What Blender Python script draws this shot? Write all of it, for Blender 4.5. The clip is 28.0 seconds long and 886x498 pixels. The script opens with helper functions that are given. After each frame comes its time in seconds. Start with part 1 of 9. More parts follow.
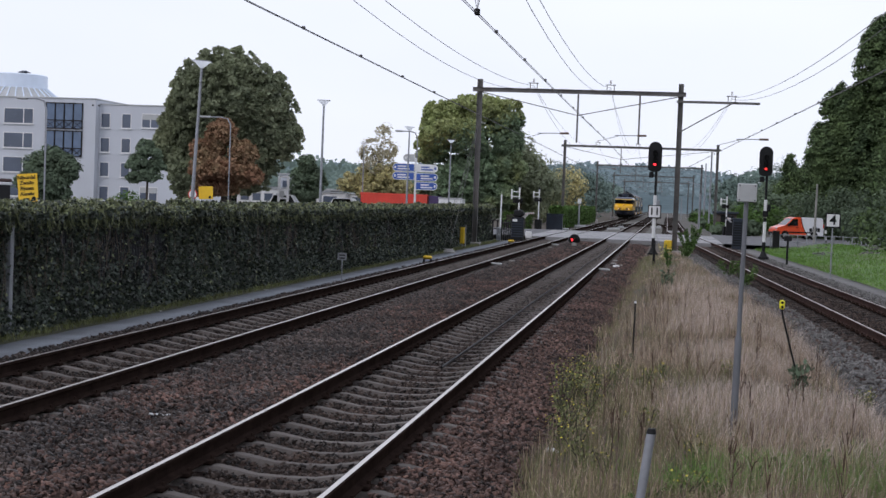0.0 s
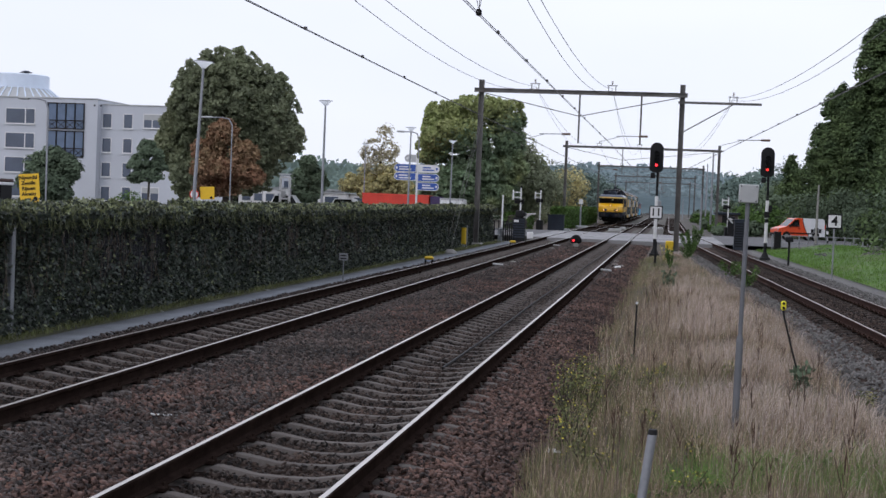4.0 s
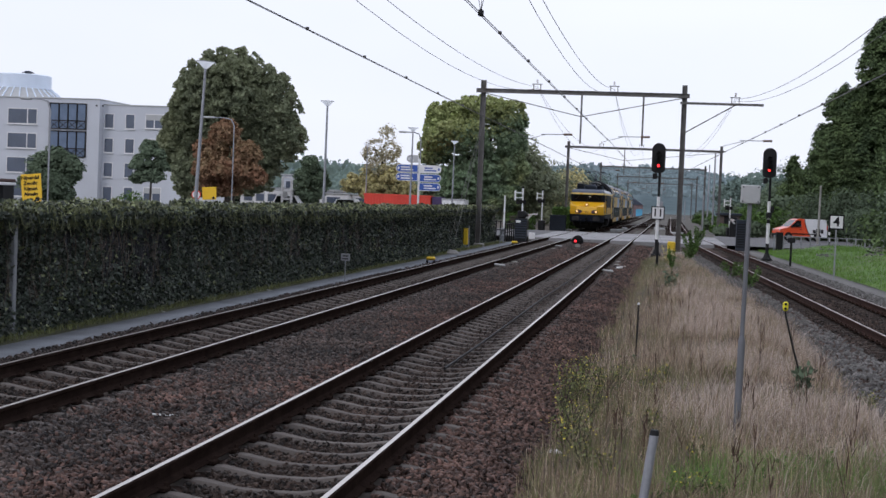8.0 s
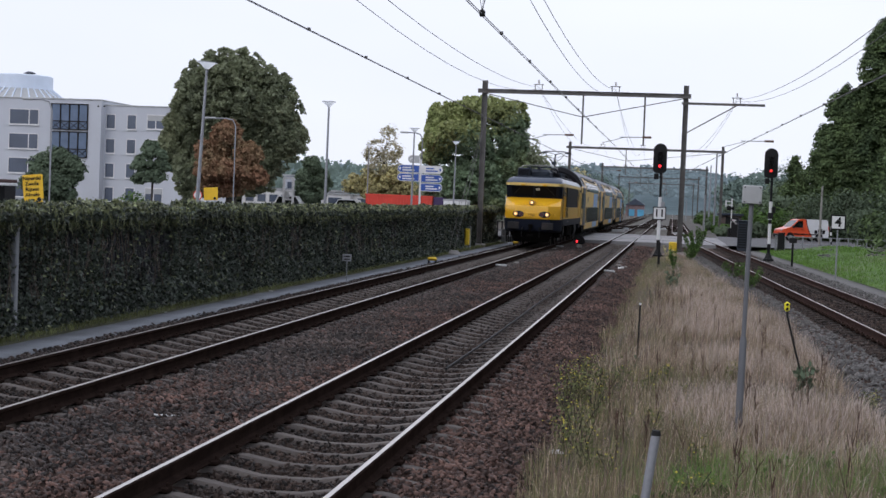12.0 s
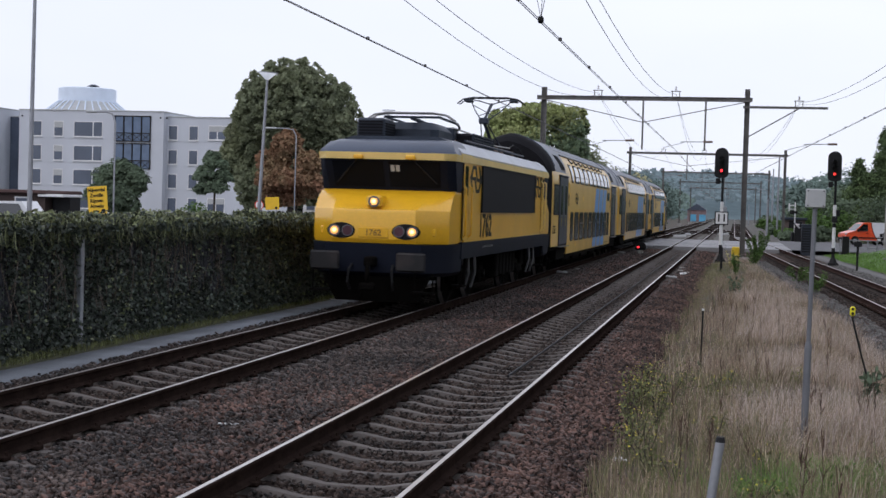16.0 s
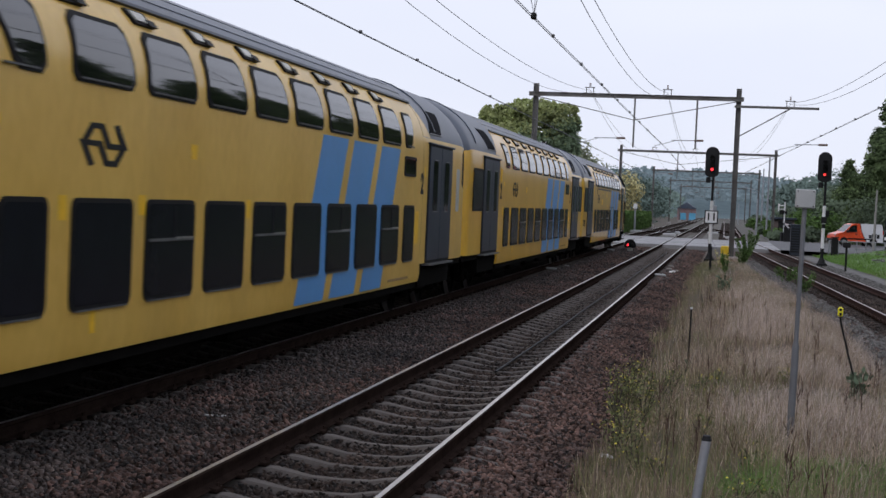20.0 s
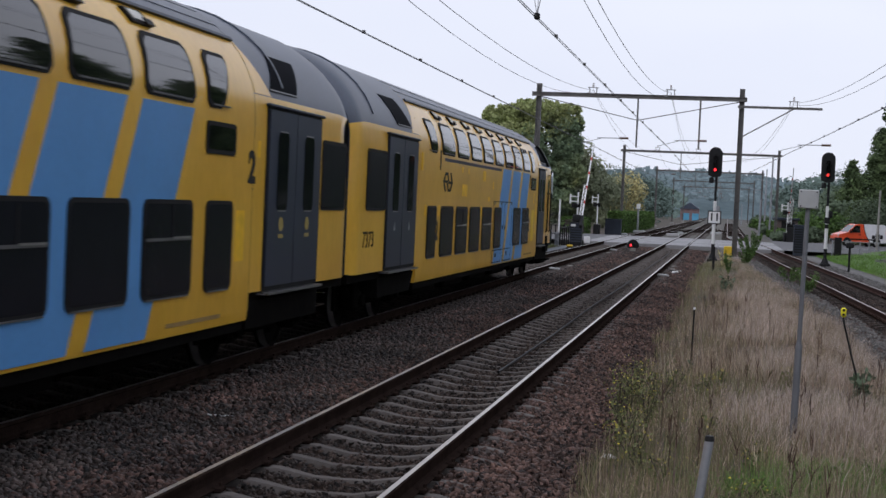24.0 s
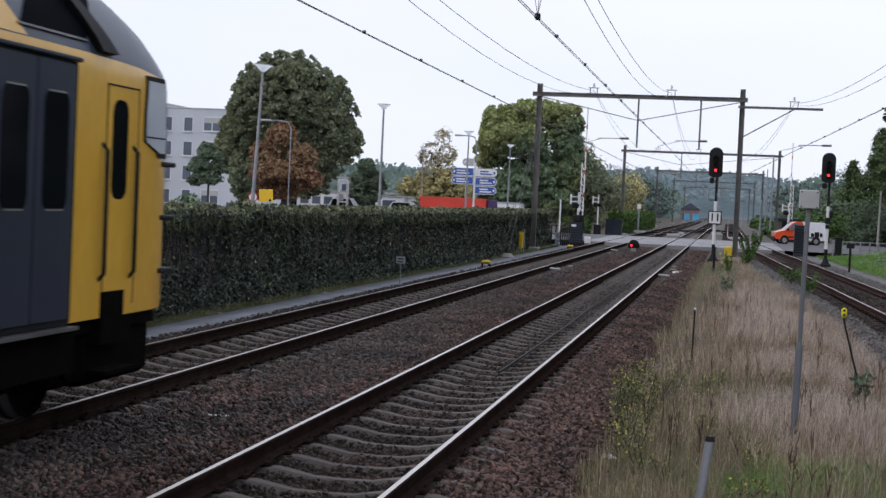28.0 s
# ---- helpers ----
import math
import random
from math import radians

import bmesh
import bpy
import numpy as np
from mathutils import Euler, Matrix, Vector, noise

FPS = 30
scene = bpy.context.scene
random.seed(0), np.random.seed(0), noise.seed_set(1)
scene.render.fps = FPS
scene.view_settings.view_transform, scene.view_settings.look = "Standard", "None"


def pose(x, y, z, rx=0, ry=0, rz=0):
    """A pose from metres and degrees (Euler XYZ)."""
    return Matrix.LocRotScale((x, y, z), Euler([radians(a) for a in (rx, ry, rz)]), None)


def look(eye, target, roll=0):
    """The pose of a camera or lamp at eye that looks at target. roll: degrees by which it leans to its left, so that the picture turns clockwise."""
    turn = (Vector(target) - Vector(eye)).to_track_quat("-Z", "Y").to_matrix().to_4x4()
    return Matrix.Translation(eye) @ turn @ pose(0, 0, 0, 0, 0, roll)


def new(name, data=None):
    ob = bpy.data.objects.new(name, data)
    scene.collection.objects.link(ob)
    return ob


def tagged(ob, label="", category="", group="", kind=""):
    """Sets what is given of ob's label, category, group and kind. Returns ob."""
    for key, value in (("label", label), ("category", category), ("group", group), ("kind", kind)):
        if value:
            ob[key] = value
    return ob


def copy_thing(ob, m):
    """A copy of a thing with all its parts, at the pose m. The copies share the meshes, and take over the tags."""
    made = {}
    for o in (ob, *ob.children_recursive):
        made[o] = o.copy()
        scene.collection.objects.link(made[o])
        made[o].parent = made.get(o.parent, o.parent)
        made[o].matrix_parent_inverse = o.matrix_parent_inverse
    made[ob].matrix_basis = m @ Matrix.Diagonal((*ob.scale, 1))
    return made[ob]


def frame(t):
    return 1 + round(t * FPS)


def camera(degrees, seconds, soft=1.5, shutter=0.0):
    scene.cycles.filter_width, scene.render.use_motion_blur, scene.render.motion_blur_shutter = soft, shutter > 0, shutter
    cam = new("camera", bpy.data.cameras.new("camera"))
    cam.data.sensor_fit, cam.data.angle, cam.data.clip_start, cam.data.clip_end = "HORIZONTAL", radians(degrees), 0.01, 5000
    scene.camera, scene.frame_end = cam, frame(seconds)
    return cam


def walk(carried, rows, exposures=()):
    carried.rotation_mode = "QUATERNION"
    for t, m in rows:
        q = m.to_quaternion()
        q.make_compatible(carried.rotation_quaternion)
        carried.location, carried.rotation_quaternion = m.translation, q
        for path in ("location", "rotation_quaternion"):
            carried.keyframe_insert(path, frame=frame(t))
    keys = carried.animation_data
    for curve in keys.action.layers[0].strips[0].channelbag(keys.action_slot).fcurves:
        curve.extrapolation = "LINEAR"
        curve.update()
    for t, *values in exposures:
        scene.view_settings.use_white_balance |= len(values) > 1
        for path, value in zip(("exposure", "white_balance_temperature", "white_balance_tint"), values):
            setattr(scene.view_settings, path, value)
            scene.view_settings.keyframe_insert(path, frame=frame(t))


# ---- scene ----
EYE = (0.0, 0.0, 2.18)
cam = camera(34.7, 28.0, soft=1.5, shutter=0.3)
PATH = [  # seconds, turn to the left, tilt, lean
    (0, 8.927, -2.042, 2.214), (1, 8.937, -2.028, 2.265), (2, 8.966, -2.023, 2.279),
    (3, 8.981, -2.022, 2.270), (3.5, 8.978, -2.022, 2.265), (5.5, 9.034, -2.020, 2.315),
    (6, 9.044, -2.014, 2.307), (7, 9.063, -2.007, 2.287), (8, 9.061, -2.008, 2.313),
    (9, 9.088, -2.001, 2.299), (10, 9.101, -1.993, 2.269), (11, 9.110, -1.993, 2.293),
    (12, 9.122, -1.993, 2.292), (12.5, 9.122, -1.995, 2.286), (14.5, 11.580, -1.779, 1.676),
    (15, 11.580, -1.779, 1.676), (15.5, 11.580, -1.779, 1.676), (16, 11.580, -1.779, 1.676),
    (16.5, 11.497, -1.802, 2.150), (17, 11.387, -1.887, 2.217), (17.5, 11.243, -1.952, 2.382),
    (18, 11.207, -1.959, 2.445), (18.5, 11.184, -1.968, 2.500), (19, 11.171, -1.972, 2.523),
    (20, 11.154, -1.971, 2.530), (20.5, 11.180, -1.970, 2.543), (21, 11.217, -1.975, 2.572),
    (21.5, 11.249, -1.975, 2.579), (23.5, 11.269, -1.975, 2.590), (24, 11.274, -1.975, 2.587),
    (25, 11.287, -1.975, 2.594), (26, 11.288, -1.978, 2.605), (27, 11.284, -1.974, 2.588),
    (28, 11.295, -1.967, 2.603),
]

def facing(yaw, tilt, lean):
    y, p = radians(yaw), radians(tilt)
    way = Vector((-math.sin(y) * math.cos(p), math.cos(y) * math.cos(p), math.sin(p)))
    return look(EYE, Vector(EYE) + way * 10, lean)


walk(cam, [(t, facing(a, b, c)) for t, a, b, c in PATH], [(0, 0.08, 6340, 14), (17, 0.08, 6340, 14), (20, -0.06, 6340, 14), (26, -0.08, 6340, 14), (27, -0.10, 6340, 14), (28, 0.08, 6340, 14)])

# ---- sky and sun: a bright overcast day ----
SUN_UP, SUN_TURN = radians(42), radians(215)
world = bpy.data.worlds.new("overcast_sky")
scene.world = world
world.use_nodes = True
wn, wl = world.node_tree.nodes, world.node_tree.links
wn.clear()
w_out = wn.new("ShaderNodeOutputWorld")
w_mix = wn.new("ShaderNodeMixShader")
w_sky = wn.new("ShaderNodeTexSky")
w_sky.sky_type, w_sky.sun_disc = "NISHITA", False
w_sky.sun_elevation, w_sky.sun_rotation = SUN_UP, SUN_TURN
w_blue = wn.new("ShaderNodeBackground")
w_blue.inputs["Strength"].default_value = 0.1
w_cloud = wn.new("ShaderNodeBackground")
w_cloud.inputs["Strength"].default_value = 1.04
w_co = wn.new("ShaderNodeTexCoord")
w_map = wn.new("ShaderNodeMapping")
w_map.inputs["Scale"].default_value = (1.0, 1.0, 3.0)
w_noise = wn.new("ShaderNodeTexNoise")
w_noise.inputs["Scale"].default_value = 1.6
w_noise.inputs["Detail"].default_value = 4.0
w_ramp = wn.new("ShaderNodeValToRGB")
w_ramp.color_ramp.elements[0].color = (0.77, 0.82, 0.95, 1)
w_ramp.color_ramp.elements[1].color = (0.89, 0.93, 1.01, 1)
w_ramp.color_ramp.elements[0].position, w_ramp.color_ramp.elements[1].position = 0.3, 0.7
w_mix.inputs[0].default_value = 0.93
wl.new(w_sky.outputs[0], w_blue.inputs["Color"])
wl.new(w_co.outputs["Generated"], w_map.inputs[0])
wl.new(w_map.outputs[0], w_noise.inputs["Vector"])
wl.new(w_noise.outputs["Fac"], w_ramp.inputs[0])
wl.new(w_ramp.outputs[0], w_cloud.inputs["Color"])
wl.new(w_blue.outputs[0], w_mix.inputs[1])
wl.new(w_cloud.outputs[0], w_mix.inputs[2])
wl.new(w_mix.outputs[0], w_out.inputs[0])
sun = new("sun", bpy.data.lights.new("sun", "SUN"))
sun.data.energy, sun.data.angle, sun.data.color = 0.6, radians(25), (1.0, 0.96, 0.9)
sun.matrix_world = look((0, 0, 50), (30 * math.sin(radians(35)), 30 * math.cos(radians(35)), 50 - 27))


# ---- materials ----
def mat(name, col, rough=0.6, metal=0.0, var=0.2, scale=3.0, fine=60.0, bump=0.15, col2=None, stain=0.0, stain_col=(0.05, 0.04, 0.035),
        island=0.0, thing=0.0, coat=0.0, stretch=(1, 1, 1), trans=0.0, spec=0.5, ior=1.5):
    m = bpy.data.materials.new(name)
    m.use_nodes = True
    n, l = m.node_tree.nodes, m.node_tree.links
    b = n["Principled BSDF"]
    b.inputs["Roughness"].default_value, b.inputs["Metallic"].default_value = rough, metal
    b.inputs["Specular IOR Level"].default_value, b.inputs["IOR"].default_value = spec, ior
    if coat:
        b.inputs["Coat Weight"].default_value, b.inputs["Coat Roughness"].default_value = coat, 0.12
    co = n.new("ShaderNodeTexCoord")
    mp = n.new("ShaderNodeMapping")
    mp.inputs["Scale"].default_value = stretch
    l.new(co.outputs["Object"], mp.inputs[0])
    big, small = n.new("ShaderNodeTexNoise"), n.new("ShaderNodeTexNoise")
    big.inputs["Scale"].default_value, big.inputs["Detail"].default_value = scale, 5
    small.inputs["Scale"].default_value, small.inputs["Detail"].default_value = fine, 3
    for t in (big, small):
        l.new(mp.outputs[0], t.inputs["Vector"])
    add = n.new("ShaderNodeMath")
    add.operation = "ADD"
    half = n.new("ShaderNodeMath")
    half.operation, half.inputs[1].default_value = "MULTIPLY", 0.5
    l.new(small.outputs["Fac"], half.inputs[0])
    l.new(big.outputs["Fac"], add.inputs[0])
    l.new(half.outputs[0], add.inputs[1])
    ramp = n.new("ShaderNodeValToRGB")
    ramp.color_ramp.elements[0].position, ramp.color_ramp.elements[1].position = 0.5, 1.0
    dark = tuple(c * (1 - var) for c in col)
    light = tuple(c * (1 + var) for c in (col2 or col))
    ramp.color_ramp.elements[0].color, ramp.color_ramp.elements[1].color = (*dark, 1), (*light, 1)
    l.new(add.outputs[0], ramp.inputs[0])
    out = ramp.outputs[0]
    if stain:
        st = n.new("ShaderNodeTexNoise")
        st.inputs["Scale"].default_value, st.inputs["Detail"].default_value = scale * 0.45, 7
        l.new(mp.outputs[0], st.inputs["Vector"])
        sr = n.new("ShaderNodeValToRGB")
        sr.color_ramp.elements[0].position, sr.color_ramp.elements[1].position = 0.5, 0.72
        sr.color_ramp.elements[1].color = (stain, stain, stain, 1)
        sr.color_ramp.elements[0].color = (0, 0, 0, 1)
        l.new(st.outputs["Fac"], sr.inputs[0])
        mx = n.new("ShaderNodeMixRGB")
        mx.inputs[2].default_value = (*stain_col, 1)
        l.new(sr.outputs[0], mx.inputs[0])
        l.new(out, mx.inputs[1])
        out = mx.outputs[0]
    for amount, node, socket in ((island, "ShaderNodeNewGeometry", "Random Per Island"), (thing, "ShaderNodeObjectInfo", "Random")):
        if amount:
            src = n.new(node)
            rng = n.new("ShaderNodeMapRange")
            rng.inputs["To Min"].default_value, rng.inputs["To Max"].default_value = 1 - amount, 1 + amount
            l.new(src.outputs[socket], rng.inputs[0])
            hs = n.new("ShaderNodeHueSaturation")
            l.new(rng.outputs[0], hs.inputs["Value"])
            l.new(out, hs.inputs["Color"])
            out = hs.outputs[0]
    l.new(out, b.inputs["Base Color"])
    if bump:
        bp = n.new("ShaderNodeBump")
        bp.inputs["Strength"].default_value, bp.inputs["Distance"].default_value = bump, 0.02
        l.new(add.outputs[0], bp.inputs["Height"])
        l.new(bp.outputs[0], b.inputs["Normal"])
    if trans:
        tr = n.new("ShaderNodeBsdfTranslucent")
        l.new(out, tr.inputs["Color"])
        ms = n.new("ShaderNodeMixShader")
        ms.inputs[0].default_value = trans
        l.new(b.outputs[0], ms.inputs[1])
        l.new(tr.outputs[0], ms.inputs[2])
        l.new(ms.outputs[0], n["Material Output"].inputs[0])
    return m


def glow(name, col, strength):
    m = mat(name, col, 0.3, var=0.0, bump=0)
    b = m.node_tree.nodes["Principled BSDF"]
    b.inputs["Emission Color"].default_value, b.inputs["Emission Strength"].default_value = (*col, 1), strength
    return m


# bed darker than its stones: shade in the gaps put into the colour
BALLAST = mat("ballast_stone", (0.020, 0.0120, 0.0090), 0.95, spec=0.1, var=0.45, scale=0.7, fine=22, bump=0.8, col2=(0.070, 0.047, 0.038), stain=0.4)
STONES = mat("loose_ballast", (0.040, 0.0235, 0.019), 0.75, var=0.4, scale=0.8, fine=30, bump=0.4, island=0.9, spec=0.45, col2=(0.105, 0.061, 0.048))
DARKSTONES = mat("dark_grey_ballast", (0.026, 0.0190, 0.0165), 0.7, var=0.4, scale=0.8, fine=30, bump=0.4, island=0.9, spec=0.5, col2=(0.060, 0.044, 0.037))
GRIMESTONES = mat("grimy_ballast", (0.022, 0.0155, 0.013), 0.8, var=0.45, scale=0.9, fine=30, bump=0.4, island=0.9, spec=0.35, col2=(0.044, 0.031, 0.025))
GREYSTONES = mat("grey_ballast", (0.13, 0.125, 0.12), 0.88, var=0.3, scale=2, fine=30, bump=0.4, island=0.45)
SLEEPER = mat("sleeper_concrete", (0.106, 0.092, 0.083), 0.9, var=0.3, scale=2, fine=25, bump=0.3, stain=0.6, thing=0.15)
OLDSLEEPER = mat("old_grimy_sleeper", (0.045, 0.036, 0.031), 0.9, spec=0.15, var=0.35, scale=2, fine=25, bump=0.3, stain=0.5, thing=0.2)
RUST = mat("rusty_rail", (0.026, 0.0175, 0.0145), 0.95, spec=0.0, var=0.35, scale=4, fine=40, bump=0.25)
SIDERUST = mat("red_rusty_rail", (0.045, 0.023, 0.018), 0.9, spec=0.1, var=0.35, scale=4, fine=40, bump=0.25)
RAILTOP = mat("polished_rail", (0.56, 0.52, 0.49), 0.30, metal=0.75, var=0.12, scale=6, fine=80, bump=0.02, stretch=(8, 0.3, 1))
RAILDULL = mat("dull_rail", (0.46, 0.41, 0.38), 0.4, metal=0.65, var=0.2, scale=6, fine=80, bump=0.05, stretch=(8, 0.3, 1))
FARBED = mat("far_ballast", (0.125, 0.118, 0.108), 0.95, spec=0.1, var=0.3, scale=0.3, fine=6, bump=0.3, stain=0.5, stain_col=(0.06, 0.07, 0.04))
SOIL = mat("soil", (0.070, 0.055, 0.042), 0.95, var=0.4, scale=0.5, fine=8, bump=0.5, stain=0.5, stain_col=(0.05, 0.06, 0.025))
VERGE = mat("mossy_verge", (0.060, 0.062, 0.030), 0.95, var=0.4, scale=0.8, fine=14, bump=0.5, stain=0.5, stain_col=(0.06, 0.05, 0.035))
LAWN = mat("lawn", (0.085, 0.16, 0.035), 0.9, var=0.3, scale=0.4, fine=12, bump=0.5, stain=0.8, stain_col=(0.19, 0.155, 0.105))
DRY = mat("dry_grass", (0.50, 0.40, 0.305), 0.85, var=0.3, scale=0.6, fine=6, bump=0, island=0.75, trans=0.25)
BROWNBLADE = mat("brown_grass", (0.25, 0.175, 0.125), 0.85, var=0.3, scale=0.6, fine=6, bump=0, island=0.5, trans=0.2)
GREENBLADE = mat("green_grass", (0.170, 0.185, 0.075), 0.8, var=0.3, scale=0.6, fine=6, bump=0, island=0.4, trans=0.25)
LAWNBLADE = mat("lawn_blades", (0.135, 0.245, 0.048), 0.8, var=0.25, scale=0.4, fine=6, bump=0, island=0.35, trans=0.25)
PATHM = mat("path_asphalt", (0.19, 0.205, 0.225), 0.9, var=0.25, scale=1.5, fine=60, bump=0.3, stain=0.25)
ROADM = mat("road_asphalt", (0.13, 0.13, 0.135), 0.9, var=0.2, scale=1, fine=40, bump=0.3)
XING = mat("crossing_concrete", (0.31, 0.31, 0.315), 0.85, var=0.25, scale=0.6, fine=25, bump=0.2, stain=0.5, thing=0.12)
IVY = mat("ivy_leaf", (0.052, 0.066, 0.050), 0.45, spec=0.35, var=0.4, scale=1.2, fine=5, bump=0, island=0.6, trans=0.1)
# yellow-green crest leaves; light from the sky is painted into their paleness too
IVYLIGHT = mat("ivy_pale_leaf", (0.165, 0.185, 0.090), 0.42, spec=0.5, var=0.35, scale=1.2, fine=5, bump=0, island=0.6, trans=0.15)
FENCEM = mat("fence_panel", (0.040, 0.040, 0.046), 0.9, var=0.3, scale=2, fine=20, bump=0.4, stretch=(1, 3, 0.3))
DOME = mat("dome_cladding", (0.66, 0.74, 0.85), 0.4, var=0.06, scale=1, bump=0.02)
RENDERW = mat("white_render", (0.53, 0.555, 0.60), 0.85, var=0.06, scale=0.3, fine=6, bump=0.1, stain=0.15, stain_col=(0.4, 0.4, 0.41))
# blue of the reflected sky is put into this glass's base colour
LOGGIAGLASS = mat("sky_tinted_loggia_glass", (0.10, 0.15, 0.24), 0.12, spec=0.6, var=0.2, scale=0.8, bump=0)
WINGLASS = mat("window_glass", (0.085, 0.105, 0.145), 0.12, var=0.2, scale=0.4, bump=0)
REDBOX = mat("container_red", (0.68, 0.06, 0.035), 0.5, var=0.15, scale=0.8, bump=0.05, stain=0.2, stain_col=(0.3, 0.05, 0.03))
PURPLEBOX = mat("container_purple", (0.05, 0.03, 0.10), 0.5, var=0.15, bump=0.05)
SIGNBLUE = mat("sign_blue", (0.03, 0.09, 0.36), 0.4, var=0.06, bump=0)
VANRED = mat("van_orange_red", (0.74, 0.085, 0.022), 0.3, var=0.05, bump=0, coat=0.4)
VANWHITE = mat("van_white", (0.72, 0.73, 0.75), 0.3, var=0.05, bump=0, coat=0.4)
BRICK = mat("grey_brown_brick", (0.13, 0.10, 0.092), 0.9, var=0.25, scale=1, fine=12, bump=0.3)
POSTM = mat("dull_grey_tube", (0.16, 0.165, 0.18), 0.55, metal=0.2, var=0.15, scale=4, fine=60, bump=0.05)
GALV = mat("galvanised_steel", (0.30, 0.31, 0.33), 0.5, metal=0.4, var=0.15, scale=4, fine=60, bump=0.05)
MASTM = mat("mast_steel", (0.13, 0.125, 0.12), 0.7, metal=0.2, var=0.3, scale=2, fine=30, bump=0.1, stain=0.4, stain_col=(0.10, 0.06, 0.04))
WIREM = mat("wire_copper", (0.10, 0.095, 0.095), 0.5, metal=0.6, var=0.1, bump=0)
CERAMIC = mat("insulator", (0.12, 0.07, 0.05), 0.3, var=0.1, bump=0)
BLACK = mat("black_paint", (0.010, 0.010, 0.011), 0.6, spec=0.25, var=0.3, scale=3, bump=0.05)
WHITE = mat("white_paint", (0.72, 0.72, 0.72), 0.5, var=0.08, scale=3, bump=0.04, stain=0.15)
GREYP = mat("grey_cabinet_paint", (0.42, 0.43, 0.43), 0.5, var=0.08, scale=3, bump=0.04, stain=0.12)
CONC = mat("weathered_concrete", (0.30, 0.29, 0.27), 0.9, var=0.25, scale=2, fine=25, bump=0.3, stain=0.3)
REDLIGHT = glow("red_lamp", (1.0, 0.03, 0.04), 2.5)
WARMLIGHT = glow("headlamp_glow", (1.0, 0.50, 0.14), 0.75)
LAMPCORE = glow("headlamp_core", (1.0, 0.72, 0.36), 1.6)
TAILRED = glow("signal_red_dim", (1.0, 0.05, 0.04), 1.3)
LENS = mat("unlit_lens", (0.012, 0.010, 0.010), 0.35, spec=0.15, var=0.1, bump=0)
YELLOWP = mat("yellow_plastic", (0.75, 0.50, 0.02), 0.5, var=0.12, scale=4, bump=0.05, stain=0.2)
# the train
NSYEL = mat("train_yellow", (0.77, 0.415, 0.014), 0.33, var=0.10, scale=0.9, fine=18, bump=0.03, stain=0.22, stain_col=(0.42, 0.22, 0.02), coat=0.35)
COACHYEL = mat("coach_yellow", (0.80, 0.430, 0.020), 0.34, var=0.16, scale=0.7, fine=9, bump=0.03, coat=0.45, stain=0.55, stain_col=(0.58, 0.29, 0.025), col2=(0.74, 0.43, 0.045), stretch=(1, 1, 0.55))
STAINYEL = mat("ochre_touch_up", (0.86, 0.52, 0.012), 0.5, var=0.2, scale=5, bump=0.02)
FADEYEL = mat("faded_coach_yellow", (0.78, 0.465, 0.070), 0.42, var=0.16, scale=0.7, fine=9, bump=0.03, coat=0.3, stain=0.7, stain_col=(0.46, 0.29, 0.075), col2=(0.71, 0.46, 0.105), stretch=(1, 1, 0.55))
SASH = mat("worn_sash_metal", (0.13, 0.13, 0.135), 0.45, metal=0.4, var=0.2, bump=0.03)
VENTPLATE = mat("ventilator_plate", (0.62, 0.60, 0.54), 0.5, var=0.2, scale=6, bump=0.03, stain=0.4)
STICKER = mat("worn_yellow_sticker", (0.32, 0.24, 0.06), 0.6, var=0.5, scale=30, bump=0)
FADEDINK = mat("faded_lettering", (0.28, 0.17, 0.05), 0.6, var=0.4, scale=20, bump=0)
NSGREY = mat("train_dark_grey", (0.028, 0.037, 0.054), 0.55, spec=0.3, var=0.25, scale=1.2, fine=20, bump=0.05, stain=0.3, stain_col=(0.05, 0.045, 0.04))
ROOFGREY = mat("coach_roof_grey", (0.047, 0.062, 0.095), 0.42, coat=0.08, var=0.2, scale=1.0, fine=20, bump=0.05, stain=0.35, stain_col=(0.05, 0.048, 0.045))
SILVER = mat("loco_roof_light_grey", (0.40, 0.42, 0.46), 0.4, var=0.12, scale=1.0, fine=20, bump=0.04, stain=0.4, stain_col=(0.2, 0.2, 0.21))
DOORGREY = mat("door_grey_blue", (0.024, 0.032, 0.056), 0.4, coat=0.1, var=0.12, scale=1.0, fine=20, bump=0.03, stain=0.2, stain_col=(0.05, 0.05, 0.055), spec=0.25)
NSBLUE = mat("train_light_blue", (0.10, 0.30, 0.62), 0.36, var=0.08, scale=1.0, fine=18, bump=0.02, stain=0.15, stain_col=(0.1, 0.22, 0.4))
ROOFGLASS = mat("dull_roof_glass", (0.006, 0.007, 0.010), 0.6, spec=0.1, ior=1.12, var=0.1, bump=0)
GLASS = mat("tinted_glass", (0.004, 0.005, 0.006), 0.04, ior=1.9, var=0.1, bump=0)
CREAM = mat("faded_cream_stripe", (0.76, 0.56, 0.20), 0.45, var=0.12, scale=1.0, bump=0.02, stain=0.3, stain_col=(0.4, 0.3, 0.14))
SOOT = mat("sooty_end_paint", (0.012, 0.012, 0.014), 0.85, spec=0.08, var=0.4, scale=1.0, fine=15, bump=0.05, stain=0.5, stain_col=(0.015, 0.014, 0.014))
NAVY = mat("navy_black_paint", (0.0075, 0.010, 0.019), 0.6, spec=0.12, var=0.25, scale=1.2, bump=0.03, stain=0.25, stain_col=(0.03, 0.026, 0.024))
DULLINK = mat("faded_number_paint", (0.22, 0.11, 0.02), 0.6, var=0.1, bump=0)
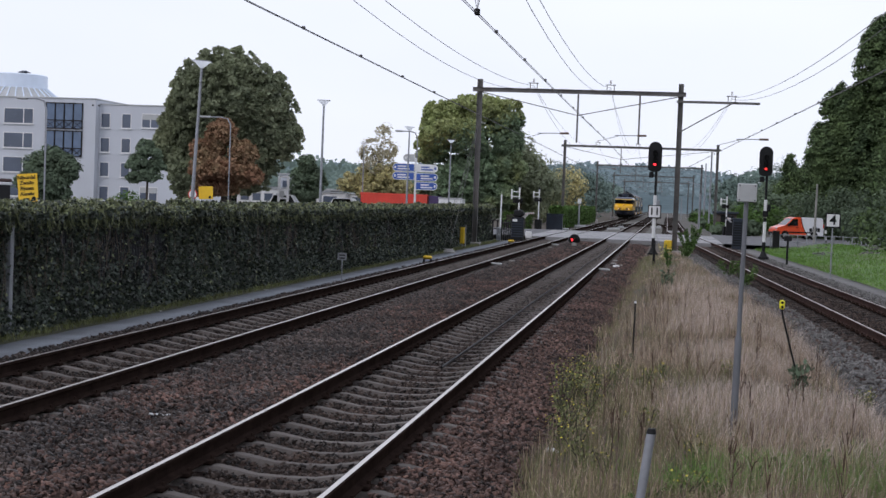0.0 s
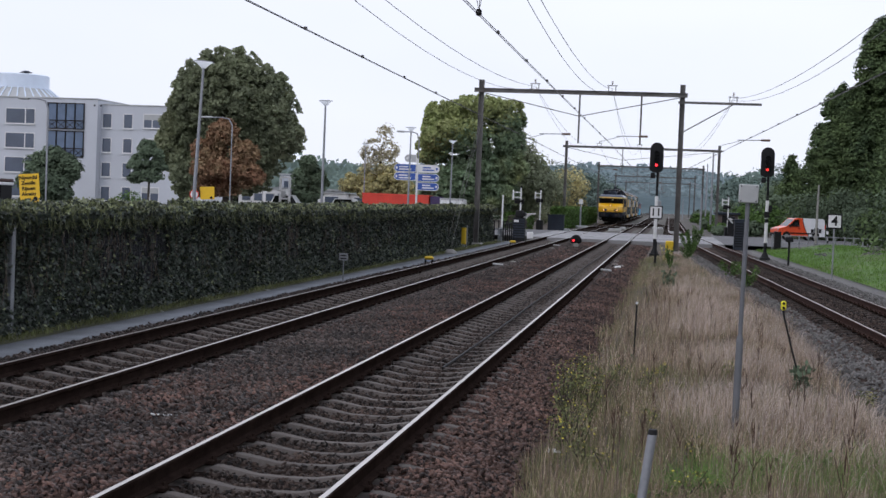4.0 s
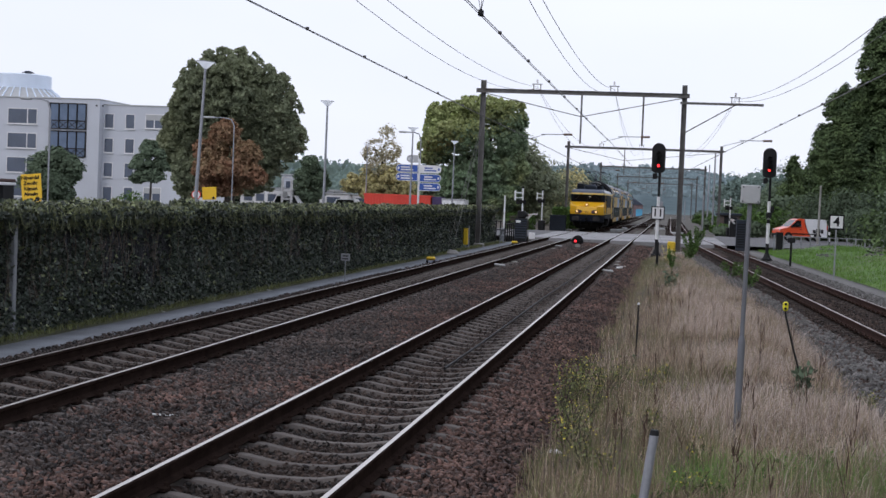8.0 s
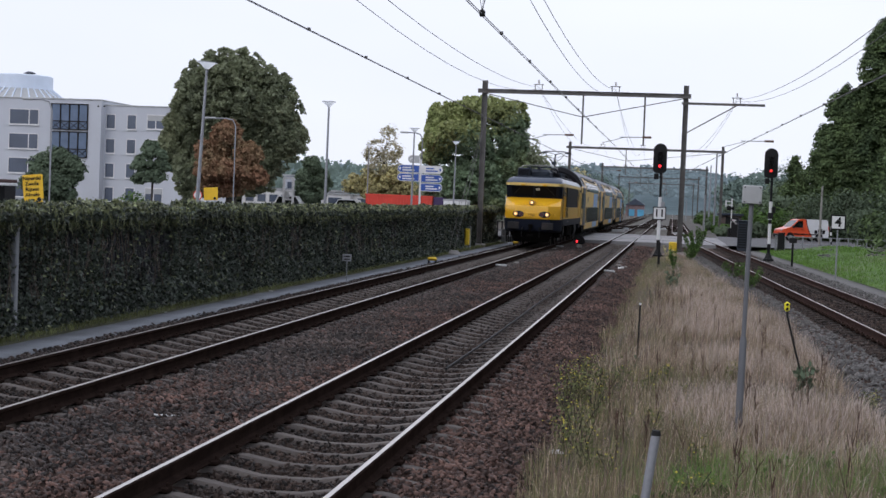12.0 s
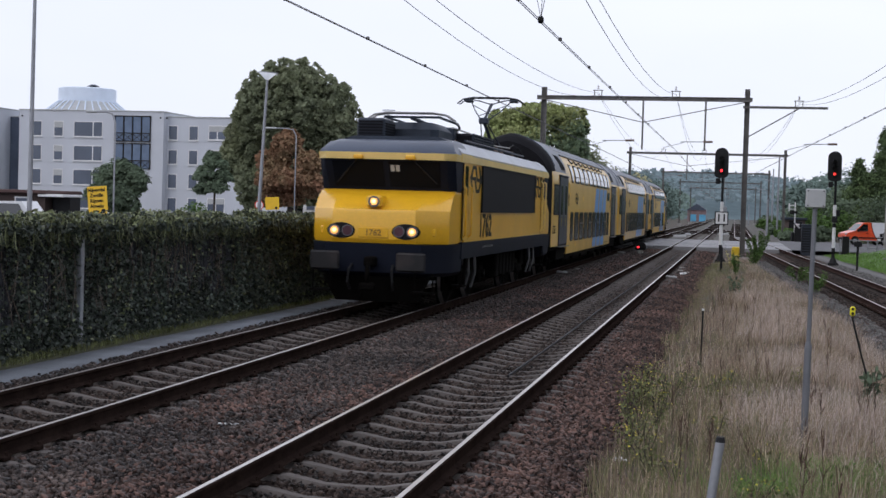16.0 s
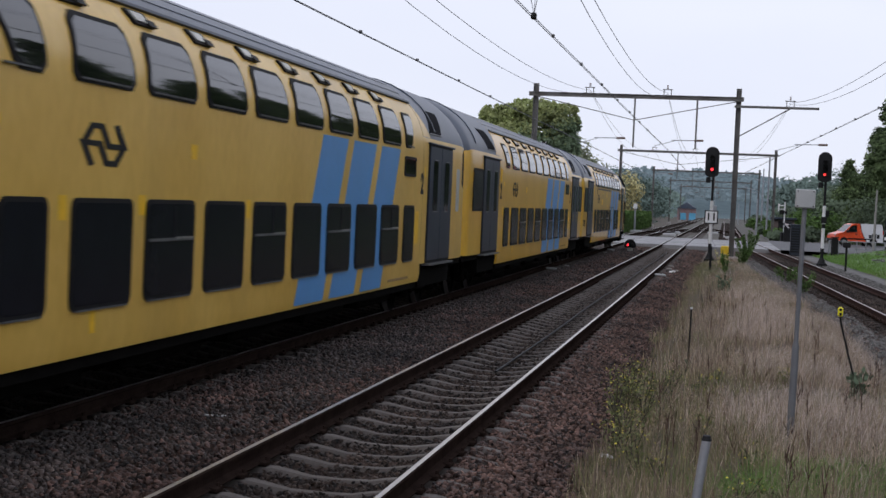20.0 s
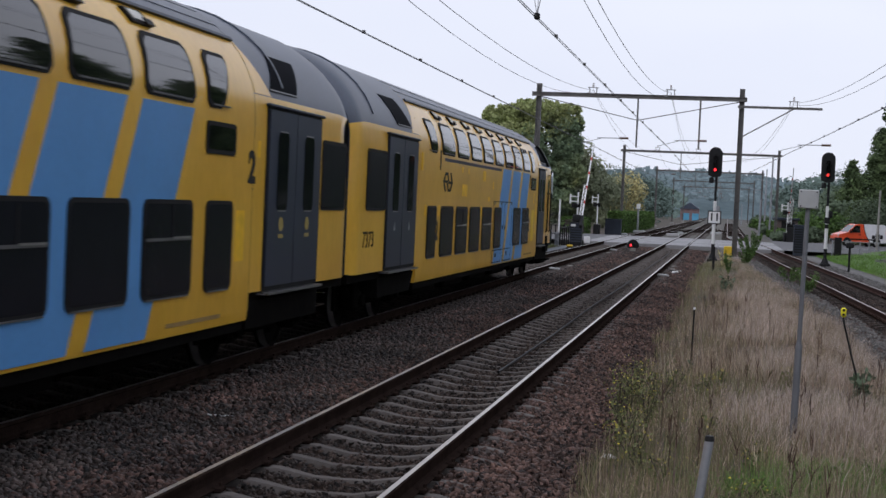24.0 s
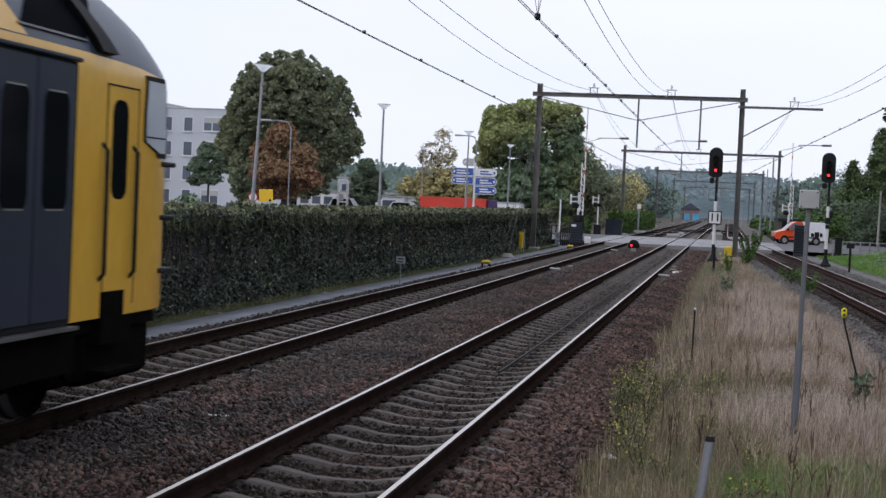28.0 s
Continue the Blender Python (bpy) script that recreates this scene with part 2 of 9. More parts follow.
# opaque pane; the bright sky behind the glass is painted as a pale colour
CABPANE = mat("sky_painted_cab_glass", (0.58, 0.62, 0.68), 0.08, ior=1.6, var=0.15, scale=1.5, bump=0)
CABGLASS = mat("dark_cab_glass", (0.006, 0.007, 0.010), 0.08, ior=1.22, spec=0.2, var=0.1, bump=0)
LOWGLASS = mat("lower_deck_glass", (0.012, 0.013, 0.018), 0.22, ior=1.25, spec=0.14, var=0.1, bump=0)
BUFFERM = mat("scuffed_buffer_steel", (0.008, 0.0075, 0.0085), 0.7, metal=0.1, var=0.4, scale=4, fine=20, bump=0.1, stain=0.5, stain_col=(0.07, 0.05, 0.045))
RUBBER = mat("window_rubber", (0.008, 0.008, 0.009), 0.7, spec=0.2, var=0.1, bump=0)
GRILLE = mat("grille_black", (0.006, 0.006, 0.009), 0.65, spec=0.16, var=0.2, bump=0.02)
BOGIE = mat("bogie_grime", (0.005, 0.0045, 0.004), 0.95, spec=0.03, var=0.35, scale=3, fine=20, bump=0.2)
TAILGLASS = mat("tail_lamp_glass", (0.10, 0.05, 0.06), 0.12, var=0.1, bump=0)
PURPLE = mat("class_line_purple", (0.025, 0.018, 0.04), 0.5)
STEEL = mat("worn_steel", (0.35, 0.34, 0.33), 0.4, metal=0.7, var=0.2, bump=0.05)


# ---- mesh building ----
class Mesh:
    """Points, faces and the material slot of each face."""

    def __init__(self):
        self.v, self.f, self.m = [], [], []

    def add(self, pts, faces, m=0):
        o = len(self.v)
        self.v += [tuple(p) for p in pts]
        self.f += [tuple(o + i for i in f) for f in faces]
        self.m += [m] * len(faces)
        return self

    def box(self, x0, x1, y0, y1, z0, z1, m=0, c=0.0):
        if c <= 0:
            p = [(x, y, z) for z in (z0, z1) for y in (y0, y1) for x in (x0, x1)]
            return self.add(p, [(0, 2, 3, 1), (4, 5, 7, 6), (0, 1, 5, 4), (2, 6, 7, 3), (0, 4, 6, 2), (1, 3, 7, 5)], m)
        c = min(c, (x1 - x0) / 2.2, (y1 - y0) / 2.2, (z1 - z0) / 2.2)
        rings = []
        for z, k in ((z0, c), (z0 + c, 0), (z1 - c, 0), (z1, c)):
            a, b, e, g = x0 + k, x1 - k, y0 + k, y1 - k
            q = c if k == 0 else c * 0.4
            rings.append([(a + q, e, z), (b - q, e, z), (b, e + q, z), (b, g - q, z), (b - q, g, z), (a + q, g, z), (a, g - q, z), (a, e + q, z)])
        return self.loft(rings, m)

    def loft(self, rings, m=0, caps=True, closed=True):
        n, o = len(rings[0]), len(self.v)
        for r in rings:
            self.v += [tuple(p) for p in r]
        k = n if closed else n - 1
        for i in range(len(rings) - 1):
            for j in range(k):
                a, b = o + i * n + j, o + i * n + (j + 1) % n
                self.f.append((a, b, b + n, a + n))
                self.m.append(m)
        if caps:
            self.f.append(tuple(o + j for j in reversed(range(n))))
            self.f.append(tuple(o + (len(rings) - 1) * n + j for j in range(n)))
            self.m += [m, m]
        return self

    def cyl(self, p, q, r, r2=None, seg=10, m=0, caps=True):
        p, q = Vector(p), Vector(q)
        d = (q - p).normalized()
        u = d.orthogonal().normalized()
        w = d.cross(u)
        ring = lambda c, rad: [c + rad * (math.cos(2 * math.pi * i / seg) * u + math.sin(2 * math.pi * i / seg) * w) for i in range(seg)]
        return self.loft([ring(p, r), ring(q, r if r2 is None else r2)], m, caps)

    def tube(self, pts, r, seg=5, m=0):
        pts = [Vector(p) for p in pts]
        rings, u = [], None
        for i, p in enumerate(pts):
            d = (pts[min(i + 1, len(pts) - 1)] - pts[max(i - 1, 0)]).normalized()
            u = d.orthogonal().normalized() if u is None else (u - d * u.dot(d)).normalized()
            w = d.cross(u)
            rings.append([p + r * (math.cos(2 * math.pi * k / seg) * u + math.sin(2 * math.pi * k / seg) * w) for k in range(seg)])
        return self.loft(rings, m)

    def prism(self, prof, y0, y1, m=0):
        """An x-z outline drawn out along y."""
        return self.loft([[(x, y0, z) for x, z in prof], [(x, y1, z) for x, z in prof]], m)

    def panel(self, x, y0, y1, z0, z1, d=0.02, r=0.0, m=0, tilt=None):
        """A rounded plate in a plane of given x, thick by d towards +x; tilt(z) gives the x shift at height z."""
        pts = []
        if r > 0:
            for cy, cz, a0 in ((y1 - r, z1 - r, 0), (y0 + r, z1 - r, 90), (y0 + r, z0 + r, 180), (y1 - r, z0 + r, 270)):
                for k in range(4):
                    a = radians(a0 + 30 * k)
                    pts.append((cy + r * math.cos(a), cz + r * math.sin(a)))
        else:
            pts = [(y1, z1), (y0, z1), (y0, z0), (y1, z0)]
        sh = tilt or (lambda z: 0.0)
        return self.loft([[(x + sh(z), y, z) for y, z in pts], [(x + d + sh(z), y, z) for y, z in pts]], m)


def build(name, mesh, mats, smooth=40):
    me = bpy.data.meshes.new(name)
    me.from_pydata(mesh.v, [], mesh.f)
    mats = mats if isinstance(mats, (list, tuple)) else [mats]
    for m in mats:
        me.materials.append(m)
    if len(mats) > 1:
        me.polygons.foreach_set("material_index", mesh.m)
    bm = bmesh.new()
    bm.from_mesh(me)
    bmesh.ops.recalc_face_normals(bm, faces=bm.faces)
    bm.to_mesh(me)
    bm.free()
    if smooth:
        me.shade_smooth()
        me.set_sharp_from_angle(angle=radians(smooth))
    return me


def part(name, mesh, mats, parent=None, label="", smooth=40):
    ob = new(name, build(name, mesh, mats, smooth))
    ob.parent = parent
    if label:
        ob["label"] = label
    return ob


def shared(name, data, parent, m=None):
    ob = new(name, data)
    ob.parent = parent
    if m is not None:
        ob.matrix_basis = m
    return ob


def thing(name, m, label, category, group="", kind=""):
    ob = new(name)
    ob.empty_display_size = 0.2
    ob.matrix_basis = m
    return tagged(ob, label, category, group, kind)


def raw(name, verts, faces, material, parent=None, idx=None):
    """A large mesh from arrays: verts (n, 3), faces (k, 3 or 4)."""
    me = bpy.data.meshes.new(name)
    k = faces.shape[1]
    me.vertices.add(len(verts))
    me.vertices.foreach_set("co", np.asarray(verts, np.float32).ravel())
    me.loops.add(faces.size)
    me.loops.foreach_set("vertex_index", faces.astype(np.int32).ravel())
    me.polygons.add(len(faces))
    me.polygons.foreach_set("loop_start", np.arange(0, faces.size, k, dtype=np.int32))
    for m in (material if isinstance(material, (list, tuple)) else [material]):
        me.materials.append(m)
    if idx is not None:
        me.polygons.foreach_set("material_index", np.asarray(idx, np.int32))
    me.update()
    me.validate()
    ob = new(name, me)
    ob.parent = parent
    return ob


def write(name, text, size, m, material, parent, depth=0.004, bold=0.0):
    """Flat letters in the built-in font, facing +z of m, as a mesh under its thing."""
    cu = bpy.data.curves.new(name, "FONT")
    cu.body, cu.size, cu.extrude, cu.offset, cu.align_x, cu.align_y = text, size, depth, bold, "CENTER", "CENTER"
    cu.resolution_u = 4
    tmp = bpy.data.objects.new(name, cu)
    scene.collection.objects.link(tmp)
    me = bpy.data.meshes.new_from_object(tmp.evaluated_get(bpy.context.evaluated_depsgraph_get()))
    bpy.data.objects.remove(tmp)
    bpy.data.curves.remove(cu)
    me.materials.clear()
    me.materials.append(material)
    ob = new(name, me)
    ob.parent = parent
    ob.matrix_basis = m
    return ob


RNG = np.random.default_rng(7)


def cards(centres, size, up=0.0, wide=0.7, rng=None, lean=None):
    """Leaf-shaped cards round the centres; up: how much their normals favour +z, lean: a normal to favour."""
    rng = rng or RNG
    n = len(centres)
    nor = rng.normal(size=(n, 3))
    nor /= np.linalg.norm(nor, axis=1)[:, None]
    nor[:, 2] += up
    if lean is not None:
        nor += np.asarray(lean)
    nor /= np.linalg.norm(nor, axis=1)[:, None]
    a = np.cross(nor, rng.normal(size=(n, 3)))
    a /= np.linalg.norm(a, axis=1)[:, None] + 1e-9
    b = np.cross(nor, a)
    s = (np.asarray(size) * rng.uniform(0.6, 1.3, n))[:, None]
    v = np.stack([centres - a * s, centres + b * s * wide - a * s * 0.1, centres + a * s, centres - b * s * wide + a * s * 0.1], 1)
    return v.reshape(-1, 3), np.arange(4 * n).reshape(-1, 4)


# ---- tracks ----
XT, XM = -7.055, -3.126          # centre lines of the two straight tracks
GAUGE = 0.7535


def x_side(y):
    """Centre line of the third track, which swings away from the others towards the platform."""
    d = 128.0 - y
    if d <= -8:
        return 0.8
    return 0.8 + (0.039 * d if d > 8 else 0.039 * (d + 8) ** 2 / 32)


CENTRE = {"left": lambda y: XT, "middle": lambda y: XM, "side": x_side}
RAIL_PROF = [(-0.036, -0.010), (-0.021, 0.0), (0.023, 0.0), (0.036, -0.010), (0.036, -0.035), (0.010, -0.050), (0.009, -0.125), (0.02, -0.14),
             (0.072, -0.152), (0.072, -0.16), (-0.072, -0.16), (-0.072, -0.152), (-0.02, -0.14), (-0.009, -0.125), (-0.010, -0.050), (-0.036, -0.035)]


def rail_mesh(fx, y0, y1, step, name, top, side=None):
    """One rail along x = fx(y): rusty web and foot, worn bright head."""
    mb = Mesh()
    ys = np.linspace(y0, y1, max(2, int((y1 - y0) / step) + 1))
    mb.loft([[(fx(y) + a, y, b) for a, b in RAIL_PROF] for y in ys])
    n = len(RAIL_PROF)
    mb.m = [1 if i < (len(ys) - 1) * n and i % n == 1 else 0 for i in range(len(mb.f))]
    return build(name, mb, [side or RUST, top], 0)


def sleeper_mesh(material):
    mb = Mesh()
    rings = []
    for x, w, z in ((-1.28, 0.135, -0.225), (-1.15, 0.145, -0.212), (-0.95, 0.15, -0.178), (-0.58, 0.145, -0.172), (-0.44, 0.13, -0.192), (-0.26, 0.115, -0.224), (0.0, 0.11, -0.231),
                    (0.26, 0.115, -0.224), (0.44, 0.13, -0.192), (0.58, 0.145, -0.172), (0.95, 0.15, -0.178), (1.15, 0.145, -0.212), (1.28, 0.135, -0.225)):
        rings.append([(x, -w / 2 - 0.05, -0.36), (x, -w / 2, z - 0.012), (x, -w / 2 + 0.012, z), (x, w / 2 - 0.012, z), (x, w / 2, z - 0.012), (x, w / 2 + 0.05, -0.36)])
    return build("sleeper", mb.loft(rings), material, 30)


def clip_mesh():
    mb = Mesh()
    for s in (-1, 1):
        mb.box(0.075 * s - 0.045, 0.075 * s + 0.045, -0.06, 0.06, -0.185, -0.135, c=0.012)
        mb.cyl((0.10 * s, 0, -0.15), (0.10 * s, 0, -0.105), 0.018, seg=6)
    return build("rail_fastening", mb, RUST)


SLEEPER_ME, OLD_ME, CLIP_ME = sleeper_mesh(SLEEPER), sleeper_mesh(OLDSLEEPER), clip_mesh()
TRACKS = {}
for key, first, many in (("left", 9.0, 190), ("middle", 6.3, 260), ("side", 20.0, 130)):
    fx = CENTRE[key]
    tr = thing("track", pose(0, 0, 0), {"left": "main track beside the fence with worn bright rails on concrete sleepers", "middle": "middle main track with polished rails on concrete sleepers",
               "side": "curving side track with rust-brown rails beside the dry grass"}[key], "railway track", "railway tracks", "structure")
    TRACKS[key] = tr
    for s in (-1, 1):
        me = rail_mesh(lambda y: fx(y) + s * GAUGE, -25.0 if key != "side" else -10.0, 620.0, 6.0 if key == "side" else 80.0, "rail", RAILTOP if key != "side" else RAILDULL, SIDERUST if key == "side" else RUST)
        shared("rail", me, tr)
    far = Mesh()
    for i in range(-30, 900):
        y = first + 0.6 * i
        if y < -12 or y > 330:
            continue
        x = fx(y)
        turn = math.degrees(math.atan2(-(fx(y + 0.5) - fx(y - 0.5)), 1))
        m = pose(x, y, 0, 0, 0, turn)
        if 0 <= i < many:
            if not 91.0 < y < 115.5:
                shared("sleeper", SLEEPER_ME if key != "side" else OLD_ME, tr, m @ pose(0, 0, -0.015 if key != "side" else -0.03))
                if y < 45:
                    for s in (-1, 1):
                        shared("rail_fastening", CLIP_ME, tr, m @ pose(s * GAUGE, 0, 0))
        elif not 91.0 < y < 115.5:
            far.box(x - 1.25, x + 1.25, y - 0.07, y + 0.07, -0.3, -0.225)
    tagged(part("far_sleepers", far, OLDSLEEPER, tr), kind="stuff")

# a crossover between the two main tracks past the crossing, and one towards the side track
for name, a, b, y0, y1 in (("crossover_track", XT, XM, 132.0, 185.0), ("crossover_track", 0.8, XM, 150.0, 205.0)):
    tr = thing(name, pose(0, 0, 0), "crossover rails of a turnout between parallel tracks", "railway track", "railway tracks", "structure")
    for s in (-1, 1):
        ease = lambda y: a + (b - a) * (3 * ((y - y0) / (y1 - y0)) ** 2 - 2 * ((y - y0) / (y1 - y0)) ** 3) + s * GAUGE
        shared("rail", rail_mesh(ease, y0, y1, 3.0, "rail", RAILTOP), tr)


# ---- ground ----
def strip(name, ys, cols, material, label, category, jitter=0.0, thick=0.0):
    """A ground sheet: for each y a row of (x, z) from cols(y), with small unevenness."""
    rows = [cols(y) for y in ys]
    n = len(rows[0])
    v = []
    for y, r in zip(ys, rows):
        for x, z in r:
            v.append((x, y, z + jitter * noise.noise((x * 1.3, y * 1.3, 0)) + 0.6 * jitter * noise.noise((x * 4, y * 4, 3))))
    f = [(i * n + j, i * n + j + 1, (i + 1) * n + j + 1, (i + 1) * n + j) for i in range(len(ys) - 1) for j in range(n - 1)]
    ob = raw(name, np.array(v), np.array(f), material)
    ob.data.shade_smooth()
    return tagged(ob, label, category, kind="structure")


gv, gf = [], []
GX = [-2500, -900, -300, -120, -60, -30, 0, 30, 60, 120, 300, 900, 2500]
GY = [-800, -100, -20, 40, 90, 150, 300, 600, 1200, 2500, 4200]
for y in GY:
    for x in GX:
        gv.append((x, y, -0.42 + (3.0 * noise.noise((x / 400, y / 400, 1)) if y > 600 or abs(x) > 200 else 0)))
for i in range(len(GY) - 1):
    for j in range(len(GX) - 1):
        gf.append((i * len(GX) + j, i * len(GX) + j + 1, (i + 1) * len(GX) + j + 1, (i + 1) * len(GX) + j))
tagged(raw("ground", np.array(gv, float), np.array(gf), SOIL), "earth and rough grass of the open land", "ground", kind="structure")


def near_steps(y0, y1, a, b):
    out, y = [], y0
    while y < y1:
        out.append(y)
        y += a + (b - a) * min(1, max(0, (y - 20) / 120))
    return out + [y1]


def bed(y):
    xs = np.concatenate([[-8.95, -8.85, -8.6], np.arange(-8.4, -1.6, 0.2), [-1.45, -1.2, -0.9]])
    z = []
    for x in xs:
        base = -0.24
        if x < -8.85 or x > -1.6:
            base = -0.24 - 0.12 * min(1, max(-8.85 - x, x + 1.6) / 0.5)
        if abs((XT + XM) / 2 - x) < 0.6:
            base += 0.03
        if min(abs(x - XT), abs(x - XM)) < 0.6:
            base -= 0.035
        z.append(base)
    return list(zip(xs, z))


strip("ballast_bed", near_steps(-25, 91.5, 0.25, 2.0), bed, BALLAST, "brown ballast bed under the two main tracks", "ballast", 0.014)
strip("side_ballast_bed", near_steps(-10, 91.5, 0.4, 2.0), lambda y: [(x_side(y) + a, b) for a, b in ((-2.6, -0.4), (-2.1, -0.3), (-1.7, -0.25), (-0.9, -0.25), (0, -0.25), (0.9, -0.25), (1.6, -0.25), (2.1, -0.31), (2.4, -0.4))],
      BALLAST, "grey and brown ballast bed under the side track", "ballast", 0.015)
strip("far_ballast_bed", [115.5 + 12 * i for i in range(50)], lambda y: [(x, -0.25 if -9 < x < 9 else -0.4) for x in (-9.4, -8.9, -6, -3, 0, 3, 6, 8.9, 9.6)], FARBED, "ballast bed of the tracks past the crossing", "ballast", 0.02)
strip("grass_strip", near_steps(-10, 91.4, 0.4, 1.5), lambda y: [(-1.05 + (x_side(y) - 1.9 + 1.05) * k / 8, -0.34 + 0.18 * math.sin(math.pi * min(1, max(0, k / 8))) ** 0.6) for k in range(9)],
      SOIL, "sandy strip of dry weeds between the tracks", "ground", 0.04)
strip("asphalt_path", near_steps(-10, 84, 1.0, 3.0), lambda y: [(-9.48, -0.25), (-9.47, -0.19), (-9.1, -0.185), (-8.86, -0.19), (-8.84, -0.3)], PATHM, "narrow grey asphalt service path beside the track", "path", 0.008)
strip("verge", near_steps(-10, 84, 0.5, 2.0), lambda y: [(-10.3, -0.12), (-9.9, -0.12), (-9.7, -0.14), (-9.47, -0.2)], VERGE, "mossy grass verge at the foot of the ivy fence", "verge", 0.03)


def lawn_cols(y):
    e = x_side(y) + 3.0
    return [(e + d, -0.22 + 0.5 * min(1, max(0, d - 0.2) / 4.0) ** 1.2 + 0.15 * max(0, min(1, (d - 6) / 10))) for d in (0, 0.6, 1.2, 2, 3, 4, 5, 7, 10, 16, 30)]


strip("lawn", near_steps(10, 89.5, 1.0, 3.0), lawn_cols, LAWN, "bright green mown grass bank beside the side track", "lawn", 0.05)
strip("side_path", near_steps(10, 89.5, 1.0, 3.0), lambda y: [(x_side(y) + d, z) for d, z in ((2.1, -0.33), (2.12, -0.24), (2.6, -0.23), (3.02, -0.235), (3.04, -0.33))], GREYSTONES, "grey gravel path along the side track", "path", 0.01)
strip("car_park", [-10, 30, 60, 91.5], lambda y: [(-70, -0.33), (-40, -0.33), (-10.7, -0.33)], ROADM, "asphalt car park behind the ivy fence", "ground", 0.0)

# the road over the tracks: asphalt on both sides, concrete panels between and beside the rails
strip("road", [91.5, 97, 103, 109, 115.5], lambda y: [(-60, -0.2), (-30, -0.06), (-9.0, -0.015)], ROADM, "grey asphalt road leading up to the crossing", "road")
strip("road", [91.5, 97, 103, 109, 115.5, 122.5], lambda y: [(3.6, -0.015), (16, -0.03), (40, -0.2), (70, -0.2)], ROADM, "grey asphalt road leading up to the crossing", "road")
crossing = thing("crossing_deck", pose(0, 0, 0), "pale concrete panels of the level crossing between the rails", "level crossing", kind="structure")
PANEL_MES = {}
for i in range(8):
    y0 = 91.5 + 3 * i
    xs, yc = [], y0 + 1.5
    edges = [-9.0]
    for c in (XT, XM, x_side(yc)):
        edges += [c - GAUGE - 0.05, c - GAUGE + 0.09, c + GAUGE - 0.09, c + GAUGE + 0.05]
    edges.append(3.6)
    for a, b in zip(edges[0::2], edges[1::2]):
        cuts = 2 if b - a > 1.4 else 1
        for k in range(cuts):
            w = (b - a) / cuts
            key = round(w, 2)
            if key not in PANEL_MES:
                PANEL_MES[key] = build("crossing_panel", Mesh().box(-w / 2 + 0.01, w / 2 - 0.01, -1.49, 1.49, -0.3, -0.012, c=0.02), XING)
            shared("crossing_panel", PANEL_MES[key], crossing, pose(a + w * (k + 0.5), yc, 0.003 * ((i * 7 + k * 3) % 5 - 2)))


# ---- overhead line ----
def gantry(y, xl, xr, h, arm=True):
    g = thing("catenary_gantry", pose(0, y, 0), "weathered steel portal gantry carrying the overhead wires" + (", with a side arm" if arm else ""), "gantry", "catenary gantries")
    for x in (xl, xr):
        w, e, q = 0.13, 0.014, 0.012
        outline = [(-w, -w), (-w + 2 * e, -w), (-w + 2 * e, -q), (w - 2 * e, -q), (w - 2 * e, -w), (w, -w), (w, w), (w - 2 * e, w), (w - 2 * e, q), (-w + 2 * e, q), (-w + 2 * e, w), (-w, w)]
        mb = Mesh().loft([[(x + a, b, z) for a, b in outline] for z in (-0.35, h + 0.55)])
        part("mast", mb, MASTM, g)
        part("footing", Mesh().box(x - 0.35, x + 0.35, -0.35, 0.35, -0.6, -0.02, c=0.05), CONC, g, "weathered concrete footing")
    mb = Mesh()
    chan = [(-0.145, -0.11), (-0.145, 0.11), (-0.235, 0.11), (-0.235, 0.09), (-0.17, 0.09), (-0.17, -0.09), (-0.235, -0.09), (-0.235, -0.11)]
    mb.loft([[(x, a, h + b) for a, b in chan] for x in (xl - 0.35, xr + 0.25)])
    part("crossbeam", mb, MASTM, g)
    for x in (-4.75, -1.62):
        part("drop_post", Mesh().cyl((x, -0.15, h), (x, -0.15, 5.3), 0.045, seg=8), MASTM, g)
    ym, zm = -4.75, h - 1.2
    for x in (xl, xr):
        part("stay_rod", Mesh().cyl((x, -0.1, h - 0.1 if x == xl else h - 0.1), (ym, -0.1, zm), 0.022, seg=6), MASTM, g)
    tracks = [XT, XM]
    if arm:
        xe = x_side(y) + 0.9
        mb = Mesh().box(xr - 0.2, xe + 0.5, -0.2, -0.14, h - 0.42, h - 0.30)
        part("side_arm", mb, MASTM, g)
        part("arm_strut", Mesh().cyl((xr, -0.15, h - 1.9), (xe - 0.9, -0.15, h - 0.4), 0.03, seg=6), MASTM, g)
        tracks.append(x_side(y))
    for x in tracks:
        top = h + 0.11 if x < 0 else h - 0.30
        ins = part("insulator_frame", Mesh().box(x - 0.2, x - 0.16, -0.2, -0.16, top, top + 0.3).box(x + 0.16, x + 0.2, -0.2, -0.16, top, top + 0.3).box(x - 0.26, x + 0.26, -0.2, -0.16, top + 0.26, top + 0.3), MASTM, g)
        mb = Mesh()
        for k in range(4):
            mb.cyl((x, -0.18, top + 0.33 + k * 0.05), (x, -0.18, top + 0.36 + k * 0.05), 0.06, 0.03, seg=8)
        part("insulator", mb, CERAMIC, ins)
        # registration arm that steadies the contact wire
        mb = Mesh().cyl((x + 1.9, -0.15, 5.75), (x + 0.3, -0.15, 5.72), 0.022, seg=6).cyl((x + 0.5, -0.15, 5.7), (x - 0.5, -0.15, 5.42), 0.014, seg=6)
        part("steady_arm", mb, GALV, g)
        part("insulator", Mesh().cyl((x + 1.9, -0.15, 5.75), (x + 1.45, -0.15, 5.742), 0.055, seg=8), CERAMIC, g)
    return g


GANTRIES = [6.0, 73.0, 141.0, 207.0, 272.0, 338.0]
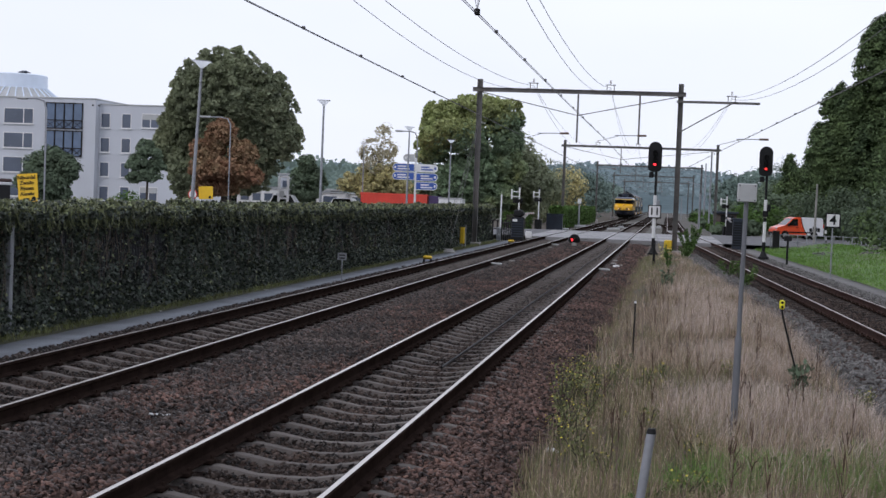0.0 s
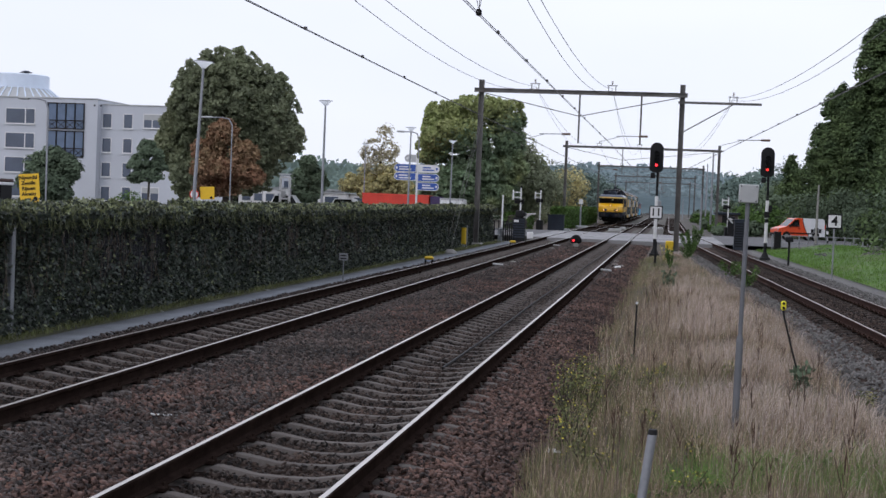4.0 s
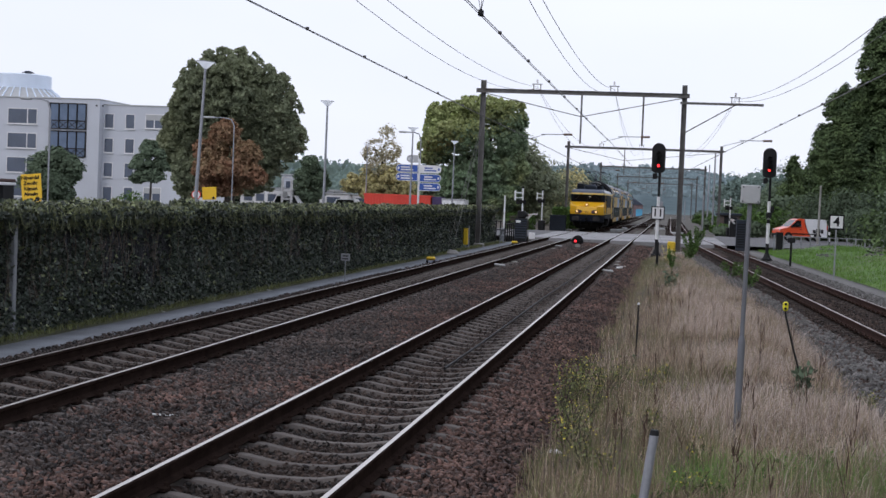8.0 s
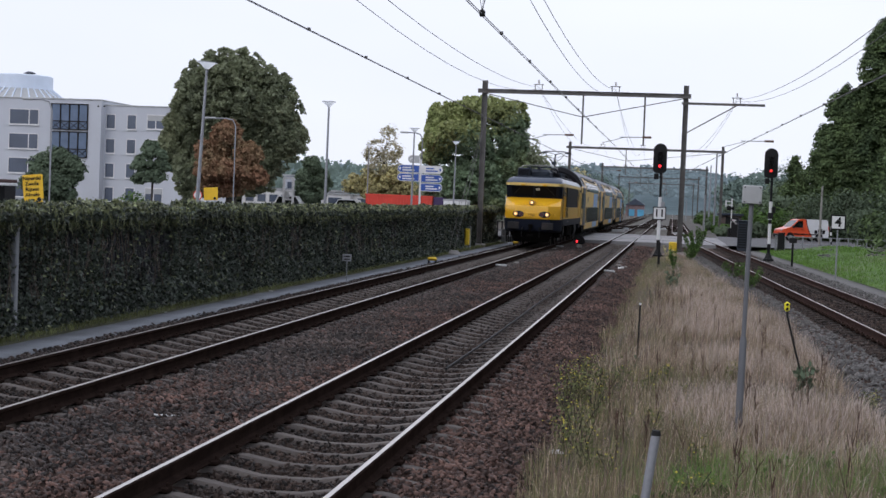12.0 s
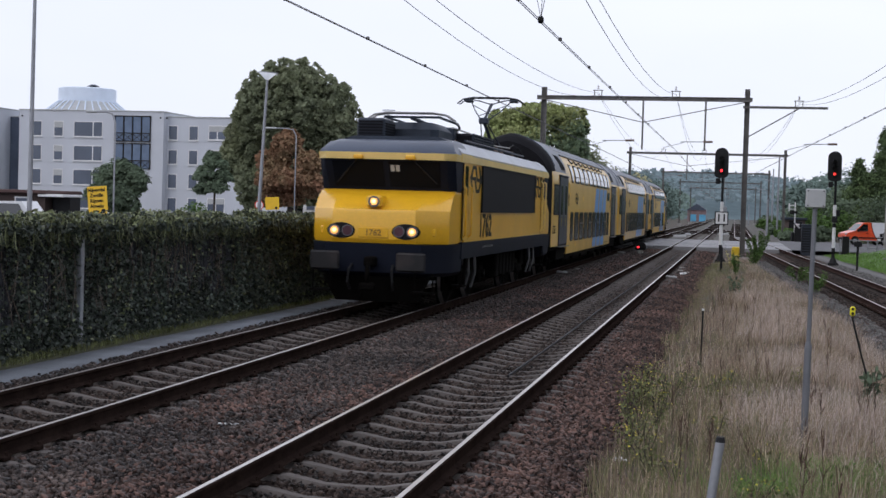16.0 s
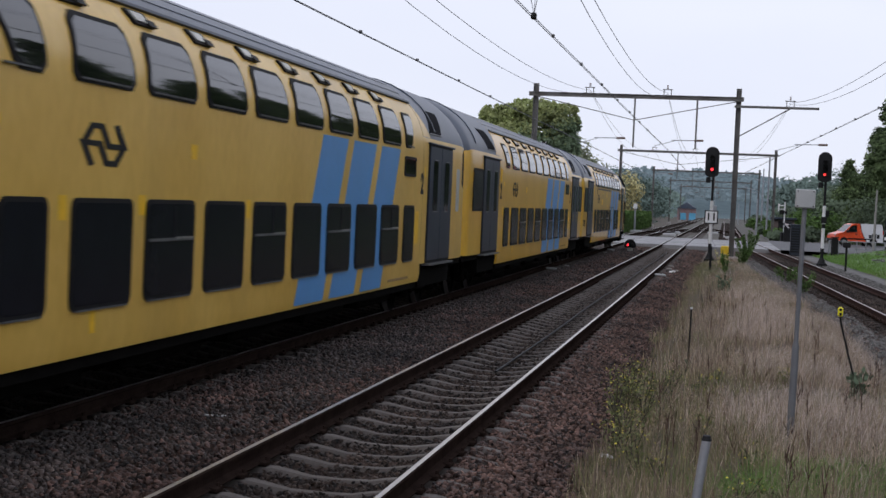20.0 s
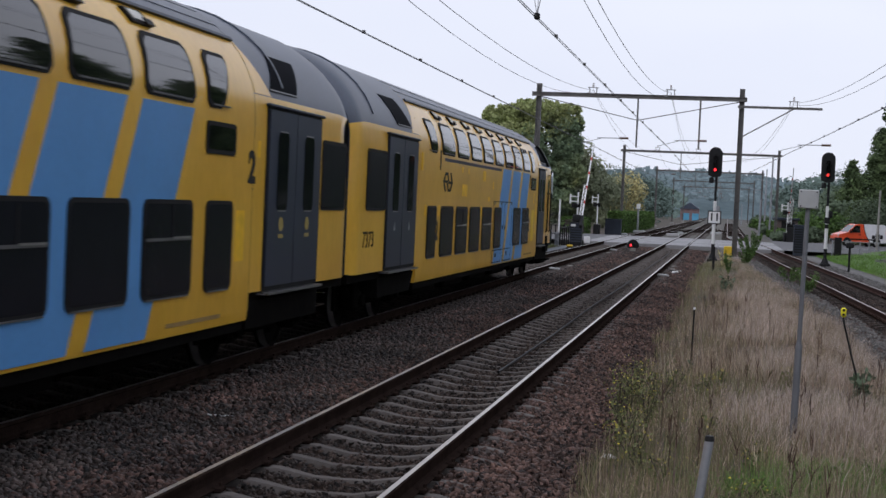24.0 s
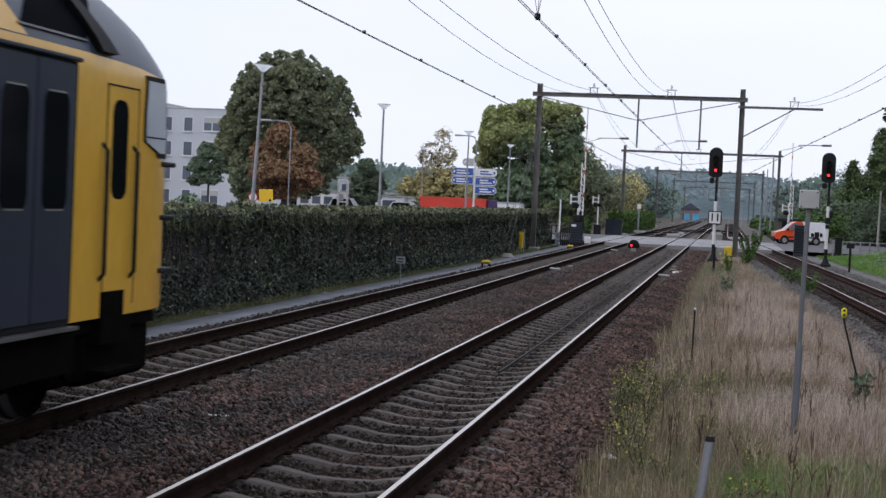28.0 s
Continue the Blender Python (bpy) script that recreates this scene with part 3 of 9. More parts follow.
for i, gy in enumerate(GANTRIES):
    gantry(gy, -9.85 if i < 2 else -10.3, (9.2, 0.42, 4.6)[min(i, 2)], 7.88, arm=i == 1)


def wire(name, pts, r, owner):
    return part(name, Mesh().tube(pts, r, 5), WIREM, owner, smooth=60)


def catenary(key, fx, label):
    line = thing("overhead_wire", pose(0, 0, 0), label, "overhead wire", "overhead wires")
    for a, b in zip(GANTRIES, GANTRIES[1:]):
        span = [a + (b - a) * k / 16 for k in range(17)]
        u = lambda y: (2 * (y - a) / (b - a) - 1) ** 2
        end = 8.15 if key != "side" else 7.8
        stagger = lambda y: 0.0043 * max(0, 73 - y) if key == "middle" else 0.0
        low, aux = {"left": (6.94, 6.35), "middle": (6.79, 6.22), "side": (6.56, 6.24)}[key]
        wire("messenger_wire", [(fx(y), y, low + (end - low) * u(y)) for y in span], 0.0095, line)
        if a < 100:
            wire("auxiliary_wire", [(fx(y) + 0.02, y, aux + (end - 0.08 - aux) * u(y)) for y in span], 0.0085, line)
        for s in (-0.02, 0.02) if a < 100 else (0,):
            wire("contact_wire", [(fx(y) + s - stagger(y), y, 5.36 - 0.03 * (1 - u(y))) for y in span[::4]], 0.008, line)
        if a < 100:
            for k in range(1, 13):
                y = a + (b - a) * k / 13
                part("clamp", Mesh().box(fx(y) - stagger(y) - 0.032, fx(y) - stagger(y) + 0.032, y - 0.03, y + 0.03, 5.32, 5.385, c=0.01), WIREM, line)


catenary("left", lambda y: XT, "overhead contact and messenger wires over the track beside the fence")
catenary("middle", lambda y: XM, "overhead contact and messenger wires over the middle track")
catenary("side", x_side, "overhead contact and messenger wires above the side track")
jumper = thing("current_jumper", pose(XM - 0.2, 23.9, 0), "slack copper jumper loops hanging between the overhead wires", "overhead wire")
for dx, dy in ((-0.05, 0.0), (0.0, 0.25), (0.05, -0.2), (0.02, 0.5)):
    part("jumper_wire", Mesh().tube([(0, 0, 5.37), (dx * 1.6, dy * 0.4, 5.75), (dx * 2 + 0.1, dy, 6.2), (dx + 0.17, dy * 0.6, 6.55), (0.19, dy * 0.5, 6.86)], 0.006, 5), WIREM, jumper)
part("clamp", Mesh().box(-0.045, 0.045, -0.06, 0.06, 5.30, 5.41, c=0.015), BLACK, jumper)


# ---- the train ----
FRONT = [(0, 232.3), (3, 188.8), (6, 146.9), (9, 108.9), (12, 72.6), (15, 38.8), (16, 28.3), (17, 17.9), (18, 8.08), (19, -1.4),
         (20, -10.9), (21, -20.2), (24, -47.07), (25, -55.68), (26, -63.96), (27, -71.88), (28, -79.58)]
LOCO_LEN, COACH_GAP, COACH_PITCH = 15.15, 15.76, 26.2


SIDE_Z = [0.62, 0.75, 2.44, 2.54, 3.0, 3.2, 3.36, 3.52, 3.68, 3.84, 4.0, 4.16, 4.30, 4.42, 4.50, 4.54]
SIDE_W = [1.40, 1.42, 1.42, 1.42, 1.42, 1.415, 1.395, 1.35, 1.28, 1.18, 1.05, 0.87, 0.66, 0.42, 0.18, 0.0]


def side_profile(z):
    """Half-width of a coach at height z."""
    return float(np.interp(z, SIDE_Z, SIDE_W))


def skin(rows, s, off, th):
    """A curved plate that follows a coach's side: rows of (height, start, end), standing off by off and thick by th."""
    mb = Mesh()
    edge = lambda d: [(s * (side_profile(z) + d), a, z + d * max(0, (z - 3.2)) * 0.7) for z, a, b in rows] + [(s * (side_profile(z) + d), b, z + d * max(0, (z - 3.2)) * 0.7) for z, a, b in reversed(rows)]
    lo, hi = edge(off), edge(off + th)
    k, n = len(lo), len(rows)
    faces = [(i, i + 1, k - 2 - i, k - 1 - i) for i in range(n - 1)] + [(k + i, k + k - 1 - i, k + k - 2 - i, k + i + 1) for i in range(n - 1)]
    faces += [(i, (i + 1) % k, k + (i + 1) % k, k + i) for i in range(k)]
    return mb.add(lo + hi, faces)


def slope_rows(z0, z1, a0, b0, a1, b1, n=5):
    """Rows from (z0: a0 to b0) to (z1: a1 to b1)."""
    return [(z0 + (z1 - z0) * k / n, a0 + (a1 - a0) * k / n, b0 + (b1 - b0) * k / n) for k in range(n + 1)]


def arrow_mark(x, y, z, w, h, sgn):
    """The double-arrow mark: two bent bars that interlock, as plain strokes."""
    mb = Mesh()
    line = ((-0.43, 0.07), (-0.27, 0.40), (-0.06, 0.40), (0.10, -0.02), (0.46, -0.02), (0.27, 0.46))
    for flip in (1, -1):
        q = [Vector((flip * a * sgn, flip * b)) for a, b in line]
        lo, hi = [], []
        for i, p in enumerate(q):
            d0 = (q[max(i, 1)] - q[max(i, 1) - 1]).normalized()
            d1 = (q[min(i + 1, 5)] - q[min(i, 4)]).normalized()
            nrm = Vector((-d0.y - d1.y, d0.x + d1.x)).normalized()
            nrm *= 0.062 / max(0.55, nrm.dot(Vector((-d0.y, d0.x))))
            lo.append(p - nrm)
            hi.append(p + nrm)
        n = len(q)
        pts = [(x, y + p.x * w, z + p.y * h) for p in lo + hi] + [(x + 0.005 * sgn, y + p.x * w, z + p.y * h) for p in lo + hi]
        k = 2 * n
        faces = [(i, i + 1, n + i + 1, n + i) for i in range(n - 1)] + [(k + i, k + n + i, k + n + i + 1, k + i + 1) for i in range(n - 1)]
        mb.add(pts, faces)
    return mb


def wheelset(parent, y, r, name="wheelset"):
    mb = Mesh()
    for s in (-1, 1):
        x = 0.75 * s
        prof = [(0.0, 0.17), (0.0, 0.25), (-0.04, 0.27), (-0.045, r - 0.06), (-0.065, r - 0.05), (-0.065, r + 0.028), (-0.035, r + 0.028), (-0.025, r), (0.07, r - 0.004), (0.07, r - 0.055), (0.03, r - 0.06), (0.02, 0.27), (0.06, 0.25), (0.06, 0.17)]
        rings = [[(x + s * a, rad * math.cos(2 * math.pi * k / 24), rad * math.sin(2 * math.pi * k / 24)) for a, rad in prof] for k in range(24)]
        o, n = len(mb.v), len(prof)
        for rg in rings:
            mb.v += rg
        for k in range(24):
            for j in range(n - 1):
                mb.f.append((o + k * n + j, o + k * n + j + 1, o + ((k + 1) % 24) * n + j + 1, o + ((k + 1) % 24) * n + j))
                mb.m.append(1 if j in (7,) else 0)
    mb.cyl((-0.95, 0, 0), (0.95, 0, 0), 0.085, seg=10)
    ob = part(name, mb, [BOGIE, STEEL], parent)
    ob.location = (0, y, r)
    return ob


WHEELS = []


def bogie(parent, y, base, r, heavy):
    b = new("bogie")
    b.parent, b.location, b["label"] = parent, (0, y, 0), "grimy steel bogie"
    mb = Mesh()
    for s in (-1, 1):
        x = 1.02 * s
        mb.box(x - 0.07, x + 0.07, -base / 2 - 0.55, base / 2 + 0.55, 0.52, 0.74, c=0.03)
        mb.box(x - 0.09, x + 0.09, -0.5, 0.5, 0.36, 0.56, c=0.03)
        mb.box(x - 0.16 * (s < 0), x + 0.16 * (s > 0), -0.25, 0.25, 0.62, 0.95, c=0.03)
    mb.box(-1.0, 1.0, -0.3, 0.3, 0.5, 0.8, c=0.04)
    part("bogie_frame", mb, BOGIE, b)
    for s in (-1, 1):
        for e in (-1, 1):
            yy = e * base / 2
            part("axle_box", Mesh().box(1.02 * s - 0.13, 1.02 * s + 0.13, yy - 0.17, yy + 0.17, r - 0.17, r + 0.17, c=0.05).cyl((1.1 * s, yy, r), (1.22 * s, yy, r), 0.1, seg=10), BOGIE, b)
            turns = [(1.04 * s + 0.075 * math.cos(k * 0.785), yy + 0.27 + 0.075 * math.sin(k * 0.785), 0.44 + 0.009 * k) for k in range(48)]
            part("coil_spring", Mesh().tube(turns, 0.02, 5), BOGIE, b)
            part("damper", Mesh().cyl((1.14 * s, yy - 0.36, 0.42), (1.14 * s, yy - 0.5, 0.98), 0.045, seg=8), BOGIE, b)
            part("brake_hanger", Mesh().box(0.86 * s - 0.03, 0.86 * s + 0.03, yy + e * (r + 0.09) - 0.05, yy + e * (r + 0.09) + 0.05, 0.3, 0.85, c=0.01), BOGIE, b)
    for e in (-1, 1):
        WHEELS.append((wheelset(parent, y + e * base / 2, r), y + e * base / 2, r))
    return b


def locomotive():
    L = LOCO_LEN
    t = thing("locomotive", pose(0, 232.3, 0), "yellow and dark grey electric locomotive with a raised pantograph", "locomotive")
    t.location.x = XT
    # body between the cabs
    mb = Mesh()
    mb.box(-1.44, 1.44, 1.25, L - 1.25, 1.4, 3.19)
    part("body", mb, NSYEL, t)
    mb = Mesh().prism([(-1.46, 1.05), (1.46, 1.05), (1.47, 1.12), (1.47, 1.4), (-1.47, 1.4), (-1.47, 1.12)], 0.9, L - 0.9)
    part("sill", mb, NAVY, t, "dark grey sill below the yellow side")
    mb = Mesh().prism([(-1.45, 3.185), (1.45, 3.185), (1.46, 3.27), (1.22, 3.52), (-1.22, 3.52), (-1.46, 3.27)], 0.75, L - 0.75)
    part("roof_edge", mb, SILVER, t, "light grey sloping roof edge")
    part("roof", Mesh().prism([(-1.2, 3.50), (1.2, 3.50), (0.9, 3.60), (-0.9, 3.60)], 0.8, L - 0.8), NSGREY, t)
    part("gutter", Mesh().box(-1.475, 1.475, 0.7, L - 0.7, 3.085, 3.255), CREAM, t, "faded cream strip along the roof edge")
    for end in (0, 1):
        fy = (lambda y: y) if end == 0 else (lambda y: L - y)

        o = 0.27 * end                    # the door sits further in at the rear cab
        out = 0.85 if end == 0 else 0.35  # how far the wedge nose stands out
        fc = (lambda y: fy(y - 0.38)) if end == 0 else (lambda y: fy(y - 0.16))
        fn = lambda y: fy(y - out)
        cab = 0.38 if end == 0 else 0.16

        def loop(z, yf, hf, hw, back=1.3, ch=0.24):
            return [(-hf, fy(yf), z), (hf, fy(yf), z), (hw, fy(yf + ch), z), (hw, fy(back), z), (-hw, fy(back), z), (-hw, fy(yf + ch), z)]
        nose = part("nose", Mesh().loft([loop(1.38, 0.04 - out, 0.86, 1.40, ch=out - 0.22), loop(1.46, -out, 0.87, 1.42, ch=out - 0.2), loop(1.97, -out, 0.85, 1.42, ch=out - 0.2), loop(2.05, 0.03 - out, 0.85, 1.42, ch=out - 0.2),
                                         loop(2.30, 0.22 - out * 0.55, 0.95, 1.42, ch=0.30), loop(2.42, 0.24 - 0.2 * out, 1.05, 1.42, ch=0.22), loop(2.46, 0.26, 1.1, 1.40, ch=0.14)]), NSYEL, t, smooth=25)
        part("cab_band", Mesh().loft([loop(2.455, 0.68 - cab, 1.26, 1.43 + 0.018 * end, 0.98 + o, 0.14), loop(3.10, 0.36 - cab, 1.30, 1.44 + 0.009 * end, 0.98 + o, 0.18)]), NAVY, t, "black band round the cab windows")
        part("cab_stripe", Mesh().loft([loop(3.08, 0.30 - cab, 1.24, 1.455, 1.4, 0.24), loop(3.22, 0.28 - cab, 1.24, 1.46, 1.4, 0.2)]), CREAM, t, "faded cream stripe above the windscreens")
        part("cab_roof", Mesh().loft([loop(3.22, 0.30 - cab, 1.2, 1.46, 1.6, 0.24), loop(3.27, 0.33 - cab, 1.17, 1.42, 1.6, 0.2), loop(3.44, 0.60 - cab, 1.05, 1.32, 1.7, 0.2), loop(3.54, 0.9, 1.0, 1.2, 1.75, 0.2)]), SILVER if end else ROOFGREY, t, "light grey cab roof" if end else "dark grey cab roof")
        for s in (-1, 1):
            # windscreen: a tilted pane between the pillars
            y_at = lambda z: 0.68 - 0.32 * (z - 2.455) / 0.645 - 0.006
            q = [(0.06 * s, 2.53), (1.12 * s, 2.53), (1.14 * s, 3.04), (0.06 * s, 3.04)]
            part("windscreen", Mesh().loft([[(a, fc(y_at(b)), b) for a, b in q], [(a, fc(y_at(b) - 0.012), b) for a, b in q]]), CABGLASS, t)
            if s > 0:
                for a in (0.10, 0.21):
                    q = [(a, 2.84), (a + 0.08, 2.84), (a + 0.08, 2.97), (a, 2.97)]
                    part("cab_notice", Mesh().loft([[(px, fc(y_at(pz) - 0.013), pz) for px, pz in q], [(px, fc(y_at(pz) - 0.018), pz) for px, pz in q]]), GREYP, t, "small pale notice behind the windscreen")
            wiper = Mesh().cyl((0.55 * s, fc(0.30), 3.12), (0.95 * s, fc(0.50), 2.72), 0.012, seg=6).cyl((0.80 * s, fc(0.44), 2.86), (1.06 * s, fc(0.56), 2.60), 0.016, seg=5)
            part("wiper", wiper, BLACK, t)
            part("wiper_motor", Mesh().box(0.55 * s - 0.10, 0.55 * s + 0.10, min(fc(0.22), fc(0.36)), max(fc(0.22), fc(0.36)), 3.08, 3.17, c=0.02), NSYEL, t)
            cl = part("lamp_housing", Mesh().loft([[(0.665 * s + (0.27 + k) * math.cos(a), fn(-0.02 if k == 0 else 0.01), 1.62 + (0.15 + k * 0.5) * math.sin(a)) for a in [2 * math.pi * i / 20 for i in range(20)]] for k in (0.03, 0)]), RUBBER, nose, "black oval lamp housing")
            part("headlamp", Mesh().cyl((0.80 * s, fn(-0.01), 1.62), (0.80 * s, fn(-0.045), 1.62), 0.085, 0.08, seg=16), WARMLIGHT if end == 0 else GLASS, cl, "lit warm headlamp")
            part("lamp_core", Mesh().cyl((0.80 * s, fn(-0.04), 1.625), (0.80 * s, fn(-0.05), 1.625), 0.04, seg=12), LAMPCORE if end == 0 else GLASS, cl)
            part("lamp_rim", Mesh().cyl((0.53 * s, fn(0.0), 1.62), (0.53 * s, fn(-0.035), 1.62), 0.115, seg=16), SASH, cl)
            part("tail_lamp", Mesh().cyl((0.53 * s, fn(-0.01), 1.62), (0.53 * s, fn(-0.045), 1.62), 0.10, 0.095, seg=16), TAILGLASS, cl)
            part("lamp_rim", Mesh().cyl((0.80 * s, fn(0.0), 1.62), (0.80 * s, fn(-0.035), 1.62), 0.115, seg=16), SASH, cl)
            part("socket", Mesh().box(1.15 * s - 0.05, 1.15 * s + 0.05, *sorted((fy(-0.62 * out), fy(-0.3 * out))), 1.52, 1.70, c=0.03), NSYEL, nose, "yellow cable socket")
            # buffer
            if end == 0:
                part("buffer", Mesh().cyl((0.875 * s, fn(0.1), 1.04), (0.875 * s, fn(-0.36), 1.04), 0.13, seg=14).box(0.875 * s - 0.30, 0.875 * s + 0.30, *sorted((fn(-0.36), fn(-0.44))), 0.84, 1.22, c=0.05), BUFFERM, t, "scuffed rectangular buffer")
            # cab door with frame, window and rails on each side
            x = 1.44 * s
            d = part("cab_door", Mesh().panel(x - 0.005 * s, *sorted((fy(1.05 + o), fy(1.62 + o))), 1.45, 3.10, d=0.02 * s, r=0.05), NSYEL, t)
            part("door_window", Mesh().panel(x + 0.012 * s, *sorted((fy(1.17 + o), fy(1.50 + o))), 2.40, 3.02, d=0.012 * s, r=0.05), CABGLASS, d)
            part("door_gap", Mesh().panel(x - 0.004 * s, *sorted((fy(0.99 + o), fy(1.055 + o))), 1.45, 3.12, d=0.014 * s), RUBBER, d)
            part("door_gap", Mesh().panel(x - 0.004 * s, *sorted((fy(1.615 + o), fy(1.66 + o))), 1.45, 3.12, d=0.014 * s), RUBBER, d)
            for yy in (1.02 + o, 1.70 + o):
                part("grab_rail", Mesh().tube([(x + 0.005 * s, fy(yy), 1.5), (x + 0.07 * s, fy(yy), 1.56), (x + 0.07 * s, fy(yy), 2.55 + 0.35 * end), (x + 0.005 * s, fy(yy), 2.6 + 0.35 * end)], 0.020, 6), NSYEL if end == 0 else CREAM, d)
            for yy in (2.45, 3.25):
                part("sand_pipe", Mesh().tube([(x - 0.12 * s, fy(yy), 1.08), (x - 0.10 * s, fy(yy), 0.7), (x - 0.2 * s, fy(yy + 0.05), 0.34)], 0.035, 6), SASH, t, "worn metal sand pipe")
            part("step_ladder", Mesh().box(1.2 * s if s > 0 else -1.46, 1.46 if s > 0 else -1.2, *sorted((fy(1.1), fy(1.55))), 0.45, 0.49).box(1.42 * s - 0.02, 1.42 * s + 0.02, *sorted((fy(1.1), fy(1.14))), 0.45, 1.1).box(1.42 * s - 0.02, 1.42 * s + 0.02, *sorted((fy(1.51), fy(1.55))), 0.45, 1.1), BOGIE, t)
        part("lamp_housing", Mesh().box(-0.16, 0.16, *sorted((fn(-0.01), fn(0.45))), 2.09, 2.33, c=0.04), NSYEL, nose, "square housing of the upper headlamp")
        part("headlamp", Mesh().cyl((0, fn(0.0), 2.21), (0, fn(-0.04), 2.21), 0.08, 0.075, seg=16), WARMLIGHT if end == 0 else GLASS, nose, "lit warm headlamp")
        part("lamp_core", Mesh().cyl((0, fn(-0.035), 2.215), (0, fn(-0.046), 2.215), 0.04, seg=12), LAMPCORE if end == 0 else GLASS, nose)
        part("lamp_rim", Mesh().cyl((0, fn(0.0), 2.21), (0, fn(-0.025), 2.21), 0.115, seg=16), SASH, nose)
        pl = part("nose_plate", Mesh().box(-0.31, 0.31, *sorted((fn(-0.02), fn(0.02))), 1.49, 1.69, c=0.01), NSYEL, nose, "yellow plate with the dark fleet number")
        write("fleet_number", "1762", 0.17, pose(0, fn(-0.024), 1.585, 90, 0, 180 * end), DULLINK, pl, bold=0.003)
        # buffer beam, plough and coupling
        part("buffer_beam", Mesh().loft([loop(0.72, 0.12 - out, 0.9, 1.34, 1.2, out - 0.1), loop(0.80, 0.02 - out, 0.98, 1.42, 1.2, out - 0.1), loop(1.37, -0.02 - out, 0.98, 1.46, 1.2, out - 0.1)]), NAVY, t)
        part("plough", Mesh().loft([[(-0.85, fn(0.35), 0.2), (0, fn(0.15), 0.2), (0.85, fn(0.35), 0.2), (0.85, fn(0.5), 0.2), (-0.85, fn(0.5), 0.2)], [(-1.1, fn(0.2), 0.72), (0, fn(0.1), 0.72), (1.1, fn(0.2), 0.72), (1.1, fn(0.5), 0.72), (-1.1, fn(0.5), 0.72)]]), BOGIE, t)
        if end == 1:
            continue
        part("coupling", Mesh().box(-0.1, 0.1, min(fn(-0.35), fn(0.1)), max(fn(-0.35), fn(0.1)), 0.92, 1.12, c=0.03).tube([(0, fn(-0.35), 1.0), (0.0, fn(-0.42), 0.75), (0, fn(-0.3), 0.5), (0, fn(-0.05), 0.55)], 0.05, 8).box(-0.16, 0.16, min(fn(-0.45), fn(-0.3)), max(fn(-0.45), fn(-0.3)), 0.45, 0.6, c=0.03), BOGIE, t)
        for s in (-1, 1):
            part("brake_hose", Mesh().tube([(0.42 * s, fn(0.0), 0.95), (0.44 * s, fn(-0.18), 0.85), (0.46 * s, fn(-0.2), 0.6), (0.44 * s, fn(-0.05), 0.45)], 0.028, 6), BLACK, t)
            part("corner_step", Mesh().box(1.05 * s - 0.22, 1.05 * s + 0.22, *sorted((fn(-0.1), fn(0.12))), 0.4, 0.44).box(1.05 * s - 0.2, 1.05 * s - 0.17, *sorted((fn(0.0), fn(0.04))), 0.4, 0.8).box(1.05 * s + 0.17, 1.05 * s + 0.2, *sorted((fn(0.0), fn(0.04))), 0.4, 0.8), BOGIE, t)
    for s in (-1, 1):
        x = 1.44 * s
        g = part("grille_panel", Mesh().panel(x, 3.3, 11.7, 2.06, 3.06, d=0.03 * s, r=0.03), GRILLE, t, "long black ventilation grille")
        part("grille_frame", Mesh().panel(x, 3.2, 11.78, 3.05, 3.09, d=0.05 * s).panel(x, 3.2, 11.78, 2.03, 2.07, d=0.05 * s).panel(x, 3.2, 3.31, 2.03, 3.09, d=0.045 * s).panel(x, 11.69, 11.78, 2.03, 3.09, d=0.045 * s), RUBBER, g)
        for k in range(13):
            part("slat", Mesh().box(*sorted((x + 0.028 * s, x + 0.034 * s)), 3.32, 11.68, 2.10 + 0.07 * k, 2.125 + 0.07 * k), GRILLE, g)
        for y, w in ((2.50, 1.35), (12.62, 1.40)):
            part("logo", arrow_mark(x + 0.002 * s, y, 2.76, w, 0.64, s), BLACK, t, "dark double-arrow mark")
        write("fleet_number", "1762", 0.72, pose(x + 0.004 * s, 3.88 if s > 0 else 11.4, 1.71, 90, 0, 90 * s) @ Matrix.Diagonal((1.16, 1, 1, 1)), BLACK, t, bold=0.018)
        for k in range(9):
            part("bar", Mesh().panel(1.472 * s, 3.4 + 0.16 * k, 3.50 + 0.16 * k, 1.24, 1.285, d=0.003 * s), SASH, t, "small worn grey marking")
        part("handrail", Mesh().tube([(x + 0.03 * s, 1.9, 3.24), (x + 0.03 * s, L - 1.9, 3.24)], 0.012, 5), SILVER, t)
        for k in range(6):
            part("underfloor_box", Mesh().box(*sorted((0.7 * s, 1.32 * s)), 6.3 + 0.52 * k, 6.72 + 0.52 * k, 0.42 + 0.05 * (k % 2), 1.04, c=0.03), BOGIE, t)
    # roof: louvred boxes, long grille, rails, two pantographs
    rb = part("roof_box", Mesh().box(-1.02, -0.40, 1.45, 2.40, 3.5, 4.02, c=0.04), NSGREY, t, "louvred roof box")
    for k in range(6):
        part("slat", Mesh().box(-0.98, -0.44, 1.415, 1.46, 3.60 + 0.064 * k, 3.635 + 0.064 * k), GRILLE, rb)
        part("slat", Mesh().box(-0.415, -0.38, 1.5, 2.35, 3.60 + 0.058 * k, 3.63 + 0.058 * k), GRILLE, rb)
    part("roof_box", Mesh().box(-0.95, 0.55, 2.45, 4.3, 3.5, 4.0, c=0.16), NSGREY, t)
    rb = part("roof_box", Mesh().box(-0.92, 0.92, 4.6, 7.4, 3.55, 3.88, c=0.05), GRILLE, t, "long louvred roof box")
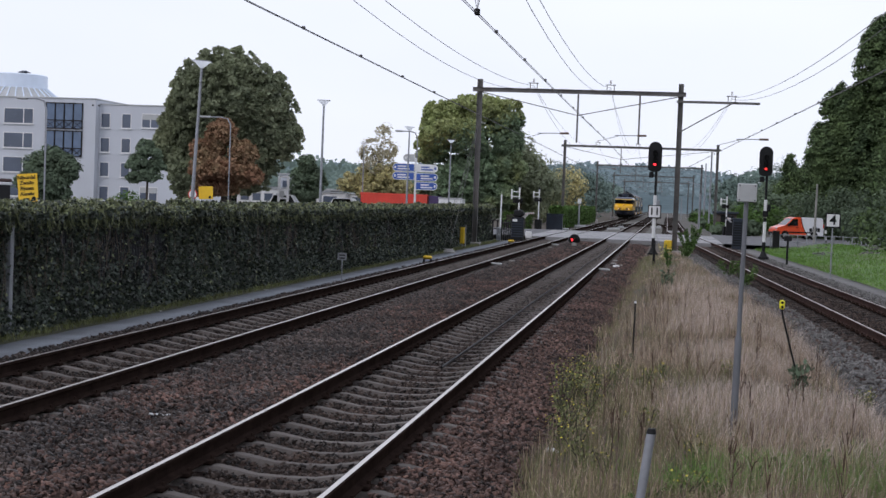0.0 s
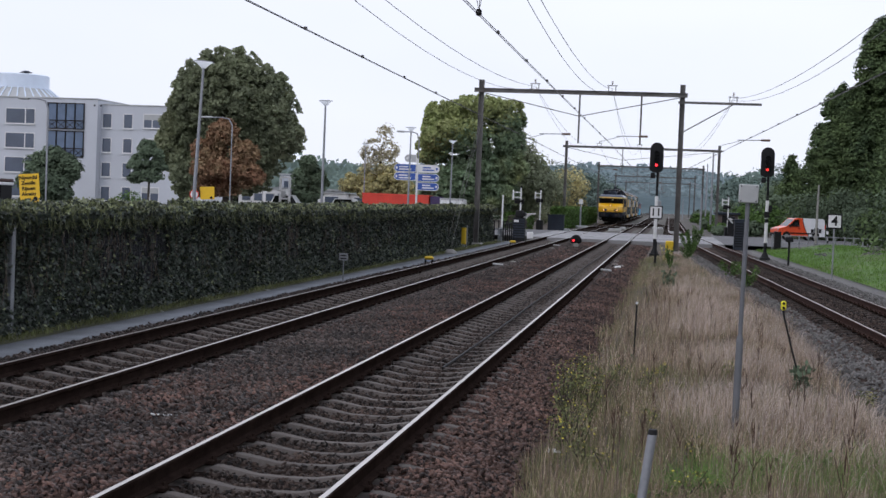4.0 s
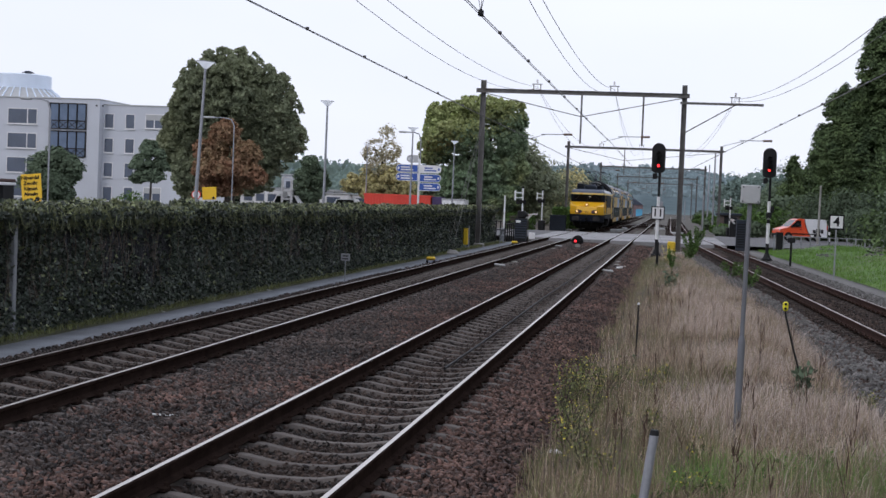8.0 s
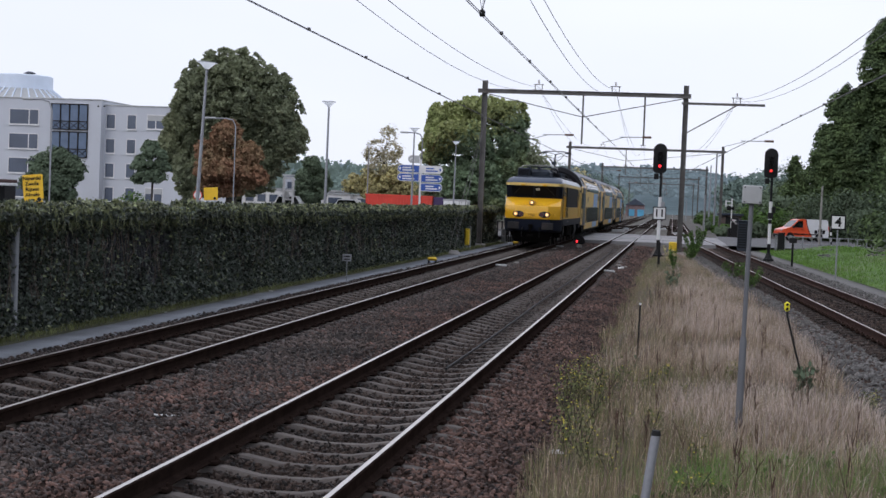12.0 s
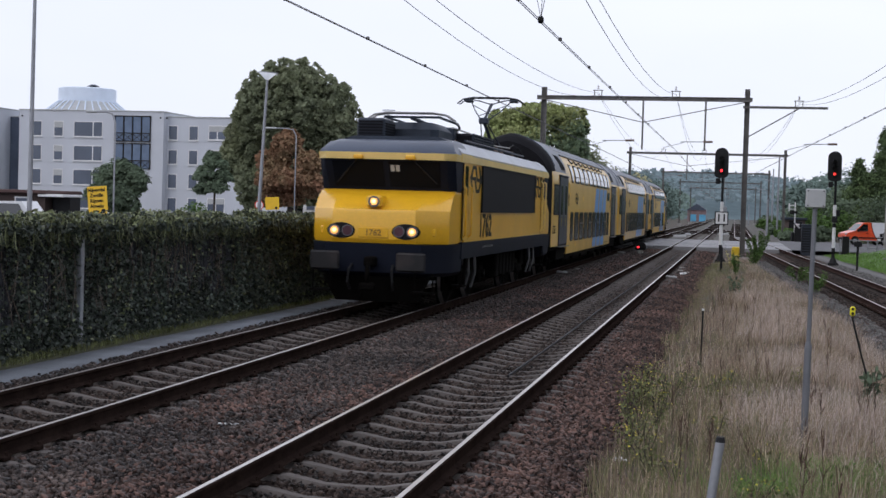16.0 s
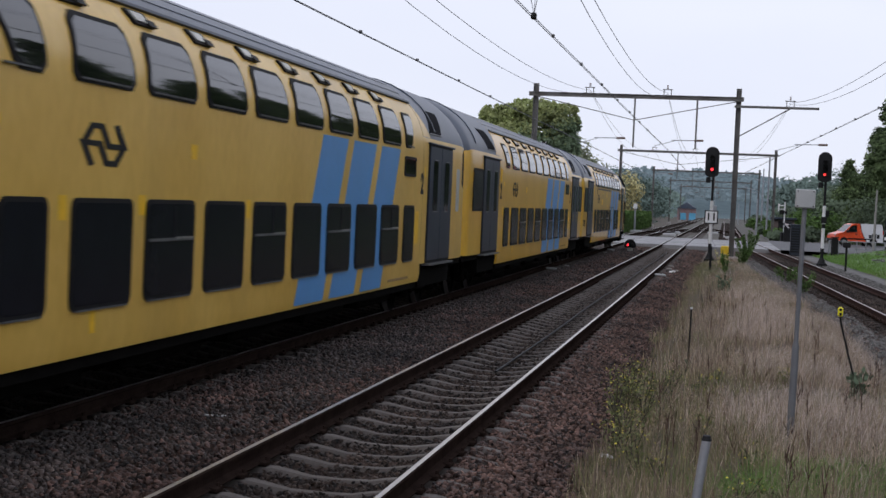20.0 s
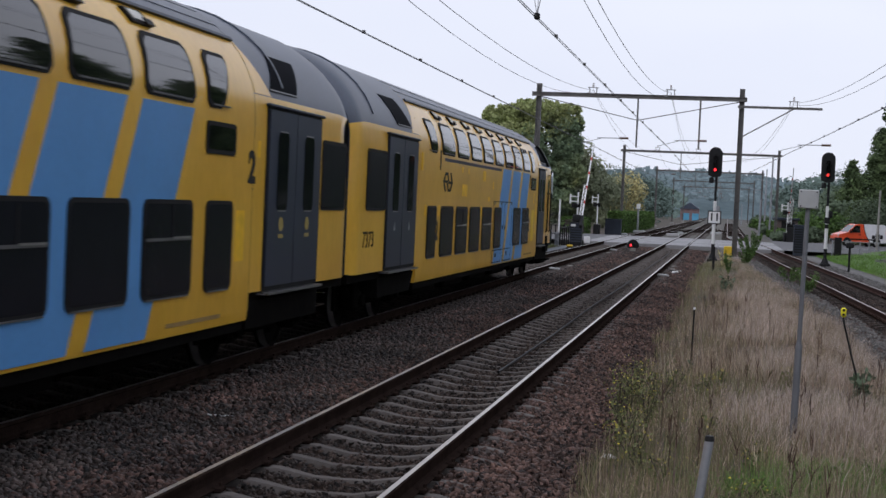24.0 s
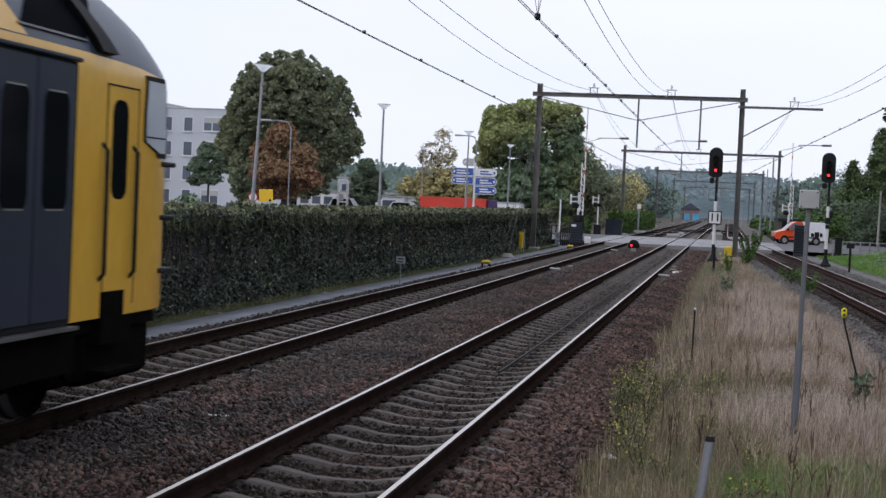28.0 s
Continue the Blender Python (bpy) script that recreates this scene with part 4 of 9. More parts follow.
    for sx in (-1, 1):
        for k in range(5):
            part("slat", Mesh().box(*sorted((0.90 * sx, 0.975 * sx)), 4.65, 7.36, 3.58 + 0.066 * k, 3.61 + 0.066 * k), NSGREY, rb)
        for k in range(8):
            part("slat_post", Mesh().box(*sorted((0.91 * sx, 0.985 * sx)), 4.66 + 0.38 * k, 4.70 + 0.38 * k, 3.56, 3.88), NSGREY, rb)
    part("roof_box", Mesh().box(-0.8, 0.8, 8.5, 10.3, 3.55, 3.64, c=0.03), NSGREY, t)
    for s in (-1, 1):
        part("bus_bar", Mesh().tube([(0.55 * s, 4.2, 3.98), (0.6 * s, 6.0, 3.95), (0.5 * s, 9.0, 3.82), (0.5 * s, 13.0, 3.9)], 0.022, 6), STEEL, t)
        part("roof_pipe", Mesh().tube([(1.08 * s, 3.0, 3.63), (1.08 * s, 11.8, 3.63), (0.95 * s, 12.2, 3.66)], 0.03, 6), NSGREY, t, "dark pipe along the roof edge")
        part("roof_cable", Mesh().tube([(0.45 * s, 12.9, 3.88), (0.55 * s, 13.35, 4.0), (0.72 * s, 13.75, 3.86), (0.80 * s, 13.95, 3.58)], 0.022, 6), BLACK, t)
    for y in (4.5, 8.35, 10.6, 11.5, 13.4):
        for x in (-0.5, 0.5):
            part("insulator", Mesh().cyl((x, y, 3.58), (x, y, 3.82), 0.075, 0.045, seg=10), CERAMIC, t)
    # front pantograph, folded flat
    fp = part("folded_pantograph", Mesh().tube([(-0.6, 4.75, 4.0), (-0.62, 4.4, 4.08), (-0.62, 2.3, 4.1), (0.62, 2.3, 4.1), (0.62, 4.4, 4.08), (0.6, 4.75, 4.0)], 0.03, 6), NSGREY, t, "dark folded pantograph")
    part("lower_arm", Mesh().tube([(0.0, 4.6, 4.02), (0.0, 2.3, 4.08)], 0.045, 8), NSGREY, fp)
    part("base_frame", Mesh().box(-0.55, 0.55, 4.35, 4.9, 3.62, 4.0, c=0.04), NSGREY, fp)
    for yy in (2.1, 2.35):
        part("contact_strip", Mesh().tube([(-0.98, yy, 4.02), (-0.8, yy, 4.14), (-0.5, yy, 4.18), (0.5, yy, 4.18), (0.8, yy, 4.14), (0.98, yy, 4.02)], 0.022, 6), STEEL, fp)
    # rear pantograph, raised to the wire
    rp = part("raised_pantograph", Mesh().tube([(0, 13.2, 3.86), (0, 11.35, 4.58), (0, 12.55, 5.14)], 0.05, 8), NSGREY, t, "raised pantograph touching the contact wire")
    part("base_frame", Mesh().box(-0.5, 0.5, 11.4, 13.6, 3.74, 3.82, c=0.02), NSGREY, rp)
    for s in (-1, 1):
        part("upper_arm", Mesh().tube([(0.08 * s, 11.4, 4.6), (0.36 * s, 12.0, 4.9), (0.60 * s, 12.5, 5.24)], 0.017, 6), NSGREY, rp)
        part("cross_tube", Mesh().tube([(-0.20 * s, 11.7, 4.76), (0.52 * s, 12.35, 5.12)], 0.012, 5), NSGREY, rp)
        part("strip_end", Mesh().box(*sorted((0.55 * s, 0.78 * s)), 12.32, 12.74, 5.20, 5.27, c=0.02), NSGREY, rp)
    part("knee", Mesh().box(-0.13, 0.13, 11.24, 11.5, 4.5, 4.68, c=0.03), NSGREY, rp)
    for s in (-1, 1):
        part("guide_rod", Mesh().cyl((0.3 * s, 13.0, 3.82), (0.1 * s, 11.45, 4.50), 0.018, seg=6), NSGREY, rp)
        part("horn", Mesh().tube([(0, 12.55, 5.14), (0.35 * s, 12.5, 5.24), (0.62 * s, 12.5, 5.28)], 0.016, 6), NSGREY, rp)
    for yy in (12.35, 12.7):
        part("contact_strip", Mesh().tube([(-0.98, yy, 5.14), (-0.8, yy, 5.28), (-0.5, yy, 5.33), (0.5, yy, 5.33), (0.8, yy, 5.28), (0.98, yy, 5.14)], 0.02, 6), BLACK, rp)
    for y in (3.9, L - 3.6):
        bogie(t, y, 2.6, 0.57, True)
    return t


def coach(first, kind):
    """A double-deck coach; kind: middle, or cab (a driving coach whose far end is rounded)."""
    label = {"first": "yellow double-deck coach with blue stripes and grey doors, behind the locomotive", "middle": "yellow double-deck coach with three slanted blue stripes",
             "cab": "yellow double-deck driving coach with a rounded cab end"}[kind]
    t = thing("coach", pose(XT, first, 0), label, "railway coach", "coaches")
    LEN = 25.95 if kind != "cab" else 25.05
    zs = SIDE_Z
    YEL = FADEYEL if kind == "first" else COACHYEL   # the first coach is the dirtiest

    def ring(y, low, dz=0.0, pull=0.0):
        pts = []
        for z in zs:
            zz = max(z, low)
            w = side_profile(z)
            top = zz - dz * max(0, (z - 3.0) / 1.5)
            pts.append((w * (1 - pull), top))
        # the cab front steps back behind its windows
        back = [0.22 if y > 25 and 2.5 < z < 3.25 else 0.0 for z in zs]
        right = [(x, y - b, z) for (x, z), b in zip(pts, back)]
        left = [(-x, y, z) for x, y, z in reversed(right[:-1])]
        return right + left

    def shell(rings, grey_from, ends, name, yel, lab=""):
        mb = Mesh()
        mb.loft(rings, 0, caps=ends)
        mb.m[-2:] = [3 if kind == "first" else 1] * 2 if name == "end_vestibule" else mb.m[-2:]
        n = len(rings[0])
        k = 0
        for i in range(len(rings) - 1):
            for j in range(n):
                a = min(j, n - 2 - j) if j < n - 1 else -1
                mb.m[k] = 1 if a >= grey_from else (2 if a < 0 else 0)
                ends_at = rings[i][0][1] if kind == "first" else 9   # soot from the locomotive
                if ends_at < 0.1 or (ends_at < 0.75 and a >= grey_from):
                    mb.m[k] = 3
                k += 1
        return part(name, mb, [yel, ROOFGREY, BOGIE, SOOT], t, lab, smooth=30)
    shell([ring(4.62, 0.6), ring(21.45, 0.6)], 10, True, "saloon_body", YEL)
    shell([ring(0.0, 0.95, 0.28, 0.07), ring(0.24, 0.95, 0.12, 0.002), ring(0.45, 0.95, 0.04), ring(0.7, 0.95), ring(1.15, 0.95), ring(4.61, 0.95)], 6, True, "end_vestibule", YEL, "coach end with a grey upper part")
    if kind != "cab":
        shell([ring(21.46, 0.95), ring(LEN - 1.15, 0.95), ring(LEN - 0.7, 0.95), ring(LEN - 0.45, 0.95, 0.04), ring(LEN - 0.24, 0.95, 0.12, 0.002), ring(LEN, 0.95, 0.28, 0.07)], 6, True, "end_vestibule", YEL, "coach end with a grey upper part")
    else:
        shell([ring(21.46, 0.95), ring(22.2, 0.95, 0.0), ring(23.2, 0.95, 0.02), ring(23.9, 0.95, 0.08), ring(24.4, 0.95, 0.15, 0.003), ring(24.85, 0.95, 0.32, 0.010), ring(25.1, 0.96, 0.52, 0.025), ring(25.24, 0.98, 0.78, 0.07)], 6, True, "cab_end", COACHYEL, "rounded yellow cab end")
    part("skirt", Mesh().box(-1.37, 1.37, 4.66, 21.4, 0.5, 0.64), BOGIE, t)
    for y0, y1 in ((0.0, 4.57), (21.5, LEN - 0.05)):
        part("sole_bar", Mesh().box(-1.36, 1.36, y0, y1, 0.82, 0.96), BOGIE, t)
    for y in (1.2, 22.6):
        if kind != "cab" or y < 5:
            for s in (-1, 1):
                part("roof_rib", skin([(z, y, y + 0.06) for z in SIDE_Z[7:]], s, 0.0, 0.02), ROOFGREY, t)
    for s in (-1, 1):
        x = 1.42 * s
        # windows of the lower deck: rubber frame, pane, sill
        lower = [(7.395 + 1.637 * k, 1.31) for k in range(8)] + [(5.87, 0.84), (20.335, 0.85)]
        for i, (c, w) in enumerate(lower):
            if kind == "cab" and i in (5, 9):
                continue
            if kind == "cab" and i == 4:
                w = 1.05
            fr = part("lower_window", Mesh().panel(x - 0.004 * s, c - w / 2, c + w / 2, 1.04, 2.06, d=0.022 * s, r=0.10), RUBBER, t)
            part("pane", Mesh().panel(x + 0.010 * s, c - w / 2 + 0.045, c + w / 2 - 0.045, 1.085, 2.015, d=0.012 * s, r=0.08), LOWGLASS, fr)
            if i in (1, 3, 5, 7):
                part("sash_bar", Mesh().box(*sorted((x + 0.02 * s, x + 0.032 * s)), c - w / 2 + 0.06, c + w / 2 - 0.06, 1.635, 1.665), SASH, fr, "grey bar of the tilting sash")
                part("sash_post", Mesh().box(*sorted((x + 0.02 * s, x + 0.030 * s)), c + 0.06, c + 0.09, 1.665, 2.0), RUBBER, fr)
                part("sash_latch", Mesh().box(*sorted((x + 0.03 * s, x + 0.042 * s)), c + 0.1, c + w / 2 - 0.1, 1.655, 1.675), STEEL, fr)
            part("sill_trim", Mesh().box(*sorted((x + 0.006 * s, x + 0.03 * s)), c - w / 2 + 0.09, c + w / 2 - 0.09, 1.035, 1.05), SASH, fr)
            if i in (0, 3, 7, 8):
                part("label_plate", Mesh().panel(x - 0.001 * s, c - w / 2 - 0.24, c - w / 2 - 0.09, 1.86, 2.08, d=0.003 * s), STAINYEL, t, "small ochre notice plate")
        # windows of the upper deck, bent round the shoulder
        upper = [(7.35 + 1.637 * k, 1.36, 0.0) for k in range(8)] + [(5.75, 0.90, 0.34), (20.26, 0.86, -0.34)]
        for c, w, cut in upper:
            frames = []
            for e, off, th in ((0.0, -0.004, 0.024), (0.05, 0.012, 0.014)):
                z0, z1 = 3.09 + e, 3.72 - e
                a0, a1 = c - w / 2 + e, c + w / 2 - e
                rows = []
                for k in range(10):
                    f = k / 9
                    pinch = 0.10 * max(0, 1 - k / 1.5) ** 2 + 0.10 * max(0, (k - 7.5) / 1.5) ** 2
                    tilt = (1 - f) * abs(cut)
                    rows.append((z0 + (z1 - z0) * f, a0 + pinch + (tilt if cut > 0 else 0.08 * f), a1 - pinch - (tilt if cut < 0 else 0.08 * f)))
                frames.append(skin(rows, s, off, th))
            fr = part("upper_window", frames[0], RUBBER, t, smooth=30)
            part("pane", frames[1], GLASS, fr, smooth=50)
            part("sill_trim", Mesh().box(*sorted((x - s * 0.002, x + s * 0.030)), c - w / 2 + 0.16, c + w / 2 - 0.16, 3.115, 3.132), SASH, fr)
        for k in range(9):
            c = 6.95 + 1.637 * k
            if c < 20.0:
                rv = part("roof_vent", skin(slope_rows(3.79, 3.93, c - 0.20, c + 0.30, c - 0.28, c + 0.20), s, -0.002, 0.03), GRILLE, t, "small framed roof ventilator")
                part("vent_plate", skin(slope_rows(3.82, 3.91, c - 0.15, c + 0.16, c - 0.21, c + 0.10), s, 0.026, 0.012), VENTPLATE, rv, "pale ventilator plate")
                part("vent_cap", skin(slope_rows(3.79, 3.85, c + 0.12, c + 0.32, c + 0.08, c + 0.28, 2), s, 0.03, 0.02), BLACK, rv)
        part("rain_strip", skin([(3.975, 4.63, 21.44), (3.995, 4.63, 21.44), (4.015, 4.63, 21.44)], s, 0.0, 0.03), NSGREY, t)
        for z in (4.16, 4.32):
            part("roof_seam", skin([(z, 4.63, 21.44), (z + 0.018, 4.63, 21.44)], s, 0.0, 0.007), ROOFGREY, t)
        # doors: two grey leaves in a frame, with tall windows
        doors = (2.11, 4.37), (21.96, 24.24)
        if kind == "cab":
            doors = (2.11, 4.37), (21.50, 22.92)
        for a, b in doors:
            fr = part("door_frame", Mesh().panel(x - 0.006 * s, a - 0.05, b + 0.05, 0.94, 3.25, d=0.018 * s, r=0.06), RUBBER, t)
            for k in range(2):
                y0, y1 = a + (b - a) / 2 * k + 0.012, a + (b - a) / 2 * (k + 1) - 0.012
                lf = part("door_leaf", Mesh().panel(x - 0.002 * s, y0, y1, 1.0, 3.21, d=0.03 * s, r=0.03), DOORGREY, fr)
                c = (y0 + y1) / 2
                part("door_window", Mesh().panel(x + 0.02 * s, c - 0.22, c + 0.22, 1.95, 2.95, d=0.014 * s, r=0.1), CABGLASS, lf)
                for z in (1.94, 2.945):
                    part("window_trim", Mesh().panel(x + 0.026 * s, c - 0.15, c + 0.15, z, z + 0.016, d=0.012 * s), STEEL, lf)
                if (kind == "first") == (a < 10) and kind != "cab":
                    part("door_sticker", Mesh().cyl((x + 0.027 * s, c, 1.78), (x + 0.031 * s, c, 1.78), 0.09, seg=14), STICKER, lf, "worn yellow round sticker")
                    part("sticker_line", Mesh().panel(x + 0.027 * s, c - 0.10, c + 0.10, 1.60, 1.65, d=0.004 * s), STICKER, lf)
                elif kind == "cab" and a < 10:
                    part("door_sticker", Mesh().add([(x + 0.030 * s, c - 0.06, 1.62), (x + 0.030 * s, c + 0.06, 1.62), (x + 0.030 * s, c, 1.78)], [(0, 1, 2)]), GREYP, lf, "small pale triangle sticker")
            part("door_step", Mesh().box(*sorted((s * 1.2, s * 1.52)), a - 0.05, b + 0.05, 0.90, 0.93), SASH, fr, "worn metal door step")
            part("door_canopy", Mesh().box(*sorted((s * 1.40, s * 1.47)), a - 0.08, b + 0.08, 3.24, 3.28, c=0.012), NSGREY, fr)
            # dark step well under the door, slanting down to the low saloon floor
            e = (a - 0.9, b + 0.25) if a > 10 else (a - 0.25, b + 0.2)
            q = [(e[0] + (0.3 if a > 10 else 0), 0.5), (e[1] - (0.3 if a < 10 else 0), 0.5), (e[1], 0.84), (e[0], 0.84)]
            q = [(max(y, 21.47) if a > 10 else min(y, 4.6), z) for y, z in q]
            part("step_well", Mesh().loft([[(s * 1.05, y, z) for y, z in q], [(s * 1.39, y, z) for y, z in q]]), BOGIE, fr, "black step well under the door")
            rows = slope_rows(3.37, 3.99, 21.465, 22.1, 21.465, 21.47) if a > 10 else slope_rows(3.37, 3.99, 3.97, 4.605, 4.6, 4.605)
            part("corner_panel", skin(rows, s, -0.002, 0.007), YEL, t, "yellow corner where the roof steps down")
        # windows of the end vestibules
        vest = [(1.365, 1.27)]
        if kind != "cab":
            vest.append((25.0, 1.25))
        for c, w in vest:
            if kind == "first" and c > 20:
                fr = part("vestibule_window", Mesh().panel(x - 0.004 * s, c - 0.14, c + 0.14, 1.95, 2.85, d=0.022 * s, r=0.06), GREYP, t, "narrow grey vestibule panel")
                continue
            fr = part("vestibule_window", Mesh().panel(x - 0.004 * s, c - w / 2, c + w / 2, 1.96, 2.95, d=0.022 * s, r=0.07), RUBBER, t)
            part("pane", Mesh().panel(x + 0.010 * s, c - w / 2 + 0.045, c + w / 2 - 0.045, 2.0, 2.9, d=0.012 * s, r=0.06), LOWGLASS, fr)
        # sloping window in the grey end roof
        for a, b in ((2.9, 4.0), (22.1, 23.2)):
            if kind == "cab" and a > 20:
                a, b = 22.0, 23.2
            fl = 0.5 if a < 10 else -0.5
            fr = part("roof_window", skin(slope_rows(3.45, 3.93, a, b, a - fl, b - fl), s, -0.002, 0.014), ROOFGLASS, t, "sloping dark window in the grey roof end")
            part("window_trim", skin([(3.445, a - 0.02, b + 0.02), (3.465, a - 0.02, b + 0.02)], s, 0.0, 0.022), SASH, fr)
        fr = part("toilet_window", Mesh().panel(x - 0.004 * s, 19.84, 20.78, 2.58, 2.94, d=0.022 * s, r=0.06), RUBBER, t)
        part("pane", Mesh().panel(x + 0.01 * s, 19.89, 20.73, 2.63, 2.89, d=0.012 * s, r=0.05), GLASS, fr)
        # slanted blue stripes
        for a, b in ((14.6, 15.98), (16.33, 17.75), (18.12, 19.48)):
            q = [(a, 3.04), (b, 3.04), (b - 1.12, 0.66), (a - 1.12, 0.66)]
            part("blue_stripe", Mesh().loft([[(x + s * 0.0005 - s * 0.002, y, z) for y, z in q], [(x + s * 0.003, y, z) for y, z in q]]), NSBLUE, t, "light blue slanted stripe")
        part("logo", arrow_mark(x + 0.002 * s, 7.37, 2.55, 0.95, 0.42, s), BLACK, t, "dark double-arrow mark")
        cls = [("2", 4.85), ("2", 21.4)] if kind != "cab" else [("1", 6.55), ("2", 6.42), ("1", 19.62), ("2", 19.66)]
        for txt, y in cls:
            write("class_number", txt, 0.52, pose(x + 0.003 * s, y, 2.45 if kind != "cab" else (1.55 if txt == "2" else 2.95 if y < 10 else 2.80), 90, 0, 90 * s), BLACK, t, bold=0.02)
        write("fleet_number", "7373", 0.37, pose(x + 0.003 * s, 0.98, 1.48, 90, 0, 90 * s), RUBBER, t) if kind != "middle" else None
        if kind == "cab":
            part("class_line", Mesh().panel(x - 0.001 * s, 6.97, 14.3, 2.965, 3.03, d=0.003 * s), PURPLE, t, "thin dark first class line")
            cd = part("cab_door", Mesh().panel(x - 0.012 * s, 23.62, 24.32, 1.05, 3.12, d=0.014 * s, r=0.05), COACHYEL, t)
            part("door_window", Mesh().panel(x - 0.002 * s, 23.74, 24.08, 2.05, 2.98, d=0.008 * s, r=0.12), CABGLASS, cd)
            for q in ((23.612, 23.630, 1.05, 3.12), (24.31, 24.328, 1.05, 3.12), (23.63, 24.31, 3.10, 3.118)):
                part("door_gap", Mesh().panel(x - 0.004 * s, *q, d=0.008 * s), RUBBER, cd)
            for yy in (23.55, 24.22):
                part("grab_rail", Mesh().tube([(x - 0.01 * s, yy, 1.3), (x + 0.05 * s, yy, 1.36), (x + 0.05 * s, yy, 2.5), (x - 0.01 * s, yy, 2.56)], 0.022, 6), BLACK, cd, "dark grab rail")
            # middle box: shade of the step recess drawn as a flat black block
            part("cab_step", Mesh().box(*sorted((s * 1.2, s * 1.44)), 23.6, 24.25, 0.7, 0.95).box(*sorted((s * 1.3, s * 1.432)), 23.6, 24.1, 0.94, 1.19).box(*sorted((s * 1.2, s * 1.5)), 23.6, 24.25, 0.42, 0.46), BOGIE, cd, "black foot steps and dark recess patch under the cab door")
            for q in ((13.26, 16.3, 2.19, 2.21), (13.26, 16.3, 0.98, 1.0), (13.26, 13.285, 0.68, 2.2), (16.28, 16.3, 0.68, 2.2), (14.6, 14.62, 0.68, 2.2), (14.98, 15.0, 0.68, 2.2), (13.26, 14.6, 0.68, 0.70), (15.0, 16.3, 0.68, 0.70)):
                part("hatch_edge", Mesh().panel(x - 0.003 * s, *q, d=0.008 * s), RUBBER, t, "thin dark edge of the machine room hatch")
            for y in (13.4, 14.45, 15.15, 16.12):
                part("hatch_hinge", Mesh().panel(x, y, y + 0.1, 2.13, 2.19, d=0.012 * s), SASH, t)
            for y, z in ((13.75, 0.82), (15.5, 0.82), (14.68, 1.5), (15.1, 1.5)):
                part("hatch_latch", Mesh().panel(x, y, y + 0.14, z, z + 0.10, d=0.012 * s), BLACK, t)
            part("wind_deflector", skin(slope_rows(3.38, 3.97, 23.42, 23.75, 22.85, 23.02), s, -0.01, 0.08), BLACK, t, "dark strut beside the cab roof window")
            part("vent_slot", Mesh().panel(x - 0.001 * s, 20.13, 20.66, 1.10, 2.0, d=0.01 * s, r=0.03), YELLOWP, t, "ochre hatch")
        patches = [(9.55, 2.5, 0.18, 0.16), (5.3, 2.62, 0.14, 0.1), (8.2, 1.9, 0.18, 0.2), (20.9, 1.35, 0.3, 0.6), (7.2, 0.82, 0.1, 0.22), (21.6, 2.6, 0.1, 0.2)]
        if kind == "cab":
            patches = [(9.0, 2.28, 0.6, 0.26), (11.6, 2.66, 0.34, 0.24), (13.05, 2.5, 0.14, 0.18), (12.4, 2.2, 0.3, 0.1), (8.9, 2.78, 0.14, 0.14), (9.65, 2.78, 0.14, 0.12), (20.5, 2.2, 0.12, 0.34), (21.1, 2.3, 0.1, 0.5), (20.95, 1.3, 0.2, 0.9)]
        for y, z, w, h in patches:
            part("paint_patch", Mesh().panel(x - 0.001 * s, y, y + w, z, z + h, d=0.003 * s), STAINYEL, t, "brighter patch of touched-up paint")
        part("intercom", Mesh().panel(x - 0.001 * s, 4.78, 4.94, 2.72, 3.05, d=0.012 * s), STAINYEL, t, "small grey vent plate")
        part("marking_line", Mesh().panel(x - 0.001 * s, 18.9, 20.5, 0.72, 0.765, d=0.003 * s), FADEDINK, t, "row of tiny dark lettering")
    # gangway, buffers and under-frame
    for y, d in ((0.0, -1), (LEN, 1)):
        if kind == "cab" and d == 1:
            continue
        if kind == "first" and d == -1:
            continue
        part("gangway", Mesh().prism([(-0.6, 1.1), (0.6, 1.1), (0.66, 1.2), (0.66, 3.1), (0.6, 3.2), (-0.6, 3.2), (-0.66, 3.1), (-0.66, 1.2)], *sorted((y, y + d * 0.22))), RUBBER, t)
        for s in (-1, 1):
            part("buffer", Mesh().cyl((0.875 * s, y, 1.04), (0.875 * s, y + d * 0.2, 1.04), 0.2, seg=12), BOGIE, t)
        part("end_wall", Mesh().prism([(-1.3, 1.0), (1.3, 1.0), (1.3, 3.3), (1.0, 3.85), (0.6, 4.25), (-0.6, 4.25), (-1.0, 3.85), (-1.3, 3.3)], *sorted((y, y + d * 0.03))), SOOT, t, "sooty black end wall")
    if kind == "cab":
        part("windscreen", Mesh().loft([[(a, 25.075 - 0.30 * max(0, (z - 2.35)) / 0.9, z) for a, z in ((-0.95, 2.4), (0.95, 2.4), (0.8, 3.0), (-0.8, 3.0))], [(a, 25.095 - 0.30 * max(0, (z - 2.35)) / 0.9, z) for a, z in ((-0.95, 2.4), (0.95, 2.4), (0.8, 3.0), (-0.8, 3.0))]]), GLASS, t)
        for s in (-1, 1):
            part("nose_lamp", Mesh().cyl((0.75 * s, 25.03, 1.6), (0.75 * s, 25.11, 1.6), 0.14, seg=14), GLASS, t)
            part("buffer", Mesh().cyl((0.875 * s, 24.9, 1.04), (0.875 * s, 25.45, 1.04), 0.2, seg=12), BOGIE, t)
